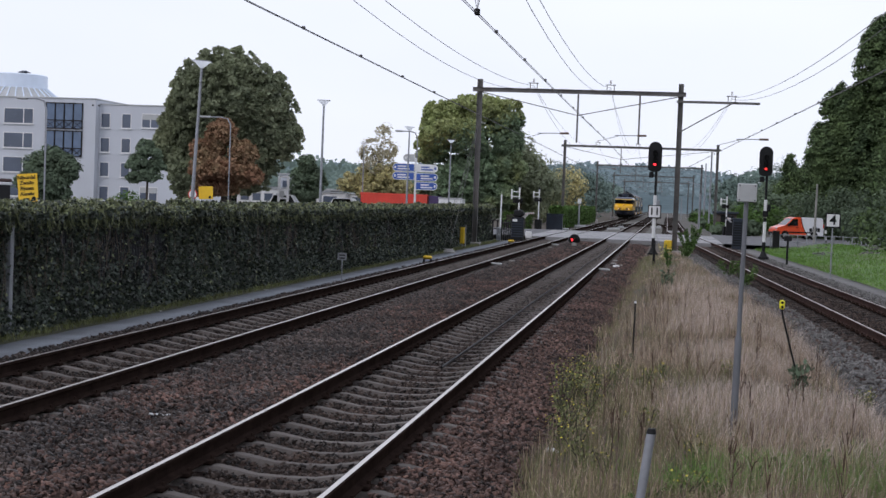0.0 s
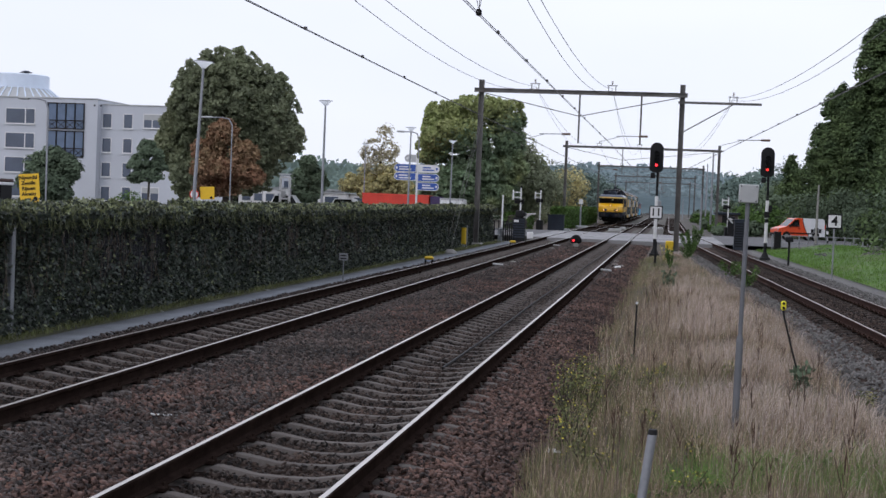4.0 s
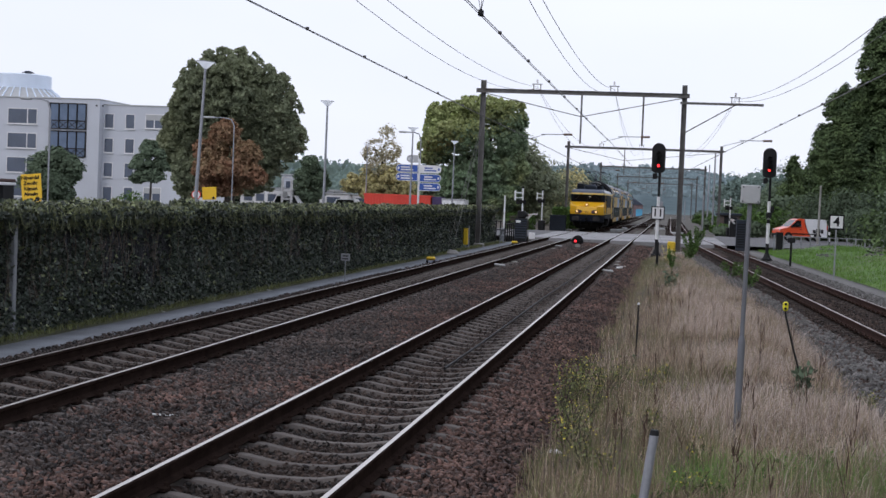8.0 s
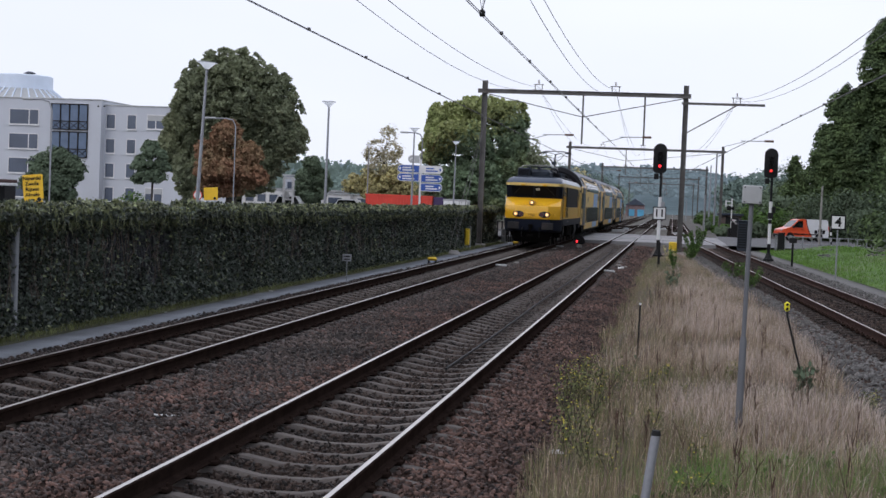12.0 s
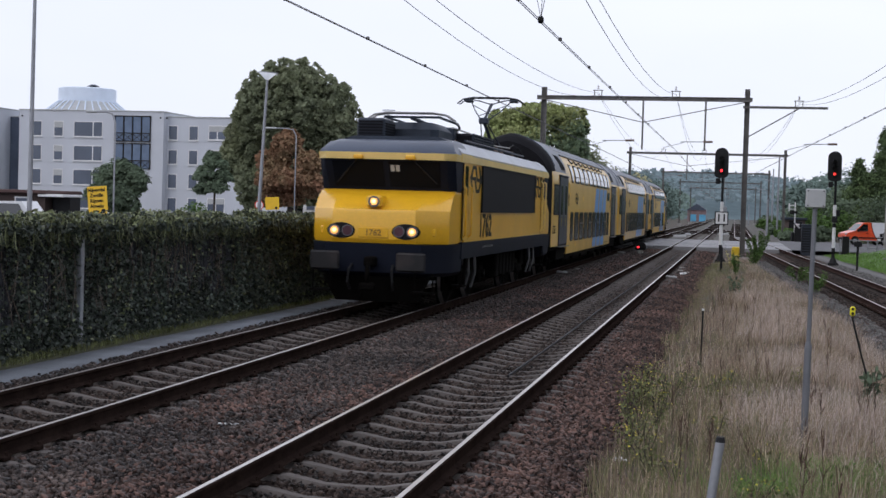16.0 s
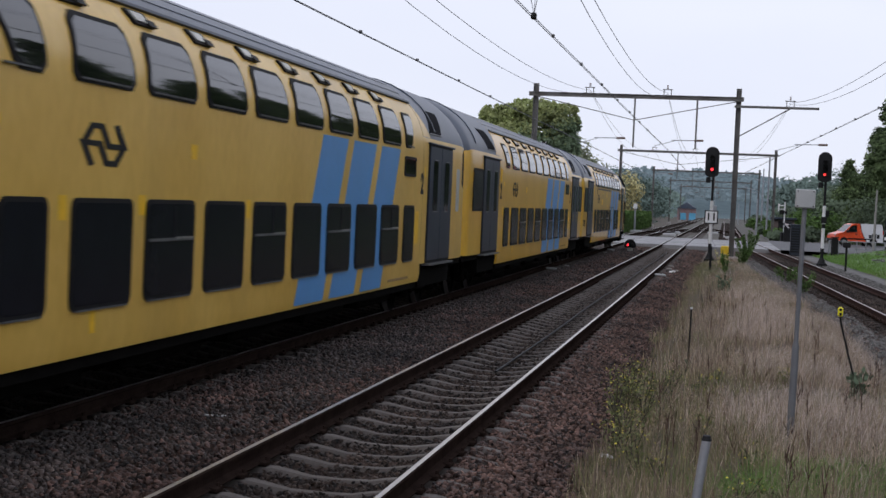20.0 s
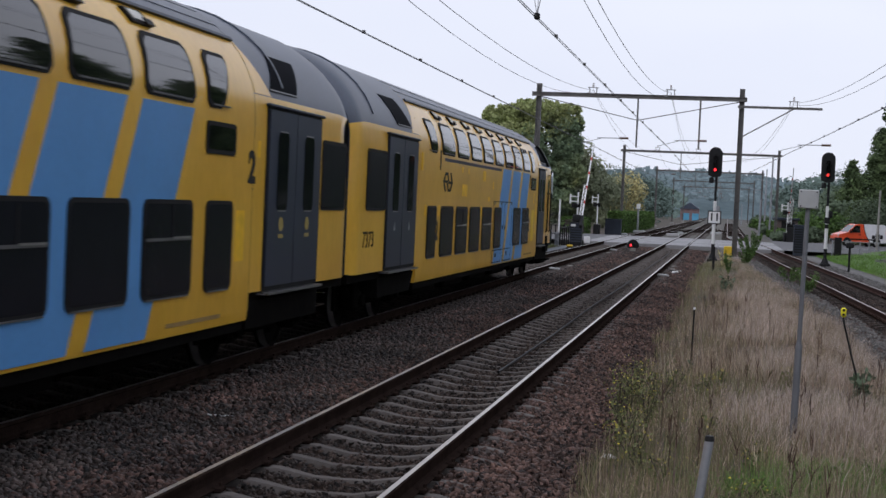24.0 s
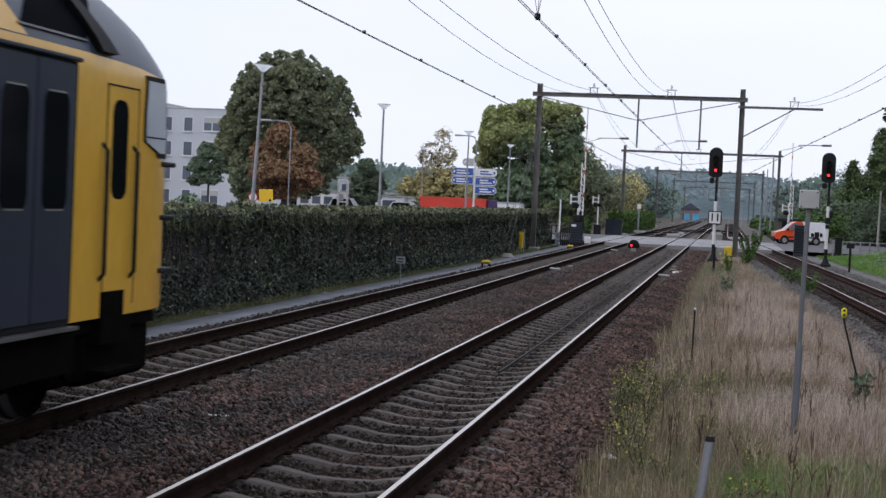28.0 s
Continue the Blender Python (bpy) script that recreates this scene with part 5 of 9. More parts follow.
            rows = [(2.52, 24.86, 25.0), (2.62, 24.52, 25.0), (2.9, 24.51, 24.99), (3.14, 24.54, 24.97), (3.22, 24.55, 24.95)]
            sg = part("side_window", skin([(z, a - 0.05, b + 0.02) for z, a, b in [(2.47, 24.9, 25.0)] + rows + [(3.27, 24.56, 24.94)]], s, -0.03, 0.034), RUBBER, t)
            # pale pane with the sky beyond the cab put into its colour
            part("pane", skin(rows, s, -0.01, 0.018), CABPANE, sg)
            part("bar", skin([(2.66, 24.52, 25.0), (2.675, 24.52, 25.0)], s, 0.0, 0.012), RUBBER, sg)
            for x0, x1, z in ((1.05, 1.2, 2.39), (1.28, 1.42, 2.39), (1.28, 1.42, 1.85), (1.28, 1.42, 1.31)):
                part("lamp_bracket", Mesh().box(*sorted((s * x0, s * x1)), 24.98, 25.31, z, z + 0.05, c=0.012), BLACK, t)
        part("front_step", Mesh().box(-1.3, 1.3, 23.5, 25.05, 0.30, 0.96, c=0.06), BOGIE, t)
    for y in (2.9, LEN - 2.9 if kind != "cab" else 22.2):
        bogie(t, y, 2.5, 0.46, False)
    for k in range(5):
        part("underfloor_box", Mesh().box(-1.2, 1.2, 5.4 + 3.1 * k, 7.6 + 3.1 * k, 0.32, 0.52, c=0.04), BOGIE, t)
    return t


LOCO = locomotive()
COACHES = [coach(COACH_GAP + 232.3, "first"), coach(COACH_GAP + COACH_PITCH + 232.3, "middle"), coach(COACH_GAP + 2 * COACH_PITCH + 232.3, "cab")]


# ---- planting and far land ----
CHESTNUT = mat("chestnut_leaves", (0.220, 0.252, 0.162), 0.6, spec=0.25, var=0.2, scale=0.35, fine=2, bump=0, island=0.2, trans=0.35, col2=(0.26, 0.285, 0.17), stain=0.15, stain_col=(0.24, 0.18, 0.12))
CHESTNUT2 = mat("turning_leaves", (0.225, 0.300, 0.180), 0.6, spec=0.3, var=0.25, scale=0.45, fine=2, bump=0, island=0.25, trans=0.35, col2=(0.20, 0.275, 0.165), stain=0.75, stain_col=(0.40, 0.38, 0.12))
TURNLEAF = mat("yellow_green_leaves", (0.40, 0.42, 0.18), 0.6, spec=0.25, var=0.25, scale=0.45, fine=2, bump=0, island=0.3, trans=0.35, col2=(0.32, 0.37, 0.16))
RUSTLEAF = mat("russet_leaves", (0.36, 0.17, 0.11), 0.85, spec=0.12, var=0.3, scale=0.4, fine=2, bump=0, island=0.25, trans=0.15, col2=(0.25, 0.19, 0.11))
YELLEAF = mat("yellowing_leaves", (0.50, 0.45, 0.23), 0.85, spec=0.12, var=0.3, scale=0.4, fine=2, bump=0, island=0.45, trans=0.25)
BIRCHLEAF = mat("thin_birch_leaves", (0.42, 0.38, 0.25), 0.8, spec=0.1, var=0.3, scale=0.4, fine=2, bump=0, island=0.4, trans=0.3)
DARKLEAF = mat("dark_green_leaves", (0.130, 0.172, 0.112), 0.85, spec=0.12, var=0.3, scale=0.4, fine=2, bump=0, island=0.25, trans=0.15)
CONIFER = mat("conifer_sprays", (0.072, 0.112, 0.062), 0.85, spec=0.12, var=0.35, scale=0.4, fine=3, bump=0, island=0.55, trans=0.1, col2=(0.105, 0.145, 0.06))
HEDGELEAF = mat("hedge_leaves", (0.09, 0.155, 0.045), 0.85, spec=0.12, var=0.25, scale=0.4, fine=2, bump=0, island=0.45, trans=0.2)
# distance haze is mixed into these two leaf colours; the air itself is clear
MISTWOOD = mat("haze_tinted_woodland", (0.185, 0.240, 0.255), 0.95, spec=0.0, var=0.2, scale=0.03, fine=0.3, bump=0, island=0.10)
MISTNEAR = mat("haze_tinted_trees", (0.145, 0.195, 0.170), 0.95, spec=0.0, var=0.25, scale=0.05, fine=0.4, bump=0, island=0.2)
BARK = mat("bark", (0.06, 0.05, 0.04), 0.9, var=0.35, scale=2, fine=20, bump=0.5, stretch=(1, 1, 0.3))


def tree(name, x, y, h, rx, base, leafmat, label, clumps=70, per=140, leaf=0.2, seed=1, trunk=0.3, z0=-0.4, category="tree", group="", loose=0.17, ry=None, top=1.0, fill=0.5):
    rng = np.random.default_rng(seed)
    t = thing(name, pose(x, y, z0), label, category, group)
    ry = ry or rx
    d = rng.normal(size=(clumps, 3))
    d /= np.linalg.norm(d, axis=1)[:, None]
    rad = rng.uniform(fill, 1.0, clumps) ** 0.6
    rad *= np.array([1 + 0.36 * noise.noise((q[0] * 1.7 + seed, q[1] * 1.7, q[2] * 1.7)) for q in d])
    hz = (h - base) / 2
    c = d * rad[:, None] * np.array([rx, ry, hz]) * (1 - loose * 0.8)
    c[:, :2] *= np.where(c[:, 2] > 0, 1 - (1 - top) * c[:, 2] / hz, 1)[:, None]
    c[:, 2] += base + hz
    mb = Mesh()
    mb.cyl((0, 0, -0.1), (0, 0, base + hz * 0.5), trunk, trunk * 0.55, 9)
    mb.cyl((0, 0, base + hz * 0.5), (0.1, 0, base + hz * 1.5), trunk * 0.55, trunk * 0.12, 7)
    mb.cyl((0, 0, -0.1), (0, 0, 0.35), trunk * 1.5, trunk, 9)
    for q in c[:: max(1, clumps // 22)]:
        zb = min(q[2] * 0.8, base + hz * 0.9 * rng.uniform(0.3, 1.0))
        mid = Vector((q[0] * 0.5, q[1] * 0.5, zb + 0.35 * (q[2] - zb)))
        mb.cyl((0, 0, zb), mid, trunk * 0.3, trunk * 0.16, 5)
        mb.cyl(mid, tuple(q), trunk * 0.16, trunk * 0.04, 5)
    part("trunk", mb, BARK, t)
    s = min(rx, hz) * loose
    off = rng.normal(size=(clumps * per, 3))
    off *= (rng.uniform(0, 1, clumps * per) ** 0.2 / np.linalg.norm(off, axis=1))[:, None] * 1.9
    pts = np.repeat(c, per, 0) + off * np.array([s * 1.15, s * 1.15, s * 0.8])
    pts[:, 2] = np.maximum(pts[:, 2], base * 0.8)
    # leaves face away from their clump and from the crown, so that clumps read as masses
    turn = off / (np.linalg.norm(off, axis=1)[:, None] + 1e-6) * 1.1 + np.repeat(d, per, 0) * 0.5
    v, f = cards(pts, leaf, up=0.5, rng=rng, lean=turn)
    raw("crown", v, f, leafmat, t)
    return t


def lobed_tree(name, x, y, lobes, leafmat, label, clump=0.7, per=130, dens=1.0, leaf=0.15, seed=1, trunk=0.3, z0=-0.4, droop=0.35, core=0.25, depth=1.0, group="", even=1.3, tips=None):
    """A crown of several lobes (sideways shift, height, half-width, half-height), each set with domed leaf clumps that leave gaps."""
    rng = np.random.default_rng(seed)
    t = thing(name, pose(x, y, z0), label, "tree", group)
    top = max(z + b for _, z, _, b in lobes)
    low = min(z - b for _, z, _, b in lobes)
    mb = Mesh()
    mb.cyl((0, 0, -0.1), (0, 0, 0.35), trunk * 1.5, trunk, 9)
    fork = low + (top - low) * 0.3
    mb.cyl((0, 0, 0.3), (0.05, 0, fork), trunk, trunk * 0.7, 9)
    pts, nor, bulk = [], [], []
    for lx, lz, a, b in lobes:
        ly = depth * a * rng.uniform(-0.5, 0.3)
        mid = Vector((lx * 0.45, ly * 0.5, fork + (lz - fork) * 0.55))
        mb.cyl((0.05, 0, fork), mid, trunk * 0.5, trunk * 0.3, 6)
        mb.cyl(mid, (lx, ly, lz + b * 0.3), trunk * 0.3, trunk * 0.08, 6)
        n = max(5, int(dens * 7.0 * a * b / clump ** 2))
        a, b = max(0.4 * a, a - 0.85 * clump), max(0.4 * b, b - 0.6 * clump)
        d = rng.normal(size=(n, 3))
        d[:, 1] -= 0.35
        d /= np.linalg.norm(d, axis=1)[:, None]
        c = np.array([lx, ly, lz]) + d * rng.uniform(0.68, 1.0, n)[:, None] * np.array([a, max(a, b) * 0.85 * depth, b])
        for k, q in enumerate(c):
            if k % 4 == 0:
                mb.cyl((lx, ly, lz), tuple(q), trunk * 0.10, trunk * 0.03, 4)
        size = clump * rng.uniform(0.6, 1.25, n)
        o = rng.normal(size=(n, per, 3))
        o /= np.linalg.norm(o, axis=2)[:, :, None]
        o += (d * 0.7 + np.array([0, 0, 0.55]))[:, None, :]
        o /= np.linalg.norm(o, axis=2)[:, :, None]
        p = c[:, None, :] + o * rng.uniform(0.55, 1.05, (n, per))[:, :, None] * size[:, None, None] * np.array([1.1, 1.1, 0.75])
        p[:, :, 2] -= droop * size[:, None] * (o[:, :, 0] ** 2 + o[:, :, 1] ** 2)
        pts.append(p.reshape(-1, 3))
        nor.append((o + np.array([0, 0, 0.5])).reshape(-1, 3))
        m = int(n * per * core)
        q = rng.normal(size=(m, 3))
        q *= (rng.uniform(0, 0.8, m) / np.linalg.norm(q, axis=1))[:, None]
        pts.append(np.array([lx, ly, lz]) + q * np.array([a, a * depth, b]))
        nor.append(rng.normal(size=(m, 3)))
    part("trunk", mb, BARK, t)
    p = np.concatenate(pts)
    p[:, 2] = np.maximum(p[:, 2], 0.3)
    v, f = cards(p, leaf, rng=rng, lean=np.concatenate(nor) * even)
    high = None if tips is None else np.repeat((p[:, 2] + 0.5 * p[:, 0] * -1 + rng.normal(0, 0.8, len(p)) > tips[1]).astype(int), len(f) // len(p))
    raw("crown", v, f, leafmat if tips is None else [leafmat, tips[0]], t, high)
    return t


def conifer(x, y, h, r, label, seed=1, layers=26, z0=-0.3, n=28, leaf=0.22, material=None):
    rng = np.random.default_rng(seed)
    t = thing("conifer", pose(x, y, z0), label, "tree", "conifers beside the tracks")
    part("trunk", Mesh().cyl((0, 0, -0.1), (0, 0, h * 0.96), 0.24, 0.03, 8), BARK, t)
    pts, limbs = [], Mesh()
    for i in range(layers):
        k = i / (layers - 1)
        z = 0.25 + (h - 0.5) * k
        reach = r * (1 - k) ** 0.6 * rng.uniform(0.75, 1.12) + 0.3
        for j in range(11):
            a = rng.uniform(0, 2 * math.pi)
            ln = reach * rng.uniform(0.55, 1.1)
            tip = Vector((math.cos(a) * ln, math.sin(a) * ln, z - 0.18 * ln + rng.uniform(-0.2, 0.3)))
            if j < 4:
                limbs.cyl((0, 0, z), tip, 0.04 * (1.2 - k), 0.008, 4)
            u = rng.uniform(0.15, 1.05, n) ** 0.7
            q = np.stack([tip.x * u, tip.y * u, z + (tip.z - z) * u], 1) + rng.normal(size=(n, 3)) * np.array([0.2, 0.2, 0.12]) * (0.5 + ln / 3)
            q[:, 2] -= 0.25 * u * rng.uniform(0, 1, n)
            pts.append(q)
    tagged(part("bough_framework", limbs, BARK, t), kind="stuff")
    p = np.concatenate(pts)
    p[:, 2] = np.maximum(p[:, 2], 0.1)
    v, f = cards(p, leaf, up=0.3, wide=0.42, rng=rng)
    raw("foliage", v, f, material or CONIFER, t)
    return t


lobed_tree("chestnut_tree", -37.0, 116, [(0.4, 10.7, 4.7, 4.1), (-2.9, 9.5, 2.5, 3.7), (3.6, 9.2, 2.6, 3.7), (4.9, 7.3, 1.9, 2.2), (1.2, 6.3, 4.0, 4.2), (-5.2, 8.4, 1.2, 1.4), (-5.0, 6.2, 1.7, 2.6), (-3.2, 4.2, 1.8, 2.6), (0.0, 3.6, 2.2, 1.6)],
           CHESTNUT, "large dense dark green chestnut tree behind the fence", 0.42, 44, 0.85, 0.155, 3, 0.5, droop=0.6, core=0.35, even=0.55)
lobed_tree("maple_tree", -30.4, 96, [(-0.7, 6.6, 1.3, 1.1), (-1.7, 5.4, 1.4, 1.0), (0.8, 5.3, 1.3, 1.0), (-0.6, 4.0, 2.3, 1.0), (1.2, 3.7, 1.5, 0.9), (-1.0, 2.8, 1.9, 0.7)], RUSTLEAF, "smaller tree with russet brown autumn leaves", 0.42, 54, 1.0, 0.12, 5, 0.14, droop=0.3, even=0.6)
lobed_tree("street_tree", -34.2, 90, [(-0.1, 5.2, 0.75, 0.7), (-0.55, 4.2, 0.85, 0.6), (0.5, 4.1, 0.8, 0.6), (0.0, 3.4, 1.1, 0.5), (-0.9, 3.2, 0.5, 0.4), (0.7, 4.9, 0.4, 0.35)], DARKLEAF, "small street tree with a thin bare stem", 0.36, 60, 1.0, 0.10, 7, 0.09, core=0.1)
lobed_tree("shrub_tree", -27.4, 62, [(-1.5, 3.4, 0.75, 0.75), (-0.8, 3.7, 0.85, 0.7), (0.05, 3.3, 0.75, 0.75), (-0.75, 2.5, 1.5, 0.9)], DARKLEAF, "round bushy dark green tree beside the car park", 0.34, 90, 1.0, 0.075, 9, 0.12)
tree("shrub_tree", -24.5, 62, 2.6, 0.8, 0.3, HEDGELEAF, "low light green shrub beside the car park", 20, 90, 0.07, 10, 0.06, loose=0.24)
lobed_tree("street_tree", -33.3, 131, [(-0.5, 5.4, 1.0, 1.0), (-1.2, 4.0, 1.1, 1.3), (0.2, 3.9, 1.1, 1.3), (-0.4, 2.6, 1.6, 1.0)], DARKLEAF, "compact dark green tree beside the street lamp", 0.5, 70, 1.0, 0.13, 11, 0.15)
tree("street_tree", -29.6, 150, 6.2, 2.8, 0.8, CHESTNUT2, "low spreading green tree behind the cars", 40, 90, 0.15, 12, 0.15, loose=0.22)
lobed_tree("birch_tree", -27.3, 132, [(0.4, 8.4, 0.8, 1.3), (-0.7, 7.0, 1.4, 1.2), (1.0, 6.8, 1.3, 1.2), (0.2, 5.2, 2.1, 1.4)], BIRCHLEAF, "sparse birch with thin yellowing leaves", 0.6, 20, 0.9, 0.12, 13, 0.12, core=0.05)
lobed_tree("yellow_shrub", -25.6, 131, [(-2.6, 4.2, 1.3, 1.2), (-0.4, 4.6, 1.8, 1.3), (-1.5, 3.2, 2.6, 1.0), (-4.2, 3.8, 1.3, 1.0), (0.6, 3.2, 1.8, 1.2)], YELLEAF, "wide yellow green shrub behind the container", 0.55, 60, 0.9, 0.14, 14, 0.12)
lobed_tree("chestnut_tree", -16.6, 119, [(-2.4, 9.6, 2.2, 1.6), (0.2, 10.3, 2.4, 1.4), (2.6, 9.7, 1.9, 1.8), (-1.1, 8.0, 3.6, 1.8), (3.2, 7.6, 1.7, 1.6), (-3.4, 6.9, 1.7, 1.7), (3.4, 5.3, 1.5, 1.4), (0.7, 5.2, 3.3, 1.7), (-1.6, 3.7, 3.1, 1.9), (2.2, 3.1, 2.4, 1.4)],
           CHESTNUT2, "broad chestnut tree with yellow-tinged upper leaves", 0.42, 44, 0.82, 0.145, 15, 0.42, droop=0.4, core=0.25, even=0.6, tips=(TURNLEAF, 8.0))
tree("chestnut_tree", -13.6, 124, 8.6, 3.6, 0.4, CHESTNUT, "dark green tree beside the broad chestnut", 60, 140, 0.19, 16, 0.3, loose=0.2)
# trees in MISTNEAR carry the distance haze in their leaf colour
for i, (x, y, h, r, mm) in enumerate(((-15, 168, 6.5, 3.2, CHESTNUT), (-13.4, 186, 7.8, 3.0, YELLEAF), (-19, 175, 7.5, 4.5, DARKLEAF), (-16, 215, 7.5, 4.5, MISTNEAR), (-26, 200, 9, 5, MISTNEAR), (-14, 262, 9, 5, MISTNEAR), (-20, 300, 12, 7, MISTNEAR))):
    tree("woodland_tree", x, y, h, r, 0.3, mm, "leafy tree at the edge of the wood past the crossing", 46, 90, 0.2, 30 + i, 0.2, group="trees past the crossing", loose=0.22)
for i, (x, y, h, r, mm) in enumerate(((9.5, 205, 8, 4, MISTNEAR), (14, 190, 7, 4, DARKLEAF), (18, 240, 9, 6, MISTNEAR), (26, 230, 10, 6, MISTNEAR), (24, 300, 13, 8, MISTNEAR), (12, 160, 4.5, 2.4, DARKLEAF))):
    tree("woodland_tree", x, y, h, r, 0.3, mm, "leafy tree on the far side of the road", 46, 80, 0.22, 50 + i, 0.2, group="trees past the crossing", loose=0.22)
conifer(16.0, 76, 15.5, 6.0, "tall dark conifer with drooping sprays at the edge of the lawn", 61, 36, n=90, leaf=0.17)
lobed_tree("leafy_conifer", 18.0, 128, [(-0.13, 15.87, 2.45, 4.66), (-2.78, 11.63, 2.56, 2.71), (-4.4, 8.62, 2.17, 2.37), (-0.91, 7.51, 3.94, 4.43), (-4.63, 5.4, 1.98, 2.47), (-1.17, 3.07, 3.7, 2.46)], CONIFER, "broad dark evergreen with drooping sprays at the edge of the lawn", 0.75, 200, 1.0, 0.12, 68, 0.35, z0=-0.3, droop=1.0, depth=0.8, group="conifers beside the tracks")
conifer(16.1, 92, 13.4, 5.1, "tall dark conifer with drooping sprays at the edge of the lawn", 62, 34, n=90, leaf=0.18)
conifer(15.4, 127.5, 13.6, 5.4, "dark conifer behind the parked van", 63, 32, n=56, leaf=0.19)
conifer(12.6, 131, 8.2, 3.0, "slim dark conifer behind the parked van", 64, 24, n=30, leaf=0.18)
conifer(16.0, 150, 9.0, 2.6, "dark spruce past the road", 65, 24, n=30, leaf=0.2)
conifer(13.5, 165, 9.0, 2.2, "dark spruce past the road", 66, 24, n=30, leaf=0.2)
src = conifer(20.5, 84, 16.5, 6.2, "tall dark conifer behind the first row", 67, 30, n=56, leaf=0.19)
# mostly unseen copies, added to darken window reflections; those past x 21 stretched taller
for x, y, a in ((19.5, 105, 40), (19.8, 66, 200), (16.5, 58, 90), (17.5, 45, 150), (16.0, 33, 250), (17.0, 21, 300), (15.5, 9, 20), (17, -3, 120), (20.5, 122, 77), (24, 112, 10), (27, 128, 60), (24, 140, 130), (31, 150, 190), (36, 128, 220), (22, 158, 330)):
    copy_thing(src, pose(x, y, -0.3, 0, 0, a) @ Matrix.Diagonal((1.0, 1.0, 1.35 if x > 21 else 1.0, 1)))
for i, (x, y, h, r) in enumerate(((13.4, 84, 4.2, 1.8), (12.9, 97, 4.0, 1.6), (14.6, 123, 4.5, 2.0), (12.4, 76, 3.0, 1.4), (11.6, 123.5, 4.3, 1.7))):
    tree("laurel_shrub", x, y, h, r, 0.1, DARKLEAF, "dark leafy shrub at the foot of the conifers", 30, 110, 0.1, 80 + i, 0.08, z0=0.0, group="shrubs under the conifers", loose=0.24)


def hedge(name, x0, x1, y0, y1, h, label, seed, n, leaf, z0=-0.3):
    rng = np.random.default_rng(seed)
    t = thing(name, pose(0, 0, z0), label, "hedge")
    part("core", Mesh().box(x0 + 0.15, x1 - 0.15, y0 + 0.1, y1 - 0.1, 0, h - 0.15, c=0.1), BARK, t)
    p = rng.uniform((x0, y0, 0), (x1, y1, h), (n, 3))
    side = rng.integers(0, 4, n)
    p[side == 0, 0], p[side == 1, 0] = x1, x0
    p[side == 2, 2], p[side == 3, 1] = h, y0
    p += rng.normal(size=p.shape) * 0.06
    v, f = cards(p, leaf, up=0.3, rng=rng)
    raw("leaves", v, f, HEDGELEAF, t)
    return t


hedge("clipped_hedge", -11.4, -10.0, 139, 200, 2.05, "long clipped bright green hedge past the crossing", 90, 16000, 0.1)
hedge("clipped_hedge", -13.5, -11.5, 117, 122, 1.5, "short clipped hedge beside the road", 91, 1500, 0.08)

# wooded hills, with the haze put into their blue-grey colour
rng = np.random.default_rng(101)
P = []
for k in range(30000):
    x = rng.uniform(-230, 190)
    y = rng.uniform(560, 800)
    crest = 20 + 5.5 * math.exp(-((x + 25) / 75) ** 2) - 9.0 * min(1, max(0, x - 15) / 80) + 1.6 * noise.noise((x / 18, 0, 5)) + 1.2 * noise.noise((x / 6, y / 30, 5))
    top = crest * (0.35 + 0.65 * (y - 560) / 240)
    P.append((x, y, top * rng.uniform(0.6, 1.0) ** 0.5))
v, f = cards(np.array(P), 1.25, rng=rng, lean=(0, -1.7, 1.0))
tagged(raw("far_woodland", v, f, MISTWOOD), "wooded hills coloured blue-grey for haze", "woodland", kind="stuff")
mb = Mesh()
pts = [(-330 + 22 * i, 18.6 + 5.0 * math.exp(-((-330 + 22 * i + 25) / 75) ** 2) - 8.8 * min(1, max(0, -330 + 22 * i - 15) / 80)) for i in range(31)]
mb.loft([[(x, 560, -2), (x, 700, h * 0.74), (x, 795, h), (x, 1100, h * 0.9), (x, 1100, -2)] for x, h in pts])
tagged(part("far_hills", mb, MISTWOOD), "haze-tinted hillside under the far woods", "hills", kind="structure")
P = np.stack([rng.uniform(-190, -14, 9000), rng.uniform(330, 520, 9000), rng.uniform(0, 1, 9000)], 1)
P[:, 2] = P[:, 2] ** 0.6 * (9 + 3.0 * np.sin(P[:, 0] / 9) + 2 * np.sin(P[:, 0] / 3.7))
P2 = np.stack([rng.uniform(14, 160, 8000), rng.uniform(330, 520, 8000), rng.uniform(0, 1, 8000)], 1)
P2[:, 2] = P2[:, 2] ** 0.6 * (10 + 2.5 * np.sin(P2[:, 0] / 8) + 2 * np.sin(P2[:, 0] / 3.1))
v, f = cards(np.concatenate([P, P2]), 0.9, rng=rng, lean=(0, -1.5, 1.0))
tagged(raw("hazy_tree_belt", v, f, MISTNEAR), "belt of haze-tinted trees along the line", "woodland", kind="stuff")


# ---- ivy-grown fence ----
def fence_x(y):
    return -9.86 if y < 58 else -9.86 - 0.45 * min(1, (y - 58) / 12.0)


fence = thing("fence", pose(0, 0, 0), "dark board fence overgrown with hanging ivy", "fence")
edge = [(-0.03, 0.96), (-0.03, -0.96)]
for k in range(24):
    q = -0.96 + 0.08 * k
    edge += [(0.025, q), (0.025, q + 0.04), (0.045, q + 0.045), (0.045, q + 0.075)]
edge.append((0.025, 0.96))
bd = Mesh().loft([[(p, q, z) for p, q in edge] for z in (0.0, 0.597)])
board_me = build("board", bd, FENCEM)
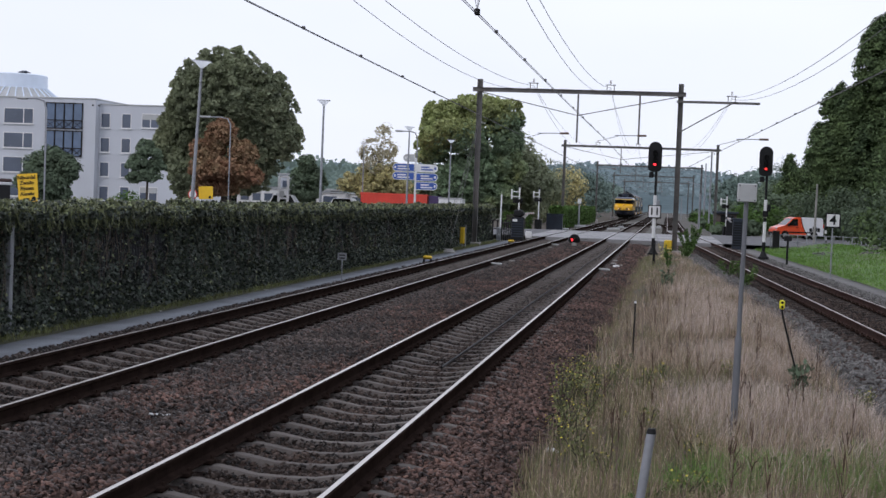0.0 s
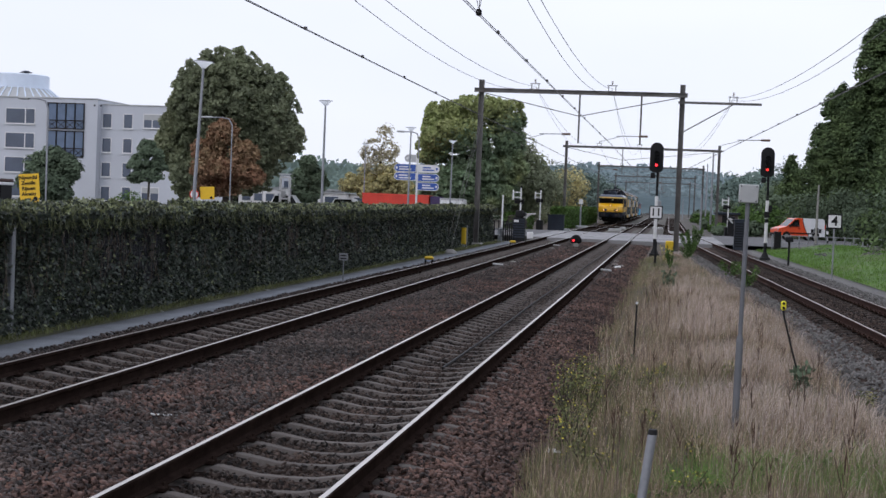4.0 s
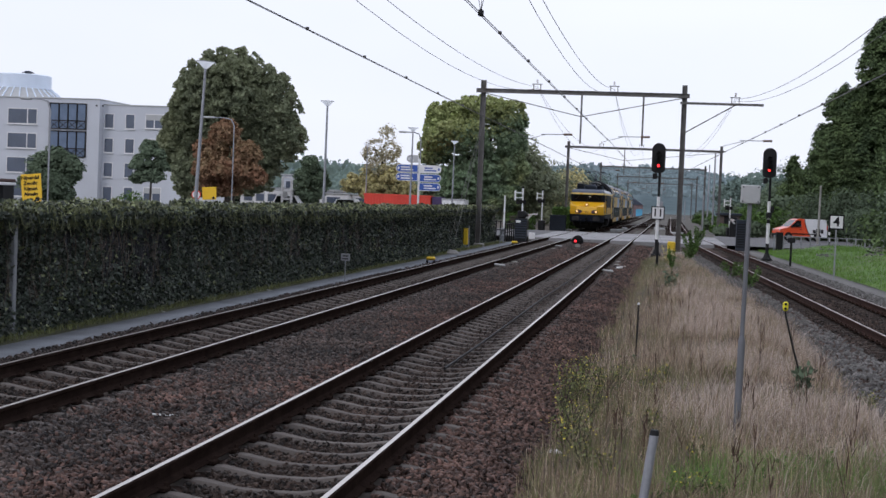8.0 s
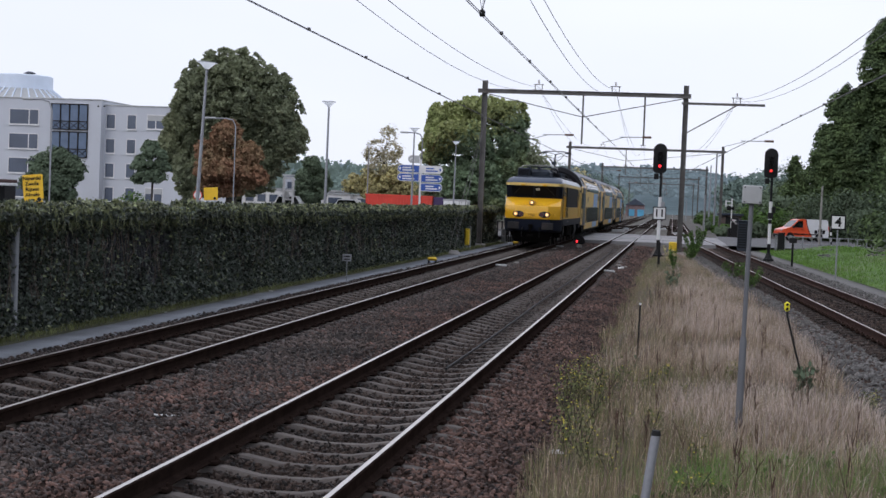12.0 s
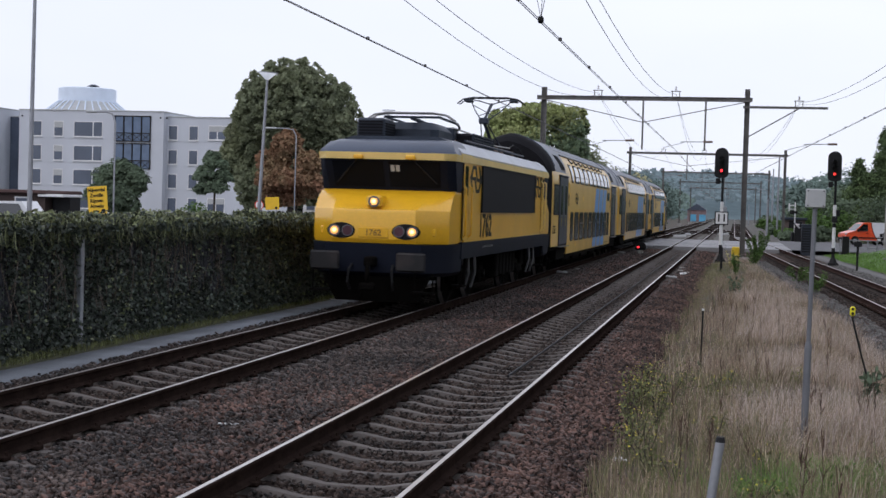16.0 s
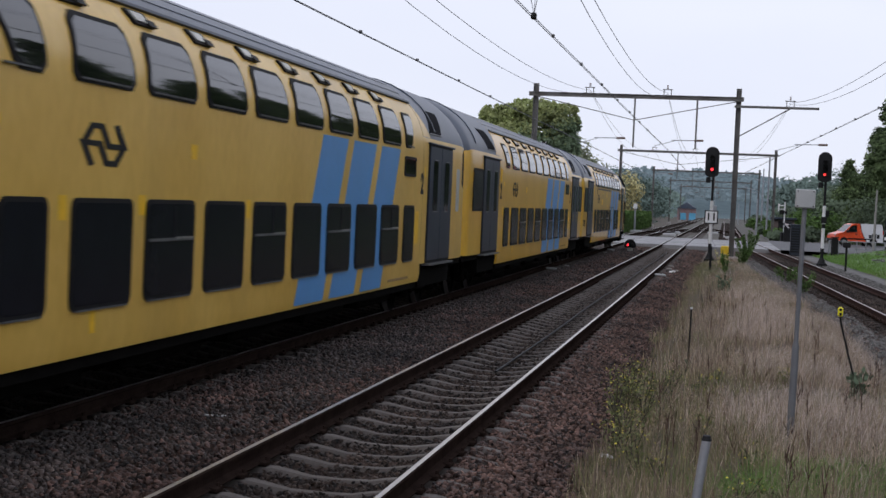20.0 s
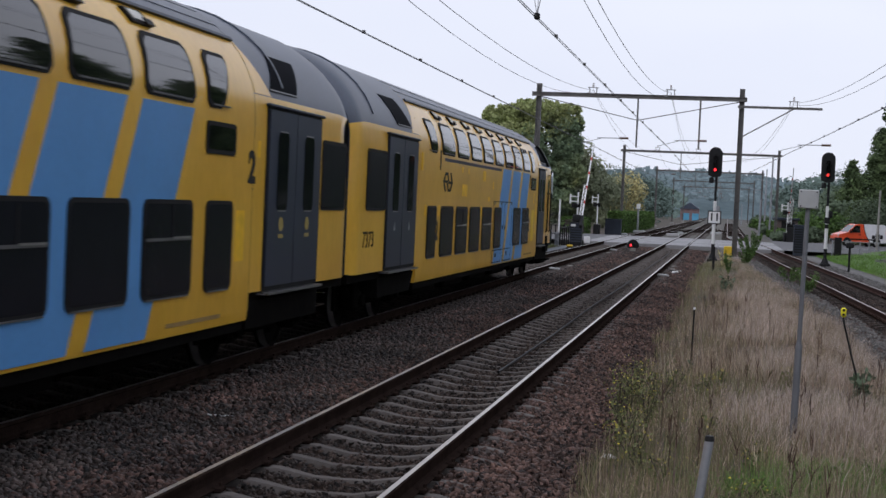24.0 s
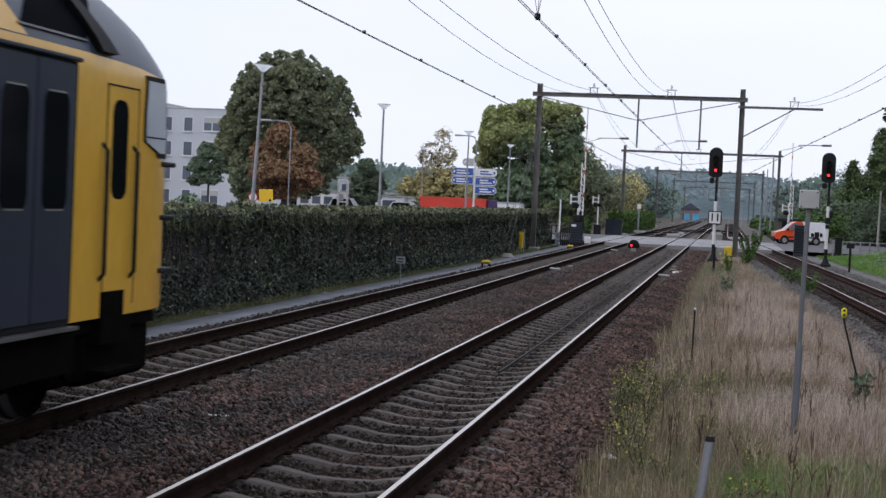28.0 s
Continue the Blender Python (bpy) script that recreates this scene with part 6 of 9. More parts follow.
post_me = build("post", Mesh().box(-0.05, 0.06, -0.06, 0.06, -0.3, 1.9, c=0.015), FENCEM)
steel_me = build("post", Mesh().box(-0.03, 0.17, -0.05, 0.05, -0.3, 1.95, c=0.015), GALV)
for i in range(39):
    y = 5.0 + 2.0 * i
    shared("post", steel_me if i == 8 else post_me, fence, pose(fence_x(y - 1) + 0.02, y - 1, -0.1))
    for k in range(3):
        shared("board", board_me, fence, pose(fence_x(y) + 0.004 * ((i * 5 + k * 3) % 7 - 3), y, -0.1 + 0.6 * k, 0, 0, math.degrees(math.atan2(fence_x(y - 1) - fence_x(y + 1), 2))))

rng = np.random.default_rng(21)


def ivy_face(n):
    """Leaves hanging over the face of the fence, thick at the top and foot and thin in patches between."""
    y = 9 + 73.5 * rng.uniform(0, 1, n) ** 1.35
    z = rng.uniform(-0.1, 1.82, n)
    keep = np.zeros(n, bool)
    for i in range(n):
        d = noise.noise((y[i] * 0.55, z[i] * 0.35, 2)) + 0.6 * noise.noise((y[i] * 2.2, z[i] * 0.7, 9))
        lim = 0.12 - 0.9 * max(0, (z[i] - 1.25) / 0.6) - 0.7 * max(0, (0.5 - z[i]) / 0.5) - 0.25
        keep[i] = d > lim - 0.12 or rng.uniform() < 0.16
    y, z = y[keep], z[keep]
    fx = np.array([fence_x(q) for q in y])
    bulge = np.array([0.12 + 0.16 * max(0, zz - 1.3) / 0.6 + 0.22 * max(0, 0.5 - zz) + 0.10 * noise.noise((yy * 0.9, zz * 1.2, 4)) for yy, zz in zip(y, z)])
    x = fx + 0.06 + bulge * rng.uniform(0.2, 1.0, len(y))
    return np.stack([x, y, z], 1)


face = ivy_face(135000)
v1, f1 = cards(face, 0.023 + 0.0005 * face[:, 1], wide=0.75, rng=rng, lean=(0.7, 0, 0.5))
n2 = 60000
y = 9 + 73.5 * rng.uniform(0, 1, n2) ** 1.35
a = rng.uniform(-0.5, math.pi * 0.95, n2)
rr = rng.uniform(0.5, 1.0, n2)
hump = np.array([0.12 * noise.noise((q * 0.8, 1, 1)) + 0.10 * noise.noise((q * 2.7, 1, 1)) + 0.07 * noise.noise((q * 7.0, 1, 1)) for q in y])
crest = np.stack([np.array([fence_x(q) for q in y]) + 0.06 + np.cos(a) * rr * 0.36, y, 1.69 + hump + np.sin(a) * rr * 0.21], 1)
v2, f2 = cards(crest, 0.025 + 0.0005 * y, wide=0.7, rng=rng, lean=(0.35, 0, 0.6))
# upper and upward leaves take the paler colour, painting in the sky's light
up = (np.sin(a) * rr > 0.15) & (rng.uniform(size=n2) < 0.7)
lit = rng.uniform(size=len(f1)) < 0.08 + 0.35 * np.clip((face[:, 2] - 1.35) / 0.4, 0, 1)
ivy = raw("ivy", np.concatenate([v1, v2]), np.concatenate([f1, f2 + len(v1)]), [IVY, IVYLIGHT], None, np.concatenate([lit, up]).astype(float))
tagged(ivy, "dense hanging ivy with dull green leaves over the fence", "ivy", kind="stuff")
STEMS = mat("ivy_stem", (0.13, 0.105, 0.085), 0.9, var=0.35, scale=2, bump=0)
st = Mesh()
for i in range(620):
    y = 9 + 73 * rng.uniform() ** 1.3
    x = fence_x(y) + 0.10
    p = [(x, y, 1.85)]
    for k in range(4):
        p.append((x + 0.05 * rng.normal(), p[-1][1] + 0.12 * rng.normal(), p[-1][2] - rng.uniform(0.25, 0.5)))
    st.tube(p, 0.008, 4)
tagged(part("ivy_stems", st, STEMS), "brown ivy stems trailing down the fence", "ivy", kind="stuff")


# ---- loose stones, grass and weeds ----
def pebble_set(seed, k=14):
    r = np.random.default_rng(seed)
    out = []
    base = np.array([(a, b, c) for c in (-1, 1) for b in (-1, 1) for a in (-1, 1)], float) * 0.72
    faces = np.array([(4, 5, 7), (4, 7, 6), (0, 1, 5), (0, 5, 4), (2, 6, 7), (2, 7, 3), (0, 4, 6), (0, 6, 2), (1, 3, 7), (1, 7, 5)])
    for _ in range(k):
        out.append(base * r.uniform(0.35, 1.4, base.shape) * np.array([1.15, 0.85, 0.7]))
    return out, faces


def stones(name, pos, size, material, label, seed, mix=None):
    r = np.random.default_rng(seed)
    shapes, faces = pebble_set(seed)
    n = len(pos)
    pick = r.integers(0, len(shapes), n)
    v = np.stack(shapes)[pick]
    ang = r.uniform(0, 2 * math.pi, n)
    c, s = np.cos(ang), np.sin(ang)
    x = v[:, :, 0] * c[:, None] - v[:, :, 1] * s[:, None]
    y = v[:, :, 0] * s[:, None] + v[:, :, 1] * c[:, None]
    tilt = r.uniform(-0.7, 0.7, n)
    z = v[:, :, 2] * np.cos(tilt)[:, None] + x * np.sin(tilt)[:, None]
    w = np.stack([x, y, z], 2) * (np.asarray(size) * r.uniform(0.6, 1.4, n))[:, None, None] + pos[:, None, :]
    f = faces[None] + (np.arange(n) * 8)[:, None, None]
    idx = None if mix is None else np.repeat(mix.astype(int), 10)
    return tagged(raw(name, w.reshape(-1, 3), f.reshape(-1, 3), material, None, idx), label, "ballast", kind="stuff")


def fall(n, y0, y1, power, x0, x1, seed, z=-0.235, avoid=True, dz=0.025):
    r = np.random.default_rng(seed)
    y = y0 + (y1 - y0) * r.uniform(0, 1, n) ** power
    x = r.uniform(x0, x1, n)
    ok = np.ones(n, bool)
    if avoid:
        for c, first in ((XT, 9.0), (XM, 6.3)):
            ok &= ~((np.abs(np.abs(x - c) - GAUGE) < 0.09))
            near = np.abs(((y - first + 0.3) % 0.6) - 0.3) < 0.07
            ok &= ~((np.abs(x - c) < 0.95) & near) & ~((np.abs(x - c) < 1.25) & near & (r.uniform(size=n) < np.where((x > c) & (c == XM), 0.93, 0.55)))
    x, y = x[ok], y[ok]
    zz = z + r.uniform(-dz, dz, len(x))
    edge = np.minimum(1, np.maximum(0, np.maximum(-8.85 - x, x + 1.6)) / 0.5)
    mound = 0.03 * (np.abs((XT + XM) / 2 - x) < 0.65)
    dip = 0.045 * np.clip((0.62 - np.minimum(np.abs(x - XT), np.abs(x - XM))) / 0.3, 0, 1)
    return np.stack([x, y, zz + (mound - 0.12 * edge - dip) * avoid], 1)


def between(p):
    """Which stones lie between the rails of a main track."""
    return (np.abs(p[:, 0] - XT) < GAUGE) | (np.abs(p[:, 0] - XM) < GAUGE)


def dull(p):
    """Grey-black stones lie beside the fence-side track, red-brown ones towards the middle track."""
    return np.array([0.9 * noise.noise((q[0] * 0.9, q[1] * 0.16, 5)) + 0.35 * noise.noise((q[0] * 3, q[1] * 2, 6)) + 0.45 * (-4.9 - q[0]) + 1.1 * max(0, q[0] + 2.0) for q in p]) + 0.3 * np.random.default_rng(9).normal(size=len(p)) > 0


near = fall(120000, 6.5, 46, 1.8, -8.85, -0.8, 41, z=-0.208, dz=0.022)
far = fall(14000, 46, 88, 1.0, -8.84, -0.9, 43, z=-0.21, dz=0.012)
for k, p in enumerate((near, far)):
    out = p[~between(p)]
    stones("loose_ballast_stones", out, 0.025 + 0.009 * k, [STONES, DARKSTONES], "loose red-brown and dark grey ballast stones beside the rails", 42 + k, dull(out))
    stones("grimy_ballast_stones", p[between(p)], 0.021 + 0.008 * k, GRIMESTONES, "grimy dark ballast stones between the rails", 48 + k)
ps = fall(26000, 12, 75, 1.4, -2.5, 2.3, 45, avoid=False, z=-0.232, dz=0.016)
inside = np.abs(ps[:, 0]) < 1.25
ps = ps[np.abs(np.abs(ps[:, 0]) - GAUGE) > 0.08]
inside = np.abs(ps[:, 0]) < 1.25
ps[:, 0] += np.array([x_side(q) for q in ps[:, 1]])
stones("grey_ballast_stones", ps[~inside], 0.034, GREYSTONES, "loose grey ballast stones along the side track", 46)
stones("loose_ballast_stones", ps[inside], 0.030, GRIMESTONES, "dark grimy ballast stones between the side rails", 47)


def blades(pos, height, width, seed, bend=0.4, lean=(0, 0)):
    """Tapered bent blades: two quads each."""
    r = np.random.default_rng(seed)
    n = len(pos)
    h = (np.asarray(height) * r.uniform(0.55, 1.25, n))
    a = r.uniform(0, 2 * math.pi, n)
    d = np.stack([np.cos(a), np.sin(a)], 1) * (bend * h * r.uniform(0.2, 1.0, n))[:, None] + np.asarray(lean)[None] * h[:, None]
    b = r.uniform(0, 2 * math.pi, n)
    w = np.stack([np.cos(b), np.sin(b), np.zeros(n)], 1) * width * 0.5
    p0, p1, p2 = pos.copy(), pos.copy(), pos.copy()
    p1[:, :2] += d * 0.3
    p1[:, 2] += h * 0.6
    p2[:, :2] += d
    p2[:, 2] += h
    v = np.stack([p0 - w, p0 + w, p1 + w * 0.75, p1 - w * 0.75, p2 + w * 0.18, p2 - w * 0.18], 1).reshape(-1, 3)
    o = (np.arange(n) * 6)[:, None]
    f = np.stack([o + np.array([0, 1, 2, 3]), o + np.array([3, 2, 4, 5])], 1).reshape(-1, 4)
    return v, f


sr = np.random.default_rng(54)
sy = 9 + 73.5 * sr.uniform(0, 1, 4500) ** 1.35
sprig = np.stack([np.array([fence_x(q) for q in sy]) + sr.uniform(0.15, 0.42, 4500), sy, 1.6 + sr.uniform(0, 0.25, 4500)], 1)
v, f = blades(sprig, -0.22, 0.016, 61, 0.6, (-0.12, 0))
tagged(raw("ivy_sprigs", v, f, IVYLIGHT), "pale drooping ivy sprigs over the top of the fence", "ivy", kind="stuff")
rng = np.random.default_rng(55)


def grass_points(n, y0, y1, power, left, right, patch=None):
    y = y0 + (y1 - y0) * rng.uniform(0, 1, n) ** power
    u = rng.uniform(0, 1, n)
    x = np.array([left(q) for q in y]) * (1 - u) + np.array([right(q) for q in y]) * u
    k = u * 8
    z = -0.32 + 0.18 * np.sin(np.pi * u) ** 0.6
    p = np.stack([x, y, z], 1)
    if patch:
        p = p[[patch(*q) for q in p]]
    return p


edge_l = lambda y: -1.05 + 0.12 * math.sin(y * 0.9) + 0.1 * math.sin(y * 2.3)
edge_r = lambda y: x_side(y) - 2.1 - 0.3 * min(1, max(0, 30 - y) / 12) * 2
open_soil = lambda x, y: noise.noise((x * 0.6, y * 0.35, 0)) + 0.5 * noise.noise((x * 1.9, y * 1.1, 4))
dry = grass_points(115000, 8.5, 75, 1.9, edge_l, edge_r, lambda x, y, z: open_soil(x, y) > -0.25 + 0.35 * min(1, max(0, (y - 28) / 20)) and rng.uniform() < min(1, 0.15 + (x - edge_l(y)) * 0.5))
v, f = blades(dry, (0.20 + 0.10 * np.clip((dry[:, 1] - 11) / 10, 0, 1)) * (1 - 0.45 * np.clip((dry[:, 1] - 35) / 25, 0, 1)), 0.004, 56, 0.9, (0.10, -0.05))
brown = np.repeat(rng.uniform(size=len(dry)) < 0.45, 2).astype(int)
tagged(raw("dry_grass", v, f, [DRY, BROWNBLADE], None, brown), "dry straw-coloured grass between the tracks", "grass", kind="stuff")
plume = lambda q: noise.noise((q[0] * 0.7, q[1] * 0.28, 12)) + 0.35 * min(1.0, q[0] - 0.3)
wis = dry[[plume(q) + 0.16 * rng.normal() > 0.14 for q in dry]]
wis = wis[rng.uniform(size=len(wis)) < 0.5 * (1 - 0.7 * np.clip((wis[:, 1] - 34) / 16, 0, 1)) * np.clip((wis[:, 1] - 12) / 5, 0.05, 1)]
v, f = blades(wis + np.array([0, 0, 0.12]), 0.24, 0.0040, 57, 1.1, (0.18, -0.05))
tagged(raw("grass_plumes", v, f, mat("grass_plume", (0.64, 0.54, 0.475), 0.9, var=0.2, scale=0.5, fine=6, bump=0, island=0.3, trans=0.35)), "pale pinkish seed plumes of the dry grass", "grass", kind="stuff")
grn = grass_points(70000, 8.5, 66, 2.2, edge_l, edge_r, lambda x, y, z: noise.noise((x * 0.9, y * 0.5, 8)) + 0.3 * rng.normal() > 0.16 or (x < edge_l(y) + 0.5 * (0.6 + noise.noise((y * 0.5, 3, 3))) and rng.uniform() < 0.4) or (y < 14 and rng.uniform() < 0.3) or (x < 0.35 + 0.4 * math.sin(y) and y < 21 and noise.noise((x * 1.3, y * 0.8, 21)) > -0.12))
v, f = blades(grn, 0.22, 0.0055, 58, 0.8)
tone = np.repeat(np.where(rng.uniform(size=len(grn)) < 0.72, 0, np.where(rng.uniform(size=len(grn)) < 0.6, 1, 2)), 2)
tagged(raw("green_grass", v, f, [GREENBLADE, BROWNBLADE, DRY], None, tone), "thin green and olive grass tufts among the dry stalks", "grass", kind="stuff")
stem = grass_points(12000, 10.5, 48, 1.7, edge_l, edge_r, lambda x, y, z: noise.noise((x * 1.6, y * 0.9, 17)) + 0.25 * rng.normal() > -0.05)
v, f = blades(stem, 0.44, 0.0042, 63, 0.16, (0.03, 0))
tone = np.repeat(rng.integers(0, 3, len(stem)), 2)
tagged(raw("dry_stems", v, f, [BROWNBLADE, mat("mauve_stem", (0.20, 0.145, 0.125), 0.85, var=0.3, bump=0, island=0.4), mat("straw_stem", (0.40, 0.33, 0.20), 0.85, var=0.3, bump=0, island=0.4)], None, tone), "thin upright brown and straw stems in the dry grass", "grass", kind="stuff")
lw = np.stack([rng.uniform(0, 1, 26000) ** 1.4, 20 + 69 * rng.uniform(0, 1, 26000) ** 0.8, np.zeros(26000)], 1)
lw[:, 0] = np.array([x_side(q) for q in lw[:, 1]]) + 3.05 + lw[:, 0] * 9
dd = lw[:, 0] - np.array([x_side(q) for q in lw[:, 1]]) - 3.0
lw[:, 2] = -0.24 + 0.5 * np.clip((dd - 0.2) / 4.0, 0, 1) ** 1.2 + 0.15 * np.clip((dd - 6) / 10, 0, 1)
bare = np.array([noise.noise((q[0] * 0.55, q[1] * 0.22, 31)) + 0.12 * (q[0] - x_side(q[1]) - 5) for q in lw])
spot = lw[bare > 0.42][::9]
lw = lw[bare < 0.42]
v, f = blades(lw, 0.13, 0.022, 59, 0.6)
tagged(raw("lawn_grass", v, f, LAWNBLADE), "bright green grass of the bank", "grass", kind="stuff")
stones("bank_stones", spot + np.array([0, 0, 0.03]), 0.07, GREYSTONES, "pale stones lying on a bare patch of the grass bank", 51)
vg = np.stack([rng.uniform(-9.75, -9.44, 9000), 9 + 72 * rng.uniform(0, 1, 9000) ** 1.4, np.full(9000, -0.16)], 1)
v, f = blades(vg, 0.10, 0.012, 60, 0.8)
tagged(raw("verge_grass", v, f, GREENBLADE), "short olive grass at the foot of the fence", "grass", kind="stuff")

tuft = []
for x, y, r in ((1.02, 12.2, 0.3), (0.86, 12.75, 0.2), (1.36, 12.7, 0.3), (1.9, 12.6, 0.3), (0.6, 12.2, 0.22), (0.2, 11.7, 0.25), (2.2, 13.4, 0.3), (0.75, 11.6, 0.35), (1.5, 11.7, 0.35), (1.15, 11.9, 0.25), (2.3, 12.1, 0.35), (1.9, 11.8, 0.3), (0.4, 11.5, 0.2)):
    tuft.append(np.stack([x + r * rng.normal(size=330), y + r * 0.8 * rng.normal(size=330), np.full(330, -0.20)], 1))
v, f = blades(np.concatenate(tuft), 0.25, 0.009, 71, 0.9)
tagged(raw("fresh_grass", v, f, mat("fresh_grass_blade", (0.165, 0.275, 0.070), 0.7, var=0.25, scale=0.6, bump=0, island=0.4, trans=0.3)), "tufts of fresh green grass among the dry stalks", "grass", kind="stuff")

FLOWER = mat("ragwort_yellow", (0.55, 0.47, 0.04), 0.7, var=0.2, bump=0, island=0.25)


def weed(x, y, h, spread, label, seed, leafmat, flower=False, n=160, leaf=0.03, z=-0.25):
    r = np.random.default_rng(seed)
    t = thing("weed", pose(x, y, z), label, "weed", "weeds in the dry grass")
    tips = []
    for i in range(7):
        a, e = r.uniform(0, 6.28), r.uniform(0.3, 1.0) * spread
        q = (math.cos(a) * e, math.sin(a) * e, h * r.uniform(0.6, 1.0))
        tips.append(q)
        part("stem", Mesh().tube([(0, 0, 0), (q[0] * 0.4, q[1] * 0.4, q[2] * 0.55), q], 0.005, 4), BARK, t)
    tips = np.array(tips)
    u = r.uniform(0.25, 1.0, n)
    p = tips[r.integers(0, 7, n)] * u[:, None] + r.normal(size=(n, 3)) * 0.05 * (0.4 + spread)
    p[:, 2] = np.maximum(p[:, 2], 0.03)
    v, f = cards(p, leaf, up=0.5, rng=r)
    raw("leaves", v, f, leafmat, t)
    if flower:
        q = np.repeat(tips, 4, 0) + r.normal(size=(28, 3)) * np.array([0.06, 0.06, 0.03])
        v, f = cards(q, 0.011, up=2.0, wide=0.9, rng=r)
        tagged(raw("flower_head", v, f, FLOWER, t), kind="stuff")
    return t


weed(1.2, 72.0, 1.75, 0.62, "tall feathery green bush beside the gantry mast", 1, HEDGELEAF, n=1500, leaf=0.045)
weed(0.1, 40.0, 0.75, 0.28, "dark leafy weed in the dry grass", 2, DARKLEAF, n=120, leaf=0.05)
weed(2.6, 46.0, 0.7, 0.6, "low leafy green scrub beside the side track", 3, HEDGELEAF, n=600, leaf=0.032)
weed(2.3, 52.0, 0.6, 0.5, "low leafy green scrub beside the side track", 4, HEDGELEAF, n=500, leaf=0.032)
weed(0.15, 55.0, 1.0, 0.3, "leafy green weed in the dry grass", 8, HEDGELEAF, n=260, leaf=0.05)
weed(0.9, 66.0, 1.1, 0.5, "leafy green weed in the dry grass", 9, HEDGELEAF, n=500, leaf=0.05)
weed(0.0, 60.0, 0.9, 0.3, "leafy weed with yellow leaves in the dry grass", 5, YELLEAF, n=140, leaf=0.06)
weed(1.72, 18.0, 0.6, 0.14, "broad-leaved climber round the foot of the marker post", 6, DARKLEAF, n=90, leaf=0.055)
weed(-0.42, 20.6, 0.32, 0.07, "small leafy weed at the foot of the stake", 7, DARKLEAF, n=26, leaf=0.035)
for i, (x, y, h) in enumerate(((-0.95, 13.9, 0.45), (-0.75, 15.4, 0.5), (-0.6, 12.5, 0.42), (-0.85, 16.8, 0.5), (-0.1, 14.6, 0.4), (-0.4, 12.0, 0.4), (0.35, 13.2, 0.35), (-0.55, 18.4, 0.5), (0.9, 19.5, 0.4), (0.2, 11.2, 0.4), (-1.12, 17.4, 0.55), (-1.0, 18.5, 0.5), (-1.1, 16.1, 0.5), (-0.95, 15.0, 0.5), (0.0, 18.4, 0.5), (-0.72, 13.0, 0.5), (0.15, 17.2, 0.45), (-0.98, 16.6, 0.6), (-1.05, 17.9, 0.45), (-0.85, 14.3, 0.5), (-0.7, 17.0, 0.5), (-0.2, 17.8, 0.45), (2.5, 18.2, 0.25))):
    weed(x, y, h, 0.2, "spindly ragwort with small yellow flowers", 20 + i if i < 10 else 90 + i, GREENBLADE, True, 150, 0.02)
for i, (x, y, h) in enumerate(((0.85, 12.0, 0.3), (1.1, 12.4, 0.34), (0.5, 11.4, 0.28), (1.45, 12.9, 0.3), (-0.1, 10.8, 0.3))):
    weed(x, y, h, 0.16, "fresh green weed in the dry grass", 40 + i, HEDGELEAF, False, 110, 0.028)
STALK = mat("dead_stalk_brown", (0.085, 0.050, 0.035), 0.9, var=0.3, bump=0)
for i in range(75):
    y = 10.5 + 26 * rng.uniform() ** 1.3
    x = -0.6 + rng.uniform() * (x_side(y) - 2.2)
    t = thing("dead_stalk", pose(x, y, -0.28), "thin brown dead weed stalk standing in the grass", "weed", "dead stalks")
    mb = Mesh()
    h = rng.uniform(0.45, 0.85)
    mb.tube([(0, 0, 0), (0.02, 0.0, h * 0.6), (0.04 * rng.normal(), 0.02, h)], 0.004, 4)
    for k in range(6):
        z = h * rng.uniform(0.45, 0.95)
        mb.tube([(0.02, 0, z), (0.02 + 0.022 * rng.normal(), 0.02 * rng.normal(), z + 0.09)], 0.004, 4)
    part("stalk", mb, STALK, t)


# ---- signals, posts and signs beside the tracks ----
def plate_sign(t, text, w, h, z, size, border=True, y=-0.04):
    b = part("board", Mesh().box(-w / 2, w / 2, y - 0.01, y + 0.01, z, z + h, c=0.008), WHITE, t, "white board with a black number")
    if border:
        e = 0.045
        part("border", Mesh().box(-w / 2 - e, w / 2 + e, y - 0.006, y + 0.006, z - e, z + h + e, c=0.005), BLACK, b)
    write("number", text, size, pose(0, y - 0.013, z + h / 2, 90, 0, 0), BLACK, b, bold=0.012)


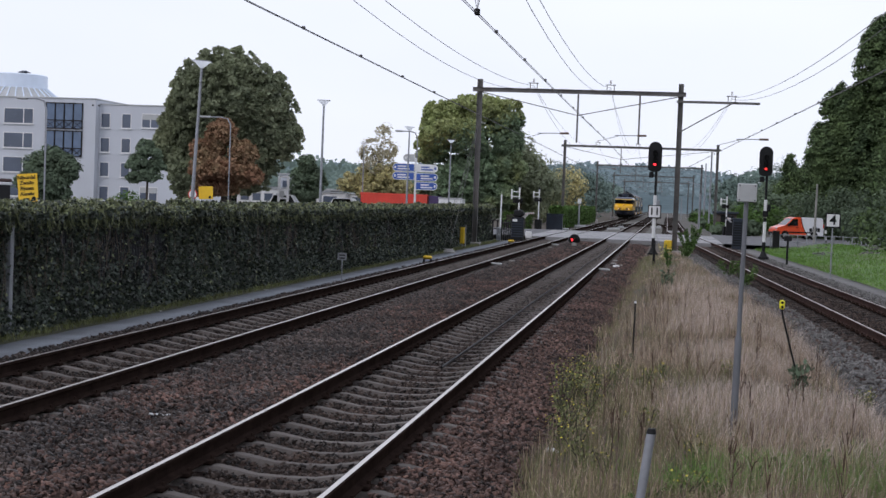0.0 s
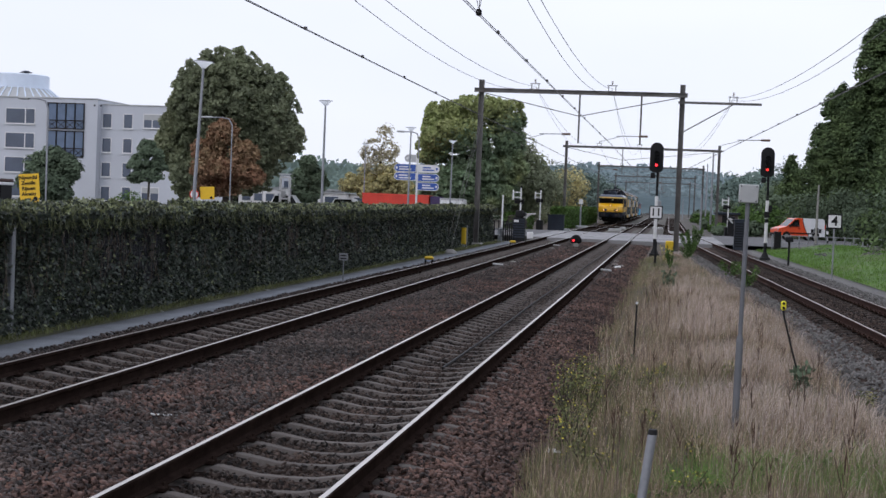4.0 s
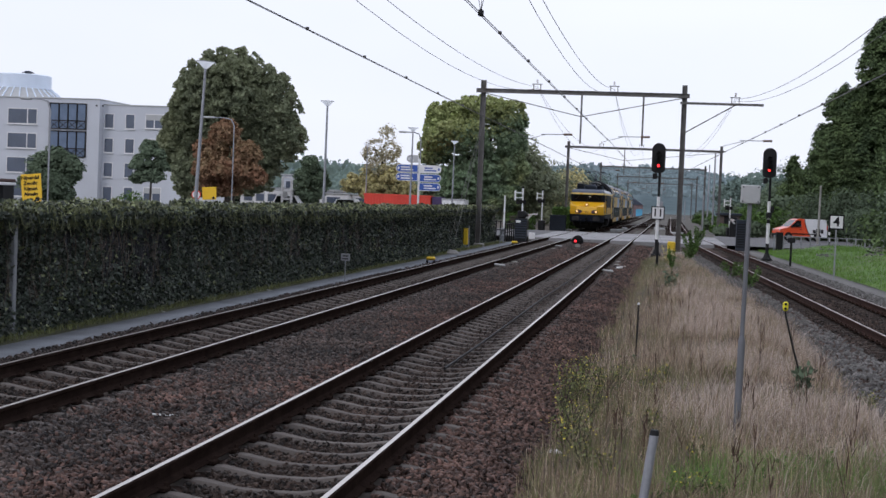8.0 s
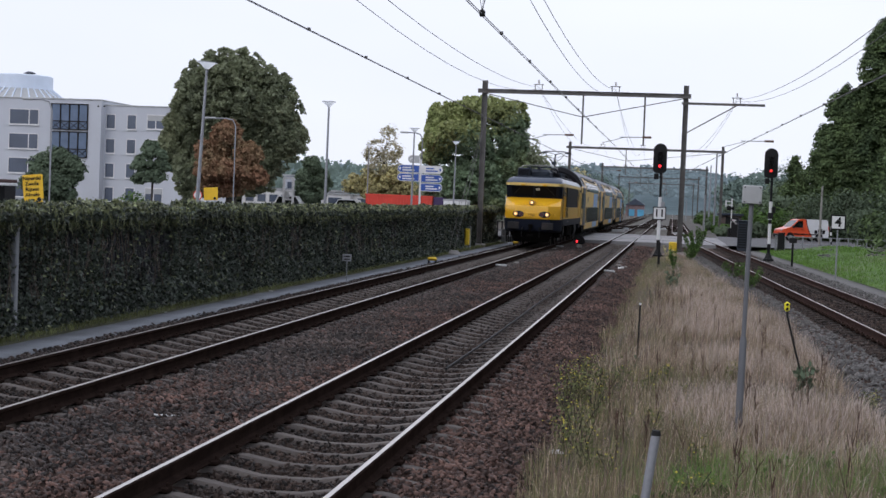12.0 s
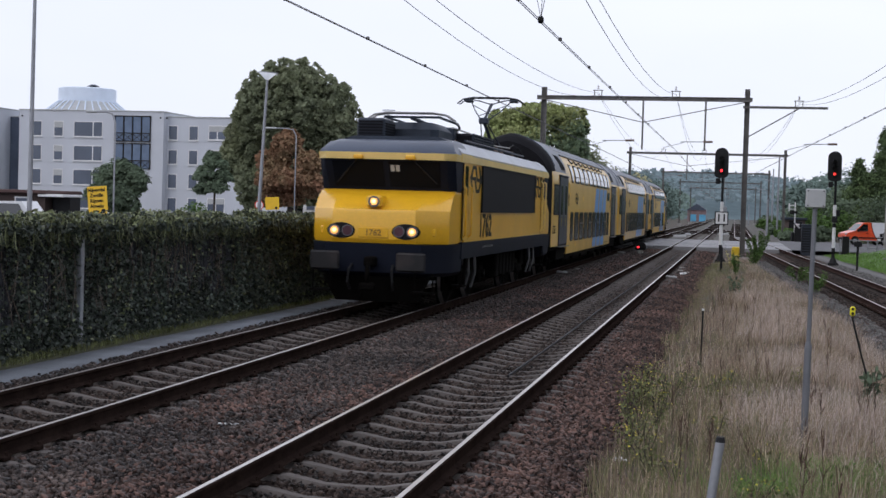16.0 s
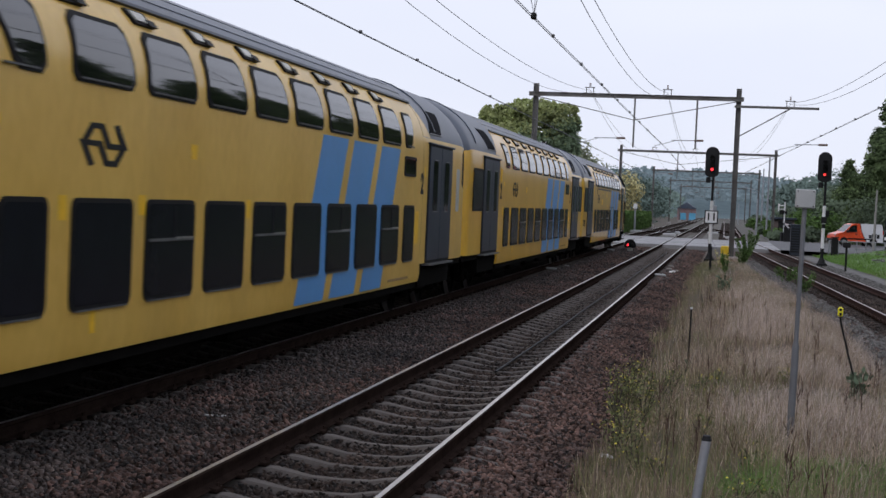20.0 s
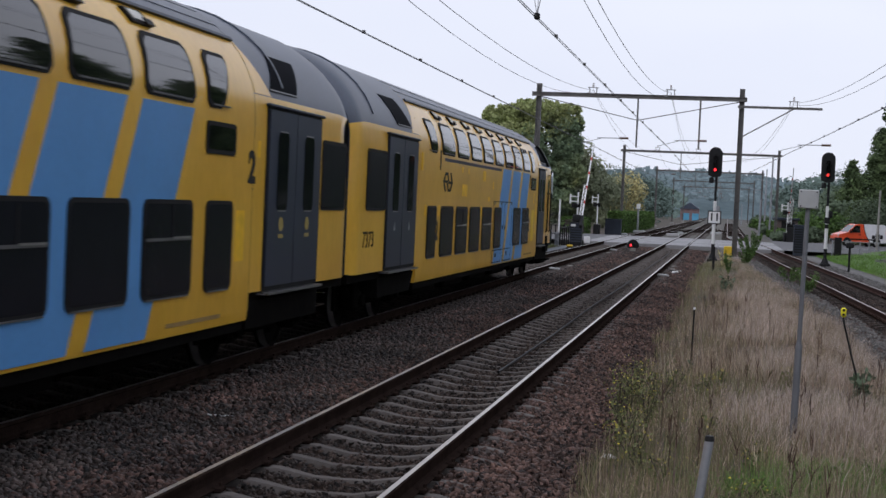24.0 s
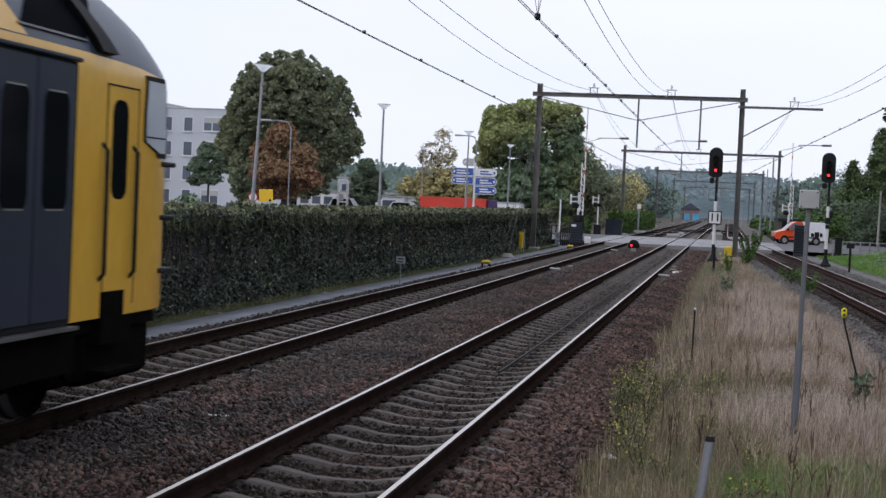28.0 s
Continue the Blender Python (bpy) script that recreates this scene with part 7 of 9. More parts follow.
def signal(x, y, board, label):
    t = thing("railway_signal", pose(x, y, -0.12), label, "railway signal", "railway signals")
    for k, (a, b) in enumerate(((0.0, 0.75), (0.75, 1.75), (1.75, 1.95), (1.95, 2.85), (2.85, 4.3))):
        part("pole_section", Mesh().cyl((0, 0, a), (0, 0, b), 0.085 if k < 4 else 0.06, seg=12), WHITE if k in (1, 3) else BLACK, t)
    part("pole_base", Mesh().cyl((0, 0, 0), (0, 0, 0.28), 0.22, 0.1, 10).box(-0.25, 0.25, -0.25, 0.25, -0.3, 0.03, c=0.03), BLACK, t)
    out = []
    w, z0, z1 = 0.33, 4.0, 5.48
    for k in range(13):
        a = math.pi * k / 12
        out.append((w * math.cos(a), z1 - w + w * math.sin(a)))
    for k in range(9):
        a = math.pi + math.pi * k / 8
        out.append((w * math.cos(a), z0 + w * 0.55 + w * 0.55 * math.sin(a)))
    head = part("signal_head", Mesh().loft([[(px - 0.08, -0.16, pz) for px, pz in out], [(px - 0.08, -0.10, pz) for px, pz in out]]), BLACK, t, "black rounded signal shield")
    part("lamp_case", Mesh().box(-0.30, 0.14, -0.10, 0.2, 4.2, 5.15, c=0.04), BLACK, head)
    part("bracket", Mesh().box(-0.34, -0.12, -0.1, 0.1, 3.72, 4.0, c=0.03).cyl((-0.2, 0, 3.85), (0.02, 0, 3.85), 0.03, seg=6), BLACK, head)
    for k, z in enumerate((4.95, 4.66, 4.37)):
        hood = Mesh()
        hood.cyl((-0.08, -0.16, z), (-0.08, -0.34, z), 0.115, 0.115, 14, caps=False)
        part("hood", hood, BLACK, head)
        part("lens", Mesh().cyl((-0.08, -0.165, z), (-0.08, -0.19, z), 0.068, seg=16), (REDLIGHT if board else TAILRED) if k == 2 else LENS, head, "lit red lens" if k == 2 else "")
    if board:
        plate_sign(t, board, 0.56, 0.56, 1.77, 0.52, y=-0.12)
    else:
        part("call_box", Mesh().box(-0.13, 0.13, -0.22, -0.08, 2.0, 2.3, c=0.02), BLACK, t)
    part("cable_box", Mesh().box(0.07, 0.24, -0.1, 0.06, 2.3, 2.62, c=0.02), GALV if board else BLACK, t)
    return t


signal(-0.63, 70.6, "11", "black signal showing red, with an 11 board on its banded pole")
signal(4.79, 72.0, "", "black signal showing red on a black and white banded pole")

s4 = thing("number_sign", pose(6.06, 54.1, -0.2), "white square board with a black 4 on a thin grey post", "sign")
part("post", Mesh().cyl((0, 0, -0.2), (0, 0, 2.3), 0.03, seg=8), GALV, s4)
plate_sign(s4, "4", 0.46, 0.46, 1.89, 0.48)

bp = thing("post_with_box", pose(0.747, 14.52, -0.22, 0, 0.7, 0), "grey steel post with a small flat grey box on top", "post")
part("lower_tube", Mesh().cyl((0, 0, -0.1), (0, 0, 1.09), 0.036, seg=14), POSTM, bp)
part("collar", Mesh().cyl((0, 0, 1.09), (0, 0, 1.15), 0.036, 0.024, 14), POSTM, bp)
part("upper_tube", Mesh().cyl((0, 0, 1.12), (0, 0, 2.5), 0.023, seg=14), POSTM, bp)
bx = part("box", Mesh().box(-0.095, 0.095, -0.06, 0.03, 2.48, 2.665, c=0.008), GREYP, bp, "flat light grey box")
for a, b in ((-0.075, 2.50), (0.075, 2.50), (-0.075, 2.645), (0.075, 2.645)):
    part("screw", Mesh().cyl((a, -0.06, b), (a, -0.066, b), 0.007, seg=8), BLACK, bx)

mk = thing("marker_post", pose(1.73, 18.07, -0.22), "dark bent marker post with a yellow numbered cap", "post")
part("rod", Mesh().tube([(0.02, 0, -0.1), (-0.03, 0, 0.3), (-0.16, 0, 0.75), (-0.26, 0, 1.12), (-0.27, 0, 1.2)], 0.012, 8), BLACK, mk)
cp = part("cap", Mesh().box(-0.303, -0.237, -0.03, 0.03, 1.18, 1.30, c=0.02), mat("cap_yellow", (0.80, 0.72, 0.02), 0.5, var=0.1, bump=0), mk, "bright yellow cap")
for k in range(2):
    part("bar", Mesh().cyl((-0.27, -0.031, 1.215 + 0.055 * k), (-0.27, -0.034, 1.215 + 0.055 * k), 0.017, seg=10), BLACK, cp)

sk = thing("stake", pose(-0.41, 20.7, -0.22), "thin dark upright stake in the dry grass", "stake")
part("rod", Mesh().cyl((0, 0, -0.1), (0.01, 0, 1.0), 0.014, 0.012, 8), BLACK, sk)
part("tip", Mesh().cyl((0.01, 0, 0.99), (0.01, 0, 1.02), 0.018, seg=8), WHITE, sk)

hr = thing("handrail_post", pose(-0.03, 5.0, -0.1), "galvanised tube post with a rounded end cap beside the platform end", "handrail")
part("tube", Mesh().cyl((-0.21, -0.02, -0.3), (0.008, 0.0, 1.49), 0.016, seg=16), GALV, hr)
part("cap", Mesh().cyl((0.008, 0, 1.485), (0.0085, 0, 1.503), 0.018, 0.014, 16), BLACK, hr)

ks = thing("kilometre_sign", pose(-8.78, 38.1, -0.2), "small grey kilometre board on a thin post", "sign")
part("post", Mesh().cyl((0, 0, -0.2), (0, 0, 0.62), 0.018, seg=6), GALV, ks)
kb = part("board", Mesh().box(-0.13, 0.13, -0.03, -0.015, 0.58, 0.78, c=0.008), GALV, ks)
for k in range(2):
    part("bar", Mesh().box(-0.08, 0.08, -0.034, -0.029, 0.62 + 0.08 * k, 0.65 + 0.08 * k), BLACK, kb)

dw = thing("dwarf_signal", pose(-5.05, 79.2, -0.2), "low black ground signal showing red between the tracks", "railway signal")
part("base", Mesh().box(-0.14, 0.14, -0.14, 0.14, -0.1, 0.22, c=0.03), CONC, dw)
dh = part("head", Mesh().loft([[(0.33 * math.cos(math.pi * k / 10), -0.12, 0.30 + 0.38 * math.sin(math.pi * k / 10)) for k in range(11)] + [(-0.26, -0.12, 0.2), (0.26, -0.12, 0.2)],
                               [(0.33 * math.cos(math.pi * k / 10), 0.12, 0.30 + 0.38 * math.sin(math.pi * k / 10)) for k in range(11)] + [(-0.26, 0.12, 0.2), (0.26, 0.12, 0.2)]]), BLACK, dw)
for x, m in ((-0.15, REDLIGHT), (0.15, LENS)):
    part("lens", Mesh().cyl((x * 0.8, -0.121, 0.36), (x * 0.8, -0.15, 0.36), 0.06, seg=12), m, dh)
    part("hood", Mesh().cyl((x * 0.8, -0.12, 0.36), (x * 0.8, -0.24, 0.36), 0.08, seg=12, caps=False), BLACK, dh)

# rods that brace the portal mast, with the anchor block and track-side gear beside it
gy = thing("mast_stay", pose(0, 0, 0), "pair of slanting steel stay rods anchored in concrete", "stay")
for d in (-0.12, 0.12):
    part("rod", Mesh().cyl((-9.85 + d * 0.3, 72.9, 6.1), (-9.42 + d, 61.2, 0.15), 0.010, seg=6), MASTM, gy)
part("anchor_block", Mesh().box(-9.6, -9.05, 60.7, 61.4, -0.4, 0.0, c=0.14), CONC, gy)
yb = thing("cable_box", pose(-9.75, 68.0, -0.2), "yellow plastic cable box on a short post", "cable box")
part("post", Mesh().cyl((0, 0, -0.1), (0, 0, 0.4), 0.05, seg=8), GALV, yb)
part("box", Mesh().box(-0.12, 0.12, -0.11, 0.11, 0.22, 0.98, c=0.05), YELLOWP, yb)
part("lid", Mesh().box(-0.13, 0.13, -0.12, 0.12, 0.97, 1.03, c=0.02), YELLOWP, yb)
part("mast_strap", Mesh().box(0.12, 0.17, -0.05, 0.05, -0.1, 1.15, c=0.01), GALV, yb)
yb2 = thing("cable_box", pose(0.1, 72.3, -0.1), "yellow plastic cable box half hidden by weeds", "cable box")
part("box", Mesh().box(-0.2, 0.2, -0.15, 0.15, -0.1, 0.62, c=0.05), YELLOWP, yb2)
for x, y, lab in ((-8.7, 51.8, "yellow track magnet housing beside the rail"), (-8.45, 78.0, "yellow track magnet housing on short legs")):
    t = thing("track_magnet", pose(x, y, -0.2), lab, "track equipment", "track magnets")
    part("housing", Mesh().box(-0.17, 0.17, -0.12, 0.12, 0.11, 0.24, c=0.05), YELLOWP, t)
    for s in (-1, 1):
        part("leg", Mesh().box(s * 0.13 - 0.03, s * 0.13 + 0.03, -0.04, 0.04, -0.1, 0.12), BLACK, t)
for x, y in ((XT + 1.05, 56.0), (XM + 1.05, 58.0), (XM + 1.0, 61.0), (XT + 1.0, 75.0), (XM + 1.35, 56.5)):
    t = thing("rail_bond", pose(x, y, -0.2), "small pale cable box at the foot of the rail", "track equipment", "rail bonds")
    part("box", Mesh().box(-0.11, 0.11, -0.07, 0.07, -0.05, 0.03, c=0.02), CONC, t)
    part("cable", Mesh().tube([(-0.16, 0, 0.02), (-0.3, 0.02, 0.03), (-0.42, 0.05, -0.05)], 0.015, 6), BLACK, t)
cb = thing("track_cable", pose(0, 0, 0), "dark cable lying between the rails of the middle track", "cable")
part("cable", Mesh().tube([(-3.02 + 0.02 * math.sin(k * 0.9), 19.5 + 3.0 * k, -0.178) for k in range(21)], 0.02, 6), BLACK, cb)
ck = thing("small_post", pose(-0.47, 58.5, -0.2), "short dark post among the weeds", "post")
part("post", Mesh().box(-0.05, 0.05, -0.05, 0.05, -0.1, 1.0, c=0.01), BLACK, ck)
for i, (x, y, s, lab) in enumerate(((-5.32, 11.7, 0.045, "crumpled white paper cup on the ballast"), (-1.0, 13.6, 0.06, "crumpled white plastic bag beside the grass"), (0.42, 16.16, 0.03, "small white wrapper in the grass"), (1.14, 17.5, 0.04, "small white wrapper in the grass"),
                                     (-1.86, 54.9, 0.12, "pale stone block beside the rail"), (-9.55, 26.0, 0.05, "white litter at the foot of the fence"), (-9.5, 33.2, 0.06, "white litter at the foot of the fence"))):
    t = thing("litter", pose(x, y, -0.2 if y < 30 or x < -5 else -0.17), lab, "litter", "pieces of litter")
    r = np.random.default_rng(200 + i)
    sh, fc = pebble_set(200 + i, 1)
    t2 = Mesh().add([tuple(q) for q in sh[0] * s * np.array([1.2, 0.9, 0.6])], [tuple(q) for q in fc])
    part("scrap", t2, WHITE, t, smooth=0)
for x, y in ((-6.06, 51.2), (-2.12, 50.6), (-6.02, 78.0)):
    t = thing("rail_fitting", pose(x, y, -0.15, 0, 4, 8), "pale concrete fitting lying against the rail", "rail fitting", "fittings beside the rails")
    part("block", Mesh().box(-0.2, 0.2, -0.07, 0.07, 0, 0.07, c=0.02), GREYP, t)
    part("bolt", Mesh().cyl((0.08, 0, 0.06), (0.08, 0, 0.1), 0.02, seg=6), STEEL, t)
cs = thing("plastic_strip", pose(-5.16, 14.16, -0.19), "curved pale plastic strip lying on the ballast", "litter")
mb = Mesh()
line = [(-0.18, 0.02, 0.008), (-0.13, -0.06, 0.02), (-0.04, -0.10, 0.026), (0.07, -0.10, 0.024), (0.15, -0.07, 0.016), (0.2, -0.05, 0.006)]
mb.loft([[(x, y - w, 0.005), (x, y + w, 0.005), (x, y + w, 0.012), (x, y, 0.02), (x, y - w, 0.012)] for x, y, w in line])
part("strip", mb, GREYP, cs)


# ---- the level crossing ----
def crossing_mast(x, y, h, turn, label):
    """A crossing light mast: pole, cross of two white boards, lamp housings."""
    t = thing("crossing_signal", pose(x, y, -0.1, 0, 0, turn), label, "crossing signal", "crossing signals")
    part("pole", Mesh().cyl((0, 0, -0.1), (0, 0, h), 0.055, seg=10), WHITE, t)
    part("pole_top", Mesh().cyl((0, 0, h), (0, 0, h + 0.14), 0.085, 0.05, 10), BLACK, t, "black bell on top")
    part("pole_base", Mesh().box(-0.24, 0.24, -0.24, 0.24, -0.2, 0.85, c=0.05), BLACK, t)
    for z in (h - 0.3, h - 0.62):
        part("bracket", Mesh().box(-0.5, 0.0, -0.04, 0.04, z - 0.035, z + 0.035, c=0.02), WHITE, t, "white bracket arm")
    part("back_board", Mesh().box(-0.56, -0.45, -0.03, 0.03, h - 0.80, h - 0.15, c=0.03), WHITE, t, "edge of the white warning board")
    lm = part("lamp_board", Mesh().box(-0.42, 0.22, -0.05, 0.05, h - 1.05, h - 0.72, c=0.04), BLACK, t)
    for xx in (-0.25, 0.05):
        part("lens", Mesh().cyl((xx, -0.05, h - 0.88), (xx, -0.08, h - 0.88), 0.09, seg=12), LENS, lm)
    return t


crossing_mast(-9.55, 92, 3.2, 15, "white crossing light mast with side brackets")
crossing_mast(-10.6, 118, 3.35, -20, "white crossing light mast with side brackets on the far side")
crossing_mast(4.95, 122.8, 3.4, 10, "white crossing light mast beside the side track")


BARRED = mat("barrier_red", (0.55, 0.04, 0.03), 0.45, var=0.1, bump=0)


def barrier(x, y, label, turn=0):
    """A lifting barrier: pedestal, head and a striped boom that turns on the head."""
    t = thing("crossing_barrier", pose(x, y, -0.05, 0, 0, turn), label, "barrier", "crossing barriers")
    p = part("pedestal", Mesh().box(-0.36, 0.36, -0.34, 0.34, -0.2, 1.28, c=0.04), BLACK, t, "dark slatted pedestal")
    for k in range(8):
        part("slat", Mesh().box(-0.365, 0.365, -0.352, -0.336, 0.06 + 0.15 * k, 0.15 + 0.15 * k), NSGREY, p)
    part("head", Mesh().box(-0.25, 0.25, -0.22, 0.22, 1.28, 1.72, c=0.06), BLACK, t)
    part("notice", Mesh().box(-0.30, -0.02, -0.37, -0.352, 1.0, 1.14), WHITE, t, "small white notice")
    boom = new("boom")
    boom.parent, boom["label"] = t, "red and white boom with a hanging lattice skirt"
    boom.matrix_basis = pose(0.3, 0, 1.5)
    at = 0.2
    for k in range(9):
        end = at + (1.1 if k % 2 == 0 else 0.28)
        part("boom_stripe", Mesh().box(-0.035, 0.035, at, end, -0.05, 0.05), WHITE if k % 2 == 0 else BARRED, boom)
        at = end
    part("counterweight", Mesh().box(-0.10, 0.10, -0.75, 0.2, -0.12, 0.12, c=0.04), BLACK, boom)
    mb = Mesh()
    for k in range(6):
        mb.cyl((0.0, 0.4 + 0.5 * k, -0.05), (-0.22, 0.65 + 0.5 * k, -0.3), 0.025, seg=5)
        mb.cyl((-0.22, 0.65 + 0.5 * k, -0.3), (0.0, 0.9 + 0.5 * k, -0.05), 0.025, seg=5)
    mb.cyl((-0.22, 0.4, -0.3), (-0.22, 3.4, -0.3), 0.03, seg=5)
    part("skirt", mb, WHITE, boom)
    return t, boom


BAR_L, BOOM_L = barrier(-8.95, 86.0, "closed striped crossing barrier on a dark pedestal beside the fence")
BAR_R, BOOM_R = barrier(5.3, 122.0, "striped crossing barrier on the far side of the road", 180)

rc = thing("relay_cabinet", pose(4.2, 87.0, -0.1), "dark grey ribbed relay cabinet beside the side track", "cabinet")
part("body", Mesh().box(-0.28, 0.28, -0.3, 0.3, -0.1, 1.68, c=0.03), NSGREY, rc)
part("roof", Mesh().box(-0.33, 0.33, -0.35, 0.35, 1.68, 1.76, c=0.02), NSGREY, rc)
for k in range(10):
    part("slat", Mesh().box(-0.27, 0.27, -0.315, -0.30, 0.1 + 0.15 * k, 0.18 + 0.15 * k), BLACK, rc)
rc2 = thing("relay_cabinet", pose(-9.7, 124.0, -0.2), "dark relay cabinet past the crossing", "cabinet")
part("body", Mesh().box(-0.7, 0.7, -0.4, 0.4, -0.1, 1.35, c=0.03), NSGREY, rc2)
part("roof", Mesh().box(-0.75, 0.75, -0.45, 0.45, 1.35, 1.42, c=0.02), NSGREY, rc2)
rc3 = thing("relay_cabinet", pose(6.6, 88.5, -0.1), "low dark cabinet beside the footpath", "cabinet")
part("body", Mesh().box(-0.2, 0.2, -0.2, 0.2, -0.1, 1.05, c=0.03), BLACK, rc3)
part("roof", Mesh().box(-0.23, 0.23, -0.23, 0.23, 1.05, 1.1, c=0.02), BLACK, rc3)
mp = thing("meter_post", pose(5.45, 66.0, -0.2), "short black post with a small box on top", "post")
part("post", Mesh().cyl((0, 0, -0.1), (0, 0, 1.1), 0.05, seg=8), BLACK, mp)
part("box", Mesh().box(-0.17, 0.17, -0.12, 0.12, 1.05, 1.28, c=0.03), BLACK, mp)


def railing(x0, y0, x1, y1, h, n, material, label):
    t = thing("railing", pose(0, 0, -0.2), label, "railing", "railings by the crossing")
    for k in range(n + 1):
        x, y = x0 + (x1 - x0) * k / n, y0 + (y1 - y0) * k / n
        part("post", Mesh().box(x - 0.04, x + 0.04, y - 0.04, y + 0.04, -0.1, h, c=0.01), material, t)
    for z in (h * 0.5, h - 0.05):
        part("rail", Mesh().cyl((x0, y0, z), (x1, y1, z), 0.025, seg=6), material, t)


railing(-9.75, 84.5, -9.9, 90.5, 1.1, 4, BLACK, "dark railing posts between the fence and the road")
railing(-12.5, 90.6, -10.2, 90.8, 1.15, 8, BLACK, "row of dark bicycle rail posts beside the road")
railing(-9.55, 80.5, -9.55, 82.0, 0.85, 2, GALV, "grey bent pipe railing at the end of the fence")
railing(6.4, 90.2, 14.0, 89.8, 1.0, 14, GALV, "grey mesh fence posts between the lawn and the road")
km = thing("kerb_marker", pose(-8.75, 90.9, -0.15), "small white square marker at the edge of the crossing", "marker")
part("plate", Mesh().box(-0.2, 0.2, -0.06, 0.06, 0, 0.42, c=0.03), WHITE, km)
wp = thing("white_post", pose(-9.9, 85.0, -0.2), "slim white marker post near the crossing", "post")
part("post", Mesh().cyl((0, 0, -0.1), (0, 0, 2.75), 0.05, seg=8), WHITE, wp)
sp2 = thing("striped_post", pose(9.9, 92.0, -0.1), "short black and white striped road post", "post")
for k in range(8):
    part("band", Mesh().cyl((0, 0, 0.2 * k), (0, 0, 0.2 * (k + 1)), 0.07, seg=8), WHITE if k % 2 else BLACK, sp2)
up = thing("utility_pole", pose(9.25, 92.5, -0.2), "grey concrete lamp pole beside the road", "pole")
part("pole", Mesh().cyl((0, 0, -0.1), (0.05, 0, 4.2), 0.09, 0.06, 10), CONC, up)
lowb = thing("signal_hut", pose(5.9, 150.0, -0.4), "low dark hut with a flat roof past the crossing", "hut")
part("wall", Mesh().box(-1.1, 1.1, -2, 2, 0, 2.1), BRICK, lowb)
part("roof", Mesh().box(-1.3, 1.3, -2.3, 2.3, 2.1, 2.35, c=0.04), NSGREY, lowb)
part("door", Mesh().box(-0.5, 0.5, -2.04, -1.98, 0.0, 2.0), BLACK, lowb)

# red greyed for distance: haze painted into the brick colour
HAZEBRICK = mat("haze_tinted_brick", (0.22, 0.15, 0.15), 0.9, var=0.2, scale=1, fine=12, bump=0.2)
bh = thing("brick_house", pose(-10.3, 400.0, -0.4), "small red brick railway house with blue painted doors", "house")
part("wall", Mesh().box(-2.5, 2.5, -3, 3, 0, 3.3), HAZEBRICK, bh)
part("roof", Mesh().loft([[(-2.8, y, 3.2), (0, y, 5.0), (2.8, y, 3.2)] for y in (-3.3, 3.3)]), ROOFGREY, bh)
for x in (-1.0, 1.6):
    part("door", Mesh().box(x - 0.9, x + 0.9, -3.06, -2.98, 0.1, 2.0), mat("painted_blue_door", (0.10, 0.36, 0.55), 0.5, var=0.2, scale=0.8) if x < 0 else bpy.data.materials["painted_blue_door"], bh, "door painted bright blue")

# further masts, signals and boards past the crossing
for i, (x, y, h) in enumerate(((4.3, 150, 8.4), (3.6, 165, 4.2), (6.0, 185, 8.2), (-9.2, 150, 3.0), (5.2, 232, 8.0), (-3.0, 430, 8.0), (2.8, 300, 4.5), (6.8, 275, 8.0), (9.0, 250, 7.0), (4.9, 196, 8.6))):
    t = thing("line_mast", pose(x, y, -0.3), "slim grey mast beside the far tracks", "mast", "far masts")
    part("pole", Mesh().cyl((0, 0, -0.1), (0, 0, h), 0.11, 0.08, 8), GALV, t)
    if i in (3,):
        part("board", Mesh().box(-0.2, 0.2, -0.14, -0.11, h - 0.5, h, c=0.01), WHITE, t)
    if i in (2, 4, 7):
        part("bracket", Mesh().cyl((0, 0, h - 1.8), (-2.8, 0, h - 1.2), 0.04, seg=6), GALV, t)
for i, (x, y) in enumerate(((0.6, 135.0), (-5.1, 138.0), (-5.1, 152.0), (-1.2, 162.0), (-8.9, 148.0), (-9.2, 126.0))):
    t = thing("point_machine", pose(x, y, -0.25), "low pale switch machine beside the far rails", "track equipment", "switch machines")
    part("case", Mesh().box(-0.6, 0.6, -0.35, 0.35, -0.05, 0.22, c=0.05), GREYP, t)


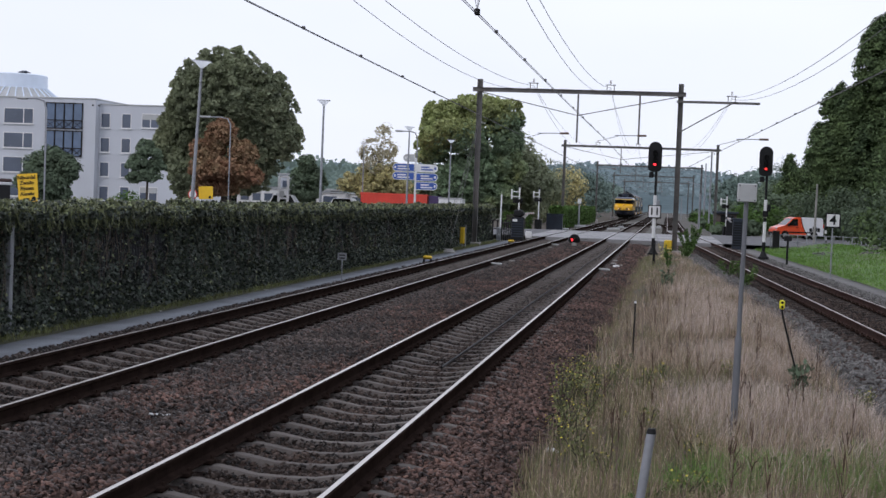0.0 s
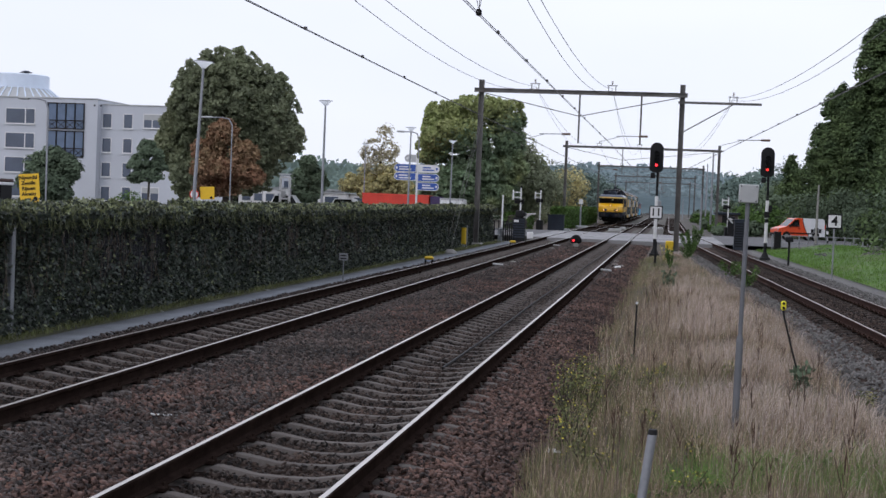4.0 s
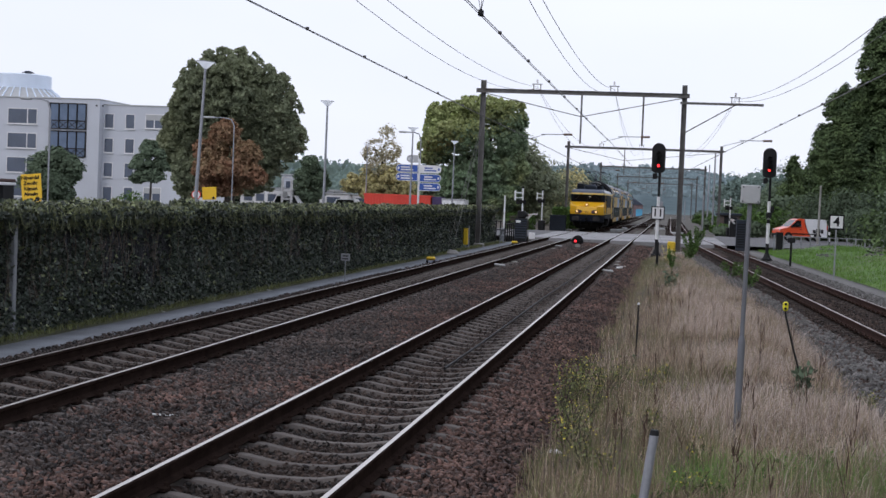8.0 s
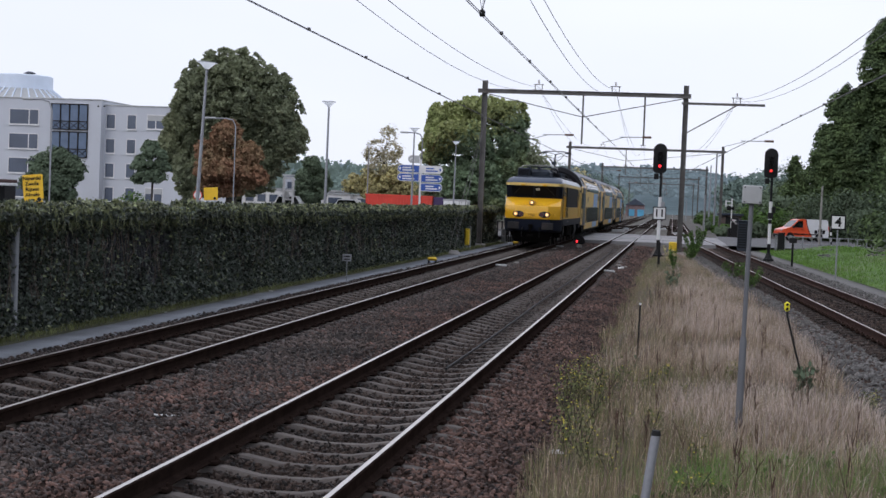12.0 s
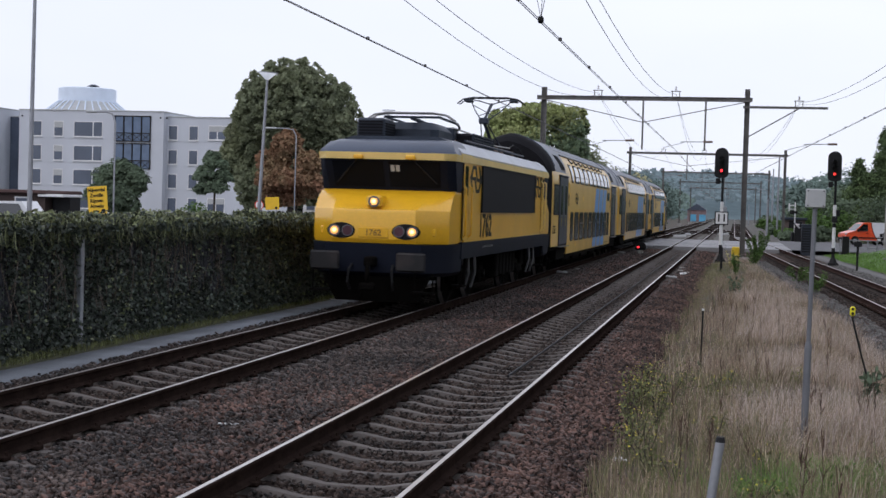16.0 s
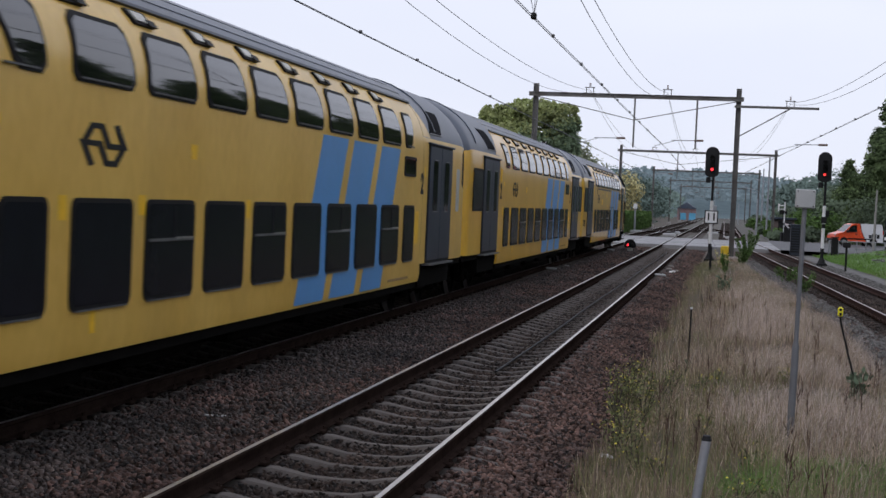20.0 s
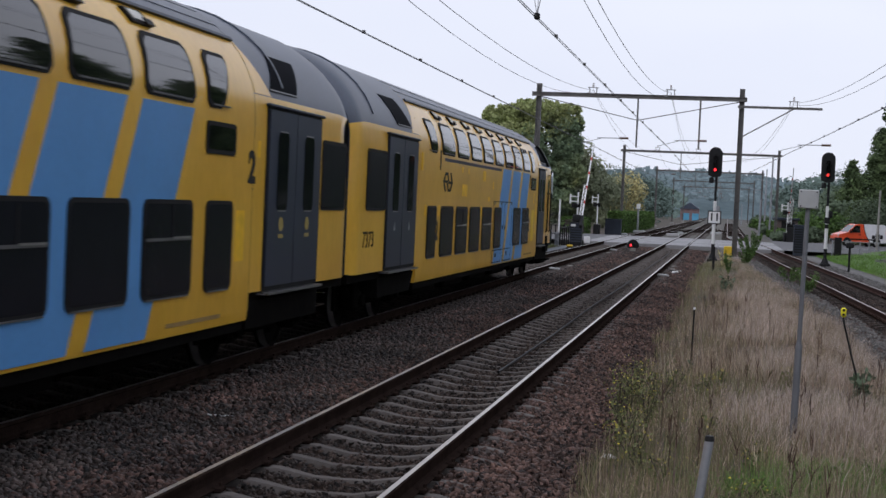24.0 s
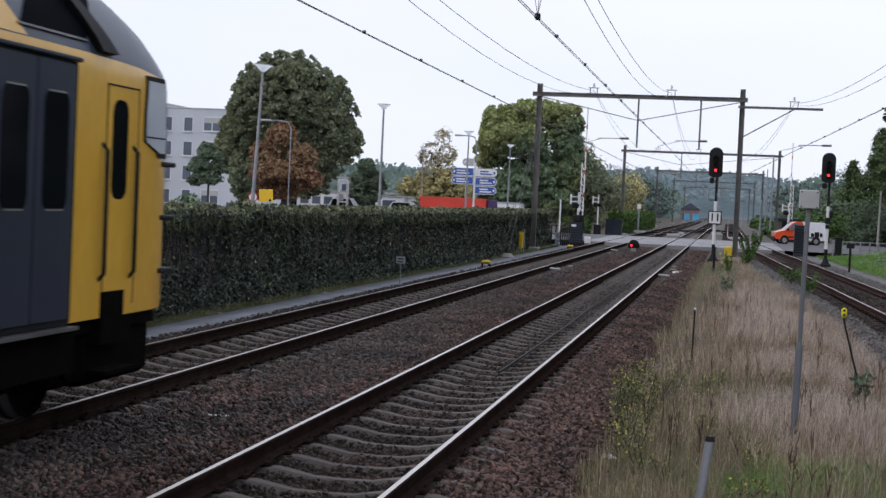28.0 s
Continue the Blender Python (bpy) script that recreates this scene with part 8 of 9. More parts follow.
# ---- the van ----
def van():
    t = thing("van", pose(10.15, 118.0, -0.03), "orange-red and white delivery van waiting at the crossing", "van")
    # local x runs along the van, nose at -2.45; drawn for travel towards -x
    side = [(-2.42, 0.42), (-2.45, 0.75), (-2.36, 1.0), (-1.55, 1.2), (-0.75, 1.86), (-0.4, 1.95), (2.2, 1.95), (2.38, 1.85), (2.45, 1.0), (2.42, 0.4)]

    def slab(pts, w0, w1, name, m, lab=""):
        wide = [0.93 if z < 1.15 else 0.93 - 0.16 * (z - 1.15) / 0.8 for x, z in pts]
        return part(name, Mesh().loft([[(x, -w, z) for (x, z), w in zip(pts, wide)], [(x, w, z) for (x, z), w in zip(pts, wide)]]), m, t, lab, smooth=30)
    front = [(-2.42, 0.42), (-2.45, 0.75), (-2.36, 1.0), (-1.55, 1.2), (-0.75, 1.86), (-0.4, 1.95), (0.1, 1.95), (0.1, 0.4)]
    slab(front, 0, 0, "cab_body", VANRED, "orange-red cab")
    rear = [(0.102, 0.4), (0.102, 1.95), (2.2, 1.95), (2.38, 1.85), (2.45, 1.0), (2.42, 0.4)]
    slab(rear, 0, 0, "cargo_body", VANWHITE, "white cargo part")
    for s in (-1, 1):
        y = 0.93 * s
        arc = [(0.10, 0.42)] + [(0.10 + 0.62 * (1 - k / 8) ** 2.2, 0.42 + 1.5 * k / 8) for k in range(9)]
        part("livery_patch", Mesh().loft([[(px, y * 1.002 - 0.16 * s * max(0, pz - 1.15) / 0.8, pz) for px, pz in arc], [(px, y * 1.002 + 0.004 * s - 0.16 * s * max(0, pz - 1.15) / 0.8, pz) for px, pz in arc]]), VANRED, t, "curved orange-red edge of the livery")
        edge = [(px + d, pz) for d, pts in ((0.0, arc[1:]), (0.07, arc[:0:-1])) for px, pz in pts]
        part("livery_line", Mesh().loft([[(px, y * 1.002 - 0.16 * s * max(0, pz - 1.15) / 0.8, pz) for px, pz in edge], [(px, y * 1.002 + 0.007 * s - 0.16 * s * max(0, pz - 1.15) / 0.8, pz) for px, pz in edge]]), BLACK, t, "black curved line of the livery")
        q = [(-1.32, 1.22), (-0.72, 1.78), (-0.25, 1.82), (-0.25, 1.22)]
        part("side_window", Mesh().loft([[(px, y - s * 0.16 * (pz - 1.15) / 0.8, pz) for px, pz in q], [(px, y + 0.012 * s - s * 0.16 * (pz - 1.15) / 0.8, pz) for px, pz in q]]), GLASS, t)
        part("door_handle", Mesh().box(-0.42, -0.22, min(y, y + 0.03 * s), max(y, y + 0.03 * s), 1.0, 1.06), BLACK, t)
        part("mirror", Mesh().box(-1.35, -1.2, min(y, y + 0.22 * s), max(y, y + 0.22 * s), 1.15, 1.38, c=0.03), BLACK, t)
        part("headlight", Mesh().box(-2.42, -2.1, min(0.55 * s, 0.92 * s), max(0.55 * s, 0.92 * s), 0.82, 1.0, c=0.04), STEEL, t)
        part("tail_light", Mesh().box(2.38, 2.46, min(0.75 * s, 0.92 * s), max(0.75 * s, 0.92 * s), 0.9, 1.4), REDBOX, t)
        part("side_moulding", Mesh().box(-1.2, 1.4, min(y, y + 0.02 * s), max(y, y + 0.02 * s), 0.58, 0.68), BLACK, t)
        for k, (a, b, c) in enumerate(((0.95, 1.25, 0.55), (1.3, 1.72, 0.75), (1.78, 2.05, 0.62))):
            part("livery_shape", Mesh().box(a, b, min(y, y + 0.004 * s), max(y, y + 0.004 * s), 0.72, 0.72 + c * 0.55), BLACK, t, "black livery shape")
    q = [(-1.5, 1.22), (-0.76, 1.83)]
    part("windscreen", Mesh().loft([[(px - 0.012, w, pz + 0.012) for (px, pz), w in zip(q + q[::-1], (-0.86, -0.74, 0.74, 0.86))], [(px + 0.02, w, pz - 0.02) for (px, pz), w in zip(q + q[::-1], (-0.86, -0.74, 0.74, 0.86))]]), GLASS, t)
    part("bumper", Mesh().box(-2.52, -2.3, -0.9, 0.9, 0.3, 0.62, c=0.06), BLACK, t)
    part("rear_bumper", Mesh().box(2.36, 2.52, -0.9, 0.9, 0.3, 0.55, c=0.05), BLACK, t)
    wheels = []
    for x in (-1.55, 1.45):
        for s in (-1, 1):
            w = part("wheel", Mesh().cyl((0, -0.1, 0), (0, 0.1, 0), 0.303, seg=18), BLACK, t)
            w.location = (x, 0.84 * s, 0.33)
            part("rim", Mesh().cyl((0, -0.105, 0), (0, 0.105, 0), 0.19, seg=10).box(-0.15, 0.15, -0.108, 0.108, -0.03, 0.03), STEEL, w)
            part("wheel_arch", Mesh().cyl((x, 0.86 * s, 0.36), (x, 0.936 * s, 0.36), 0.41, seg=16), BLACK, t)
            wheels.append(w)
    # a small van: 4.05 m long and 1.8 m high
    short = Matrix.Diagonal((0.81, 0.94, 0.92, 1.0))
    for ob in t.children:
        if ob in wheels:
            ob.location = short @ ob.location
        else:
            ob.data.transform(short)
    return t, wheels


VAN, VAN_WHEELS = van()


# ---- the car park and street behind the fence ----
LAMPBOWL = mat("lamp_bowl", (0.85, 0.87, 0.88), 0.4, var=0.03, bump=0, trans=0.7)


def dish_lamp(x, y, h, label, lean=0.0, r=0.31):
    t = thing("street_lamp", pose(x, y, -0.35, 0, lean, 0), label, "street lamp", "street lamps")
    part("pole", Mesh().cyl((0, 0, -0.1), (0, 0, h), 0.075, 0.042, 12), GALV, t)
    part("door", Mesh().box(-0.05, 0.05, -0.1, -0.07, 0.6, 1.1), GALV, t)
    part("cone", Mesh().cyl((0, 0, h), (0, 0, h + 0.23), 0.06, r * 0.92, 18, caps=False), LAMPBOWL, t, "translucent white lamp cone")
    part("rim", Mesh().cyl((0, 0, h + 0.22), (0, 0, h + 0.25), r, r, 18, caps=False), GALV, t, "thin grey rim")


dish_lamp(-15.95, 46.0, 6.6, "leaning grey street lamp with a dish head beside the fence", 2.4, 0.33)
for y in (64.0, 86.0, 103.0):
    dish_lamp(-15.9, y, 6.6, "grey street lamp with a dish head behind the fence", 0.2)
dish_lamp(-25.0, 115.0, 6.6, "grey street lamp with a dish head behind the fence")
dish_lamp(-18.0, 34.0, 8.5, "tall grey street lamp beside the fence", 0.4)


def arm_lamp(x, y, h, reach, label):
    t = thing("arm_lamp", pose(x, y, -0.35), label, "street lamp", "arm lamps")
    part("pole", Mesh().tube([(0, 0, -0.1), (0, 0, h - 0.5), (reach * 0.15, 0, h - 0.1), (reach * 0.5, 0, h), (reach, 0, h)], 0.042, 8), GALV, t)
    part("lantern", Mesh().box(min(reach, reach * 1.55), max(reach, reach * 1.55), -0.12, 0.12, h - 0.06, h + 0.07, c=0.04), GREYP, t)


arm_lamp(-27.6, 60.0, 6.3, -0.9, "slim white lamp post with a curved arm")
arm_lamp(-29.2, 92.0, 7.4, -1.4, "slim white lamp post with a curved arm by the trees")
arm_lamp(-17.0, 95.2, 7.0, -1.0, "slim white lamp post with a curved arm beside the direction signs")

def pill(x0, x1, y0, y1, z0, z1):
    """A plate with one half-round end, away from the pole."""
    r = (z1 - z0) / 2
    sgn = -1 if x0 < 0 else 1
    tip, root = (x0 + r, x1) if sgn < 0 else (x1 - r, x0)
    out = [(tip + sgn * r * math.cos(a), (z0 + z1) / 2 + r * math.sin(a)) for a in [math.pi * (k / 10 - 0.5) for k in range(11)]]
    out += [(root, z1), (root, z0)]
    return Mesh().prism(out, y0, y1)


ds = thing("direction_sign", pose(-17.0, 95.0, -0.35), "pole with blue and white street direction boards", "sign")
part("pole", Mesh().cyl((0, 0, -0.1), (0, 0, 5.2), 0.07, seg=10), WHITE, ds)
for a, b, z, m in ((-1.55, -0.1, 4.30, SIGNBLUE), (-1.55, -0.1, 3.72, SIGNBLUE), (0.08, 1.5, 4.28, WHITE), (0.08, 1.5, 3.68, SIGNBLUE), (0.08, 1.5, 3.08, SIGNBLUE), (-0.85, -0.1, 4.95, GREYP)):
    bd = part("board", pill(a - 0.04, b + 0.04, -0.12, -0.09, z - 0.03, z + 0.51), WHITE, ds)
    part("face", pill(a, b, -0.128, -0.118, z + 0.01, z + 0.47), m, bd, "street sign face")
    for k in range(2):
        part("bar", Mesh().box(a + 0.3, b - 0.3 - 0.25 * k, -0.133, -0.126, z + 0.10 + 0.17 * k, z + 0.19 + 0.17 * k), WHITE if m != WHITE else SIGNBLUE, bd)
    part("arrow", Mesh().box(*((a + 0.08, a + 0.2) if a < 0 else (b - 0.2, b - 0.08)), -0.133, -0.126, z + 0.16, z + 0.32), WHITE if m != WHITE else SIGNBLUE, bd)


def yellow_board(x, y, z, w, h, words, lean, label):
    t = thing("detour_sign", pose(x, y, -0.35), label, "sign", "yellow signs")
    b = part("board", Mesh().box(-w / 2, w / 2, -0.05, -0.03, -h / 2, h / 2, c=0.008), mat("sign_yellow", (0.78, 0.48, 0.02), 0.4, var=0.08, bump=0) if "sign_yellow" not in bpy.data.materials else bpy.data.materials["sign_yellow"], t, "yellow board with rows of dark bars")
    b.matrix_basis = pose(0, 0, z + 0.35, 0, lean, 0)
    for k, word in enumerate(words):
        write("lettering", word, 0.155, pose(-0.02, -0.056, h * (0.37 - 0.185 * k), 90, 0, 0), BLACK, b, bold=0.003)
    if words:
        part("bar", Mesh().box(-w * 0.25, w * 0.06, -0.058, -0.048, -h * 0.40, -h * 0.34), BLACK, b)
    part("arrow", Mesh().cyl((w * 0.28, -0.05, -h * 0.36), (w * 0.28, -0.058, -h * 0.36), 0.07, seg=10), BLACK, b)
    for s in (-1, 1):
        part("post", Mesh().cyl((s * w * 0.3, 0, -0.1), (s * w * 0.3, 0, z + 0.35 + h * 0.3), 0.03, seg=8), GALV, t)


yellow_board(-18.9, 40.0, 2.0, 0.64, 0.88, ("Nijverdal", "Zwolle", "Rijssen", "Almelo"), -5, "tilted yellow detour sign with four town names behind the fence")
yellow_board(-23.4, 70.0, 2.0, 0.75, 0.65, (), -3, "yellow road works sign behind the fence")
rs = thing("round_sign", pose(-24.1, 70.0, -0.35), "small round road sign on a thin post", "sign")
part("post", Mesh().cyl((0, 0, -0.1), (0, 0, 2.5), 0.03, seg=8), GALV, rs)
part("disc", Mesh().cyl((0, -0.04, 2.25), (0, -0.06, 2.25), 0.2, seg=16), WHITE, rs)
part("rim", Mesh().cyl((0, -0.035, 2.25), (0, -0.05, 2.25), 0.25, seg=16), REDBOX, rs)

# containers
ct = thing("container", pose(-22.1, 115.0, -0.35), "red corrugated shipping container behind the fence", "container")
mb = Mesh()
mb.box(-2.75, 2.75, -1.2, 1.2, 0.05, 2.75)
part("body", mb, REDBOX, ct)
for k in range(22):
    part("rib", Mesh().box(-2.65 + 0.245 * k, -2.53 + 0.245 * k, -1.235, -1.2, 0.2, 2.62), REDBOX, ct)
for z in (0.0, 2.62):
    part("frame_rail", Mesh().box(-2.8, 2.8, -1.26, -1.2, z, z + 0.16), REDBOX, ct)
ct2 = thing("container", pose(-18.85, 115.3, -0.35), "short dark purple container beside the red one", "container")
part("body", Mesh().box(-0.42, 0.42, -1.2, 1.2, 0.05, 2.7), PURPLEBOX, ct2)
ct3 = thing("site_cabin", pose(-17.4, 114.5, -0.35), "white site cabin at the end of the containers", "cabin")
part("body", Mesh().box(-0.95, 0.95, -1.0, 1.0, 0.05, 2.55, c=0.03), WHITE, ct3)
part("panel_joint", Mesh().box(0.35, 0.40, -1.02, -0.98, 0.1, 2.5), GREYP, ct3)
part("frame", Mesh().box(-0.98, 0.98, -1.02, -0.98, 2.45, 2.6), GREYP, ct3)


def parked_car(x, y, turn, m, label, h=1.45, ln=4.2):
    t = thing("parked_car", pose(x, y, -0.33, 0, 0, turn), label, "car", "parked cars")
    prof = [(-ln / 2, 0.35), (-ln / 2, 0.7), (-ln * 0.28, 0.88), (-ln * 0.13, h - 0.03), (ln * 0.22, h), (ln * 0.42, 0.95), (ln / 2, 0.85), (ln / 2, 0.35)]
    wd = lambda z: 0.86 if z < 0.95 else 0.68
    part("body", Mesh().loft([[(px, -wd(pz), pz) for px, pz in prof], [(px, wd(pz), pz) for px, pz in prof]]), m, t, smooth=30)
    for s in (-1, 1):
        q = [(-ln * 0.22, 0.93), (-ln * 0.12, h - 0.1), (ln * 0.2, h - 0.08), (ln * 0.36, 0.95)]
        part("side_window", Mesh().loft([[(px, s * (0.87 - 0.19 * (pz - 0.9) / (h - 0.9)), pz) for px, pz in q], [(px, s * (0.885 - 0.19 * (pz - 0.9) / (h - 0.9)), pz) for px, pz in q]]), GLASS, t)
        for xx in (-ln * 0.31, ln * 0.3):
            part("wheel", Mesh().cyl((xx, s * 0.66, 0.31), (xx, s * 0.88, 0.31), 0.31, seg=14), BLACK, t)
    return t


parked_car(-22.5, 40.5, 8, VANWHITE, "white parked car seen over the fence", 2.25, 4.6)
parked_car(-28.5, 72.0, 15, VANWHITE, "silver parked car behind the shrubs", 1.6)
parked_car(-35.5, 128.0, 5, VANWHITE, "white parked van beside the trees", 2.3, 5.0)
parked_car(-41.0, 132.0, 12, VANWHITE, "white parked van beside the trees", 2.4, 5.2)
parked_car(-46.5, 134.0, -8, GREYP, "grey parked car beside the trees", 1.7)
parked_car(-29.5, 127.0, -4, VANWHITE, "white parked van behind the lamp", 2.2, 4.8)

sh = thing("bicycle_shed", pose(-29.5, 56.0, -0.35), "low dark shed with a pale flat roof edge", "shed")
part("wall", Mesh().box(-3.4, 0.6, 0, 3, 0, 2.5), mat("dark_brown_boards", (0.045, 0.028, 0.024), 0.8, var=0.3, scale=2, bump=0.3), sh)
part("roof_edge", Mesh().box(-3.6, 0.75, -0.25, 3.2, 2.5, 2.66, c=0.03), mat("roof_edge_brown", (0.075, 0.04, 0.036), 0.7), sh)
part("canopy_edge", Mesh().box(0.35, 1.55, -0.2, 1.6, 2.38, 2.50, c=0.02), WHITE, sh, "pale flat canopy edge")
part("canopy_wall", Mesh().box(0.7, 1.5, 0.5, 1.5, 0, 2.38), BLACK, sh)
wn1 = part("window", Mesh().box(-0.75, -0.05, -0.03, 0.03, 1.85, 2.3), WINGLASS, sh)
part("frame", Mesh().box(-0.81, 0.01, -0.02, 0.02, 1.79, 2.36), WHITE, wn1)


# ---- the apartment building ----
def apartment():
    t = thing("apartment_building", pose(0, 165.0, -0.4), "white four-storey apartment building with a round roof lantern", "building")
    wings = (("main_wall", -88.9, -69.5, 0.0, 14.0, 13.0), ("side_wall", -69.5, -52.0, 1.2, 13.0, 12.45), ("left_wall", -118.0, -91.2, -1.5, 14.0, 13.1), ("recess_wall", -91.2, -88.9, 2.0, 12.0, 12.2))
    for name, x0, x1, y0, dep, h in wings:
        part(name, Mesh().box(x0, x1, y0, y0 + dep, 0, h), RENDERW if name != "recess_wall" else WINGLASS, t)
        part("parapet", Mesh().box(x0 - 0.08, x1 + 0.08, y0 - 0.08, y0 + dep + 0.08, h, h + 0.16, c=0.03), GREYP, t)

    def window(x, z, w, h, y0, split=0.0):
        fr = part("window", Mesh().box(x - w / 2 - 0.10, x + w / 2 + 0.10, y0 - 0.04, y0 + 0.05, z - h / 2 - 0.10, z + h / 2 + 0.10), WHITE, t)
        if split:
            c = x - w / 2 + w * split
            part("pane", Mesh().box(x - w / 2, c - 0.07, y0 - 0.055, y0 - 0.03, z - h / 2, z + h / 2), WINGLASS, fr)
            part("pane", Mesh().box(c + 0.07, x + w / 2, y0 - 0.055, y0 - 0.03, z - h / 2, z + h / 2), WINGLASS, fr)
        else:
            part("pane", Mesh().box(x - w / 2, x + w / 2, y0 - 0.055, y0 - 0.03, z - h / 2, z + h / 2), WINGLASS, fr)
        part("sill", Mesh().box(x - w / 2 - 0.15, x + w / 2 + 0.15, y0 - 0.16, y0 - 0.03, z - h / 2 - 0.18, z - h / 2 - 0.10), WHITE, fr)
        if int(x * 7 + z * 3) % 3 == 0:
            part("blind", Mesh().box(x - w / 2 + 0.02, x + w / 2 - 0.02, y0 - 0.06, y0 - 0.054, z + h * 0.08, z + h / 2), GREYP, fr)
    for z in (10.75, 7.75, 4.75, 1.8):
        for x in (-86.4, -83.5):
            window(x, z, 1.1, 1.75, 0.0)
        window(-79.5, z, 3.7, 1.75, 0.0, 0.68)
        for x in (-68.7, -66.0):
            window(x, z - 0.2, 1.05, 1.65, 1.2)
        window(-62.9, z - 0.1, 2.1, 1.6, 1.2, 0.5)
        window(-57.5, z - 0.1, 1.05, 1.6, 1.2)
        window(-93.5, z, 2.6, 1.8, -1.5, 0.5)
        window(-98.0, z, 1.1, 1.8, -1.5)
    # glazed loggias with dark frames and cross-braced balustrades
    for z in (9.3, 5.9):
        lg = part("loggia", Mesh().box(-75.9, -71.2, -0.05, 0.06, z, z + 3.2), LOGGIAGLASS, t, "glazed loggia with a dark frame")
        for k in range(5):
            x = -75.9 + 4.7 * k / 4
            part("mullion", Mesh().box(x - 0.07, x + 0.07, -0.14, -0.05, z, z + 3.2), BLACK, lg)
        for zz in (z, z + 1.0, z + 3.1):
            part("transom", Mesh().box(-75.97, -71.13, -0.15, -0.05, zz, zz + 0.12), BLACK, lg)
        for k in range(4):
            x = -75.9 + 4.7 * k / 4
            part("brace", Mesh().cyl((x, -0.13, z + 0.1), (x + 1.17, -0.13, z + 1.0), 0.035, seg=5), BLACK, lg)
            part("brace", Mesh().cyl((x, -0.13, z + 1.0), (x + 1.17, -0.13, z + 0.1), 0.035, seg=5), BLACK, lg)
    for x in (-88.5, -69.9, -69.1):
        part("vent", Mesh().cyl((x, -0.05, 12.3), (x, 0.02, 12.3), 0.12, seg=8), BLACK, t)
    # round lantern: glazed cone with ribs and a drum on top
    cx, cy = -82.6, 6.0
    ring = lambda r, z, n=32: [(cx + r * math.cos(2 * math.pi * k / n), cy + r * math.sin(2 * math.pi * k / n), z) for k in range(n)]
    part("lantern_skirt", Mesh().loft([ring(5.4, 13.1), ring(3.6, 14.5)]), GREYP, t, "glazed conical skirt")
    for k in range(32):
        a = 2 * math.pi * k / 32
        part("rib", Mesh().cyl((cx + 5.45 * math.cos(a), cy + 5.45 * math.sin(a), 13.12), (cx + 3.65 * math.cos(a), cy + 3.65 * math.sin(a), 14.55), 0.09, seg=5), DOME, t)
    part("lantern_drum", Mesh().loft([ring(3.65, 14.4), ring(3.65, 16.15), ring(3.5, 16.25)]), DOME, t, "pale blue round drum")
    part("vent_cap", Mesh().cyl((cx + 0.8, cy, 16.25), (cx + 0.8, cy, 16.55), 0.4, seg=12).cyl((cx + 0.8, cy, 16.55), (cx + 0.8, cy, 16.8), 0.85, 0.3, 12), NSGREY, t)


apartment()
wb = thing("white_house", pose(-52.0, 190.0, -0.4), "narrow white house between the trees", "house")
part("wall", Mesh().box(-1.1, 1.1, 0, 6, 0, 5.0), RENDERW, wb)
part("roof", Mesh().box(-1.3, 1.3, -0.2, 6.2, 5.0, 5.2), GREYP, wb)
for z in (1.8, 3.6):
    part("window", Mesh().box(-0.6, 0.6, -0.04, 0.04, z - 0.4, z + 0.6), WINGLASS, wb)
lw2 = thing("low_shop", pose(-48.0, 178.0, -0.4), "low white building with dark openings behind the trees", "building")
part("wall", Mesh().box(-9, 5, 0, 8, 0, 3.0), RENDERW, lw2)
part("roof", Mesh().box(-9.3, 5.3, -0.3, 8.3, 3.0, 3.25), GREYP, lw2)
for k in range(5):
    part("window", Mesh().box(-8 + 2.6 * k, -6.3 + 2.6 * k, -0.04, 0.04, 0.8, 2.3), WINGLASS, lw2)


gh = thing("display_stand", pose(-34.5, 125.0, -0.35), "tall white steel display stand with boards beside the car park", "stand")
for x in (-0.42, 0.42):
    part("post", Mesh().box(x - 0.1, x + 0.1, -0.1, 0.1, -0.1, 4.0, c=0.02), WHITE, gh)
for z in (1.9, 2.7, 3.85):
    part("crossbar", Mesh().box(-0.5, 0.5, -0.08, 0.08, z, z + 0.16, c=0.02), WHITE, gh)
part("board", Mesh().box(-0.32, 0.1, -0.14, -0.1, 2.1, 2.65), GREYP, gh)
sb = thing("site_cabin", pose(-37.2, 129.0, -0.35), "low white cabins with dark window openings", "cabin")
part("wall", Mesh().box(-2.9, 2.0, 0, 2.4, 0, 2.75, c=0.03), WHITE, sb)
part("roof", Mesh().box(-3.0, 2.1, -0.1, 2.5, 2.75, 2.87, c=0.02), GREYP, sb)
for k in range(4):
    wd = part("window", Mesh().box(-2.5 + 1.15 * k, -1.75 + 1.15 * k, -0.03, 0.03, 1.7, 2.35), WINGLASS, sb)
    part("frame", Mesh().box(-2.56 + 1.15 * k, -1.69 + 1.15 * k, -0.02, 0.02, 1.64, 2.41), GREYP, wd)
for x, y, w in ((-33.2, 138.0, 1.5), (-30.6, 139.0, 1.2)):
    sb = thing("site_cabin", pose(x, y, -0.35), "small white cabin between the parked cars", "cabin")
    part("wall", Mesh().box(-w, w, 0, 2.4, 0, 2.6, c=0.03), WHITE, sb)
    part("roof", Mesh().box(-w - 0.1, w + 0.1, -0.1, 2.5, 2.6, 2.72, c=0.02), GREYP, sb)
    part("window", Mesh().box(-w * 0.5, w * 0.4, -0.03, 0.03, 1.6, 2.3), WINGLASS, sb)
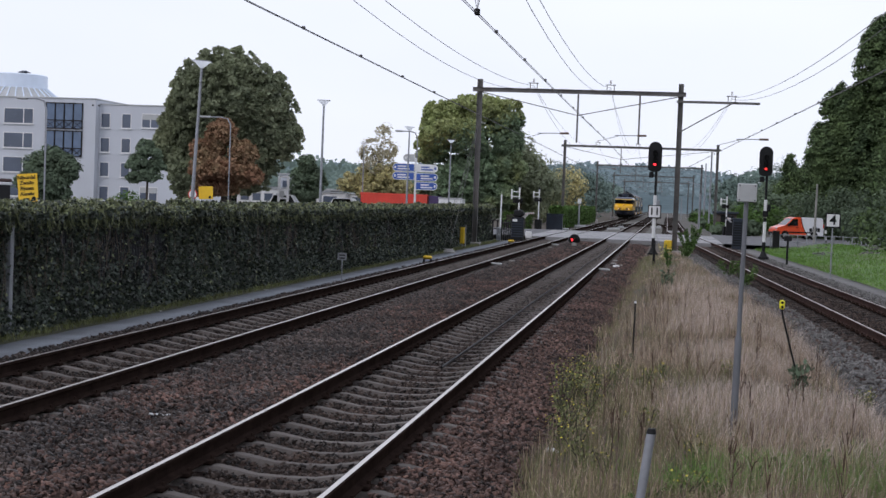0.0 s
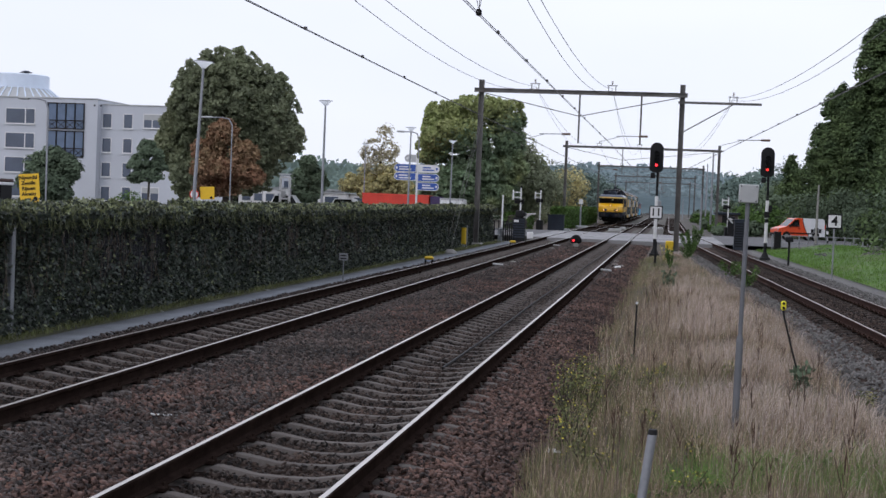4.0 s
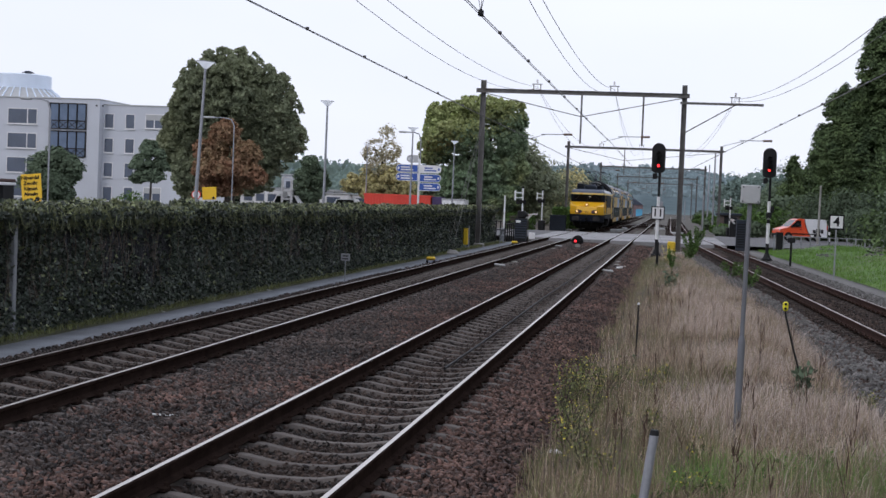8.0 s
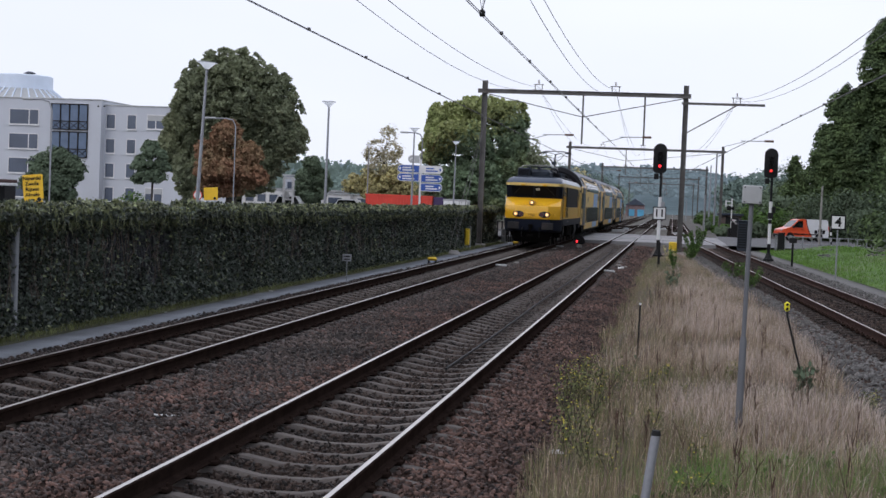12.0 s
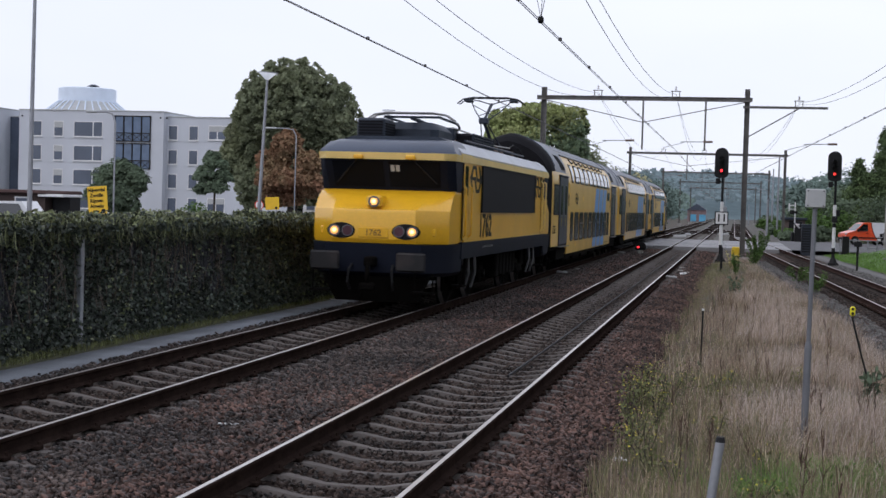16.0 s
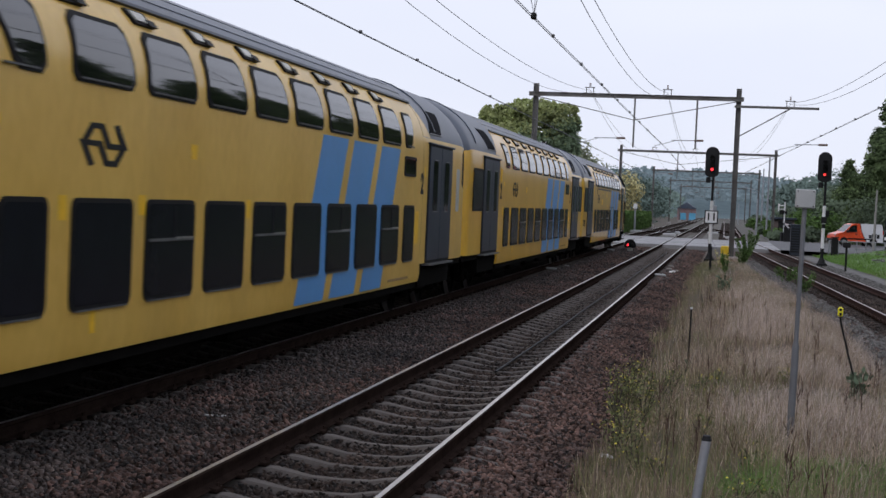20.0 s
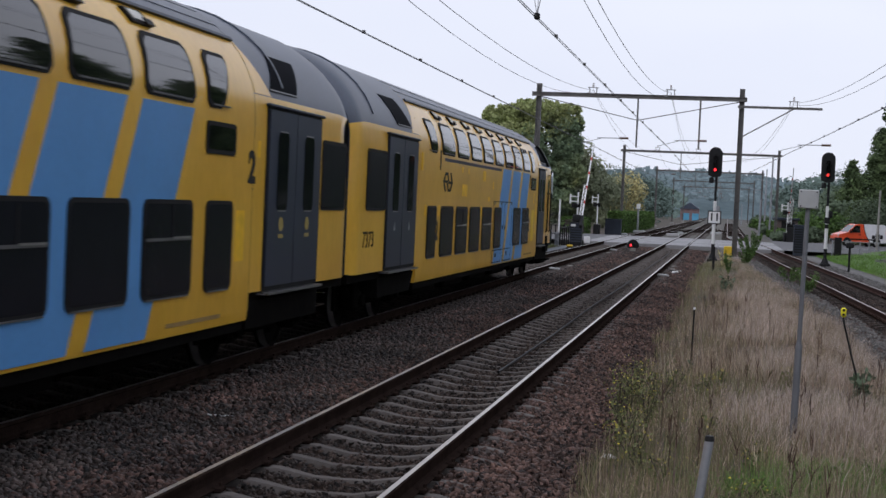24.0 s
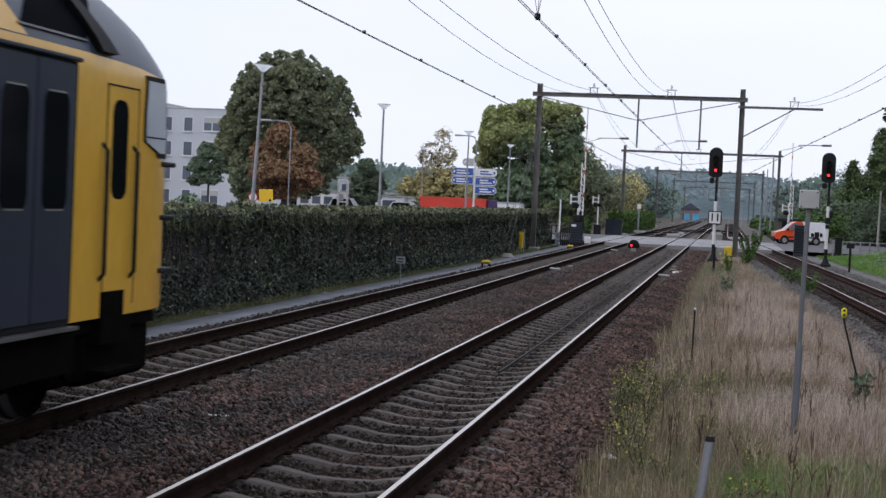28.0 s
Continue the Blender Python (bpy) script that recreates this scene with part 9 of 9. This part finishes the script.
for i, (x, y, h, r) in enumerate(((4.6, 131, 1.1, 0.8), (5.4, 138, 1.3, 1.0), (4.9, 146, 1.2, 0.9), (7.6, 134, 1.6, 1.2), (8.6, 142, 2.2, 1.5), (5.2, 158, 1.3, 1.1), (4.6, 172, 1.4, 1.2), (5.6, 190, 1.8, 1.5), (4.8, 215, 1.8, 1.6), (5.4, 245, 2.4, 2.2), (10.2, 150, 3.4, 2.0), (9.4, 172, 3.6, 2.2), (8.8, 200, 4.0, 2.6))):
    tree("trackside_shrub", x, y, h, r, 0.05, HEDGELEAF if i % 3 else DARKLEAF, "low leafy scrub beside the far tracks", 22, 60, 0.09 + 0.0004 * y, 110 + i, 0.05, z0=-0.3, category="shrub", group="scrub past the crossing", loose=0.26)


# ---- what moves ----
VAN_X = [(0, 10.35, 118.0, 17), (26.0, 10.35, 118.0, 17), (26.6, 9.9, 117.6, 17), (27.2, 8.45, 116.8, 16), (27.6, 7.05, 115.8, 13), (28, 5.5, 114.7, 9)]
BOOM_UP = [(0, 0), (22.6, 0), (23.4, 18), (24, 42), (25, 72), (26, 86), (27, 88), (28, 88)]


def motions():
    for ob, off in ((LOCO, 0.0), (COACHES[0], COACH_GAP), (COACHES[1], COACH_GAP + COACH_PITCH), (COACHES[2], COACH_GAP + 2 * COACH_PITCH)):
        walk(ob, [(t, pose(XT, y + off, 0)) for t, y in FRONT])
    # the wheels roll with the train: a row for every step of less than a quarter turn
    times = [k / FPS for k in range(28 * FPS + 1)]
    run = np.interp(times, [t for t, y in FRONT], [y for t, y in FRONT])
    for ob, y, r in WHEELS:
        walk(ob, [(t, pose(0, y, r, math.degrees((s - run[0]) / r), 0, 0)) for t, s in zip(times, run)])
    walk(VAN, [(t, pose(x, y, -0.03, 0, 0, a)) for t, x, y, a in VAN_X])
    vt = [0, 25.9] + [26.0 + k / 15 for k in range(1, 31)]
    vr = np.interp(vt, [q[0] for q in VAN_X], [q[1] for q in VAN_X])
    for w in VAN_WHEELS:
        base = w.location.copy()
        walk(w, [(t, pose(base.x, base.y, base.z, 0, math.degrees((s - vr[0]) / 0.33), 0)) for t, s in zip(vt, vr)])
    for boom in (BOOM_L, BOOM_R):
        walk(boom, [(t, pose(0.3, 0, 1.5, a, 0, 0)) for t, a in BOOM_UP])

motions()
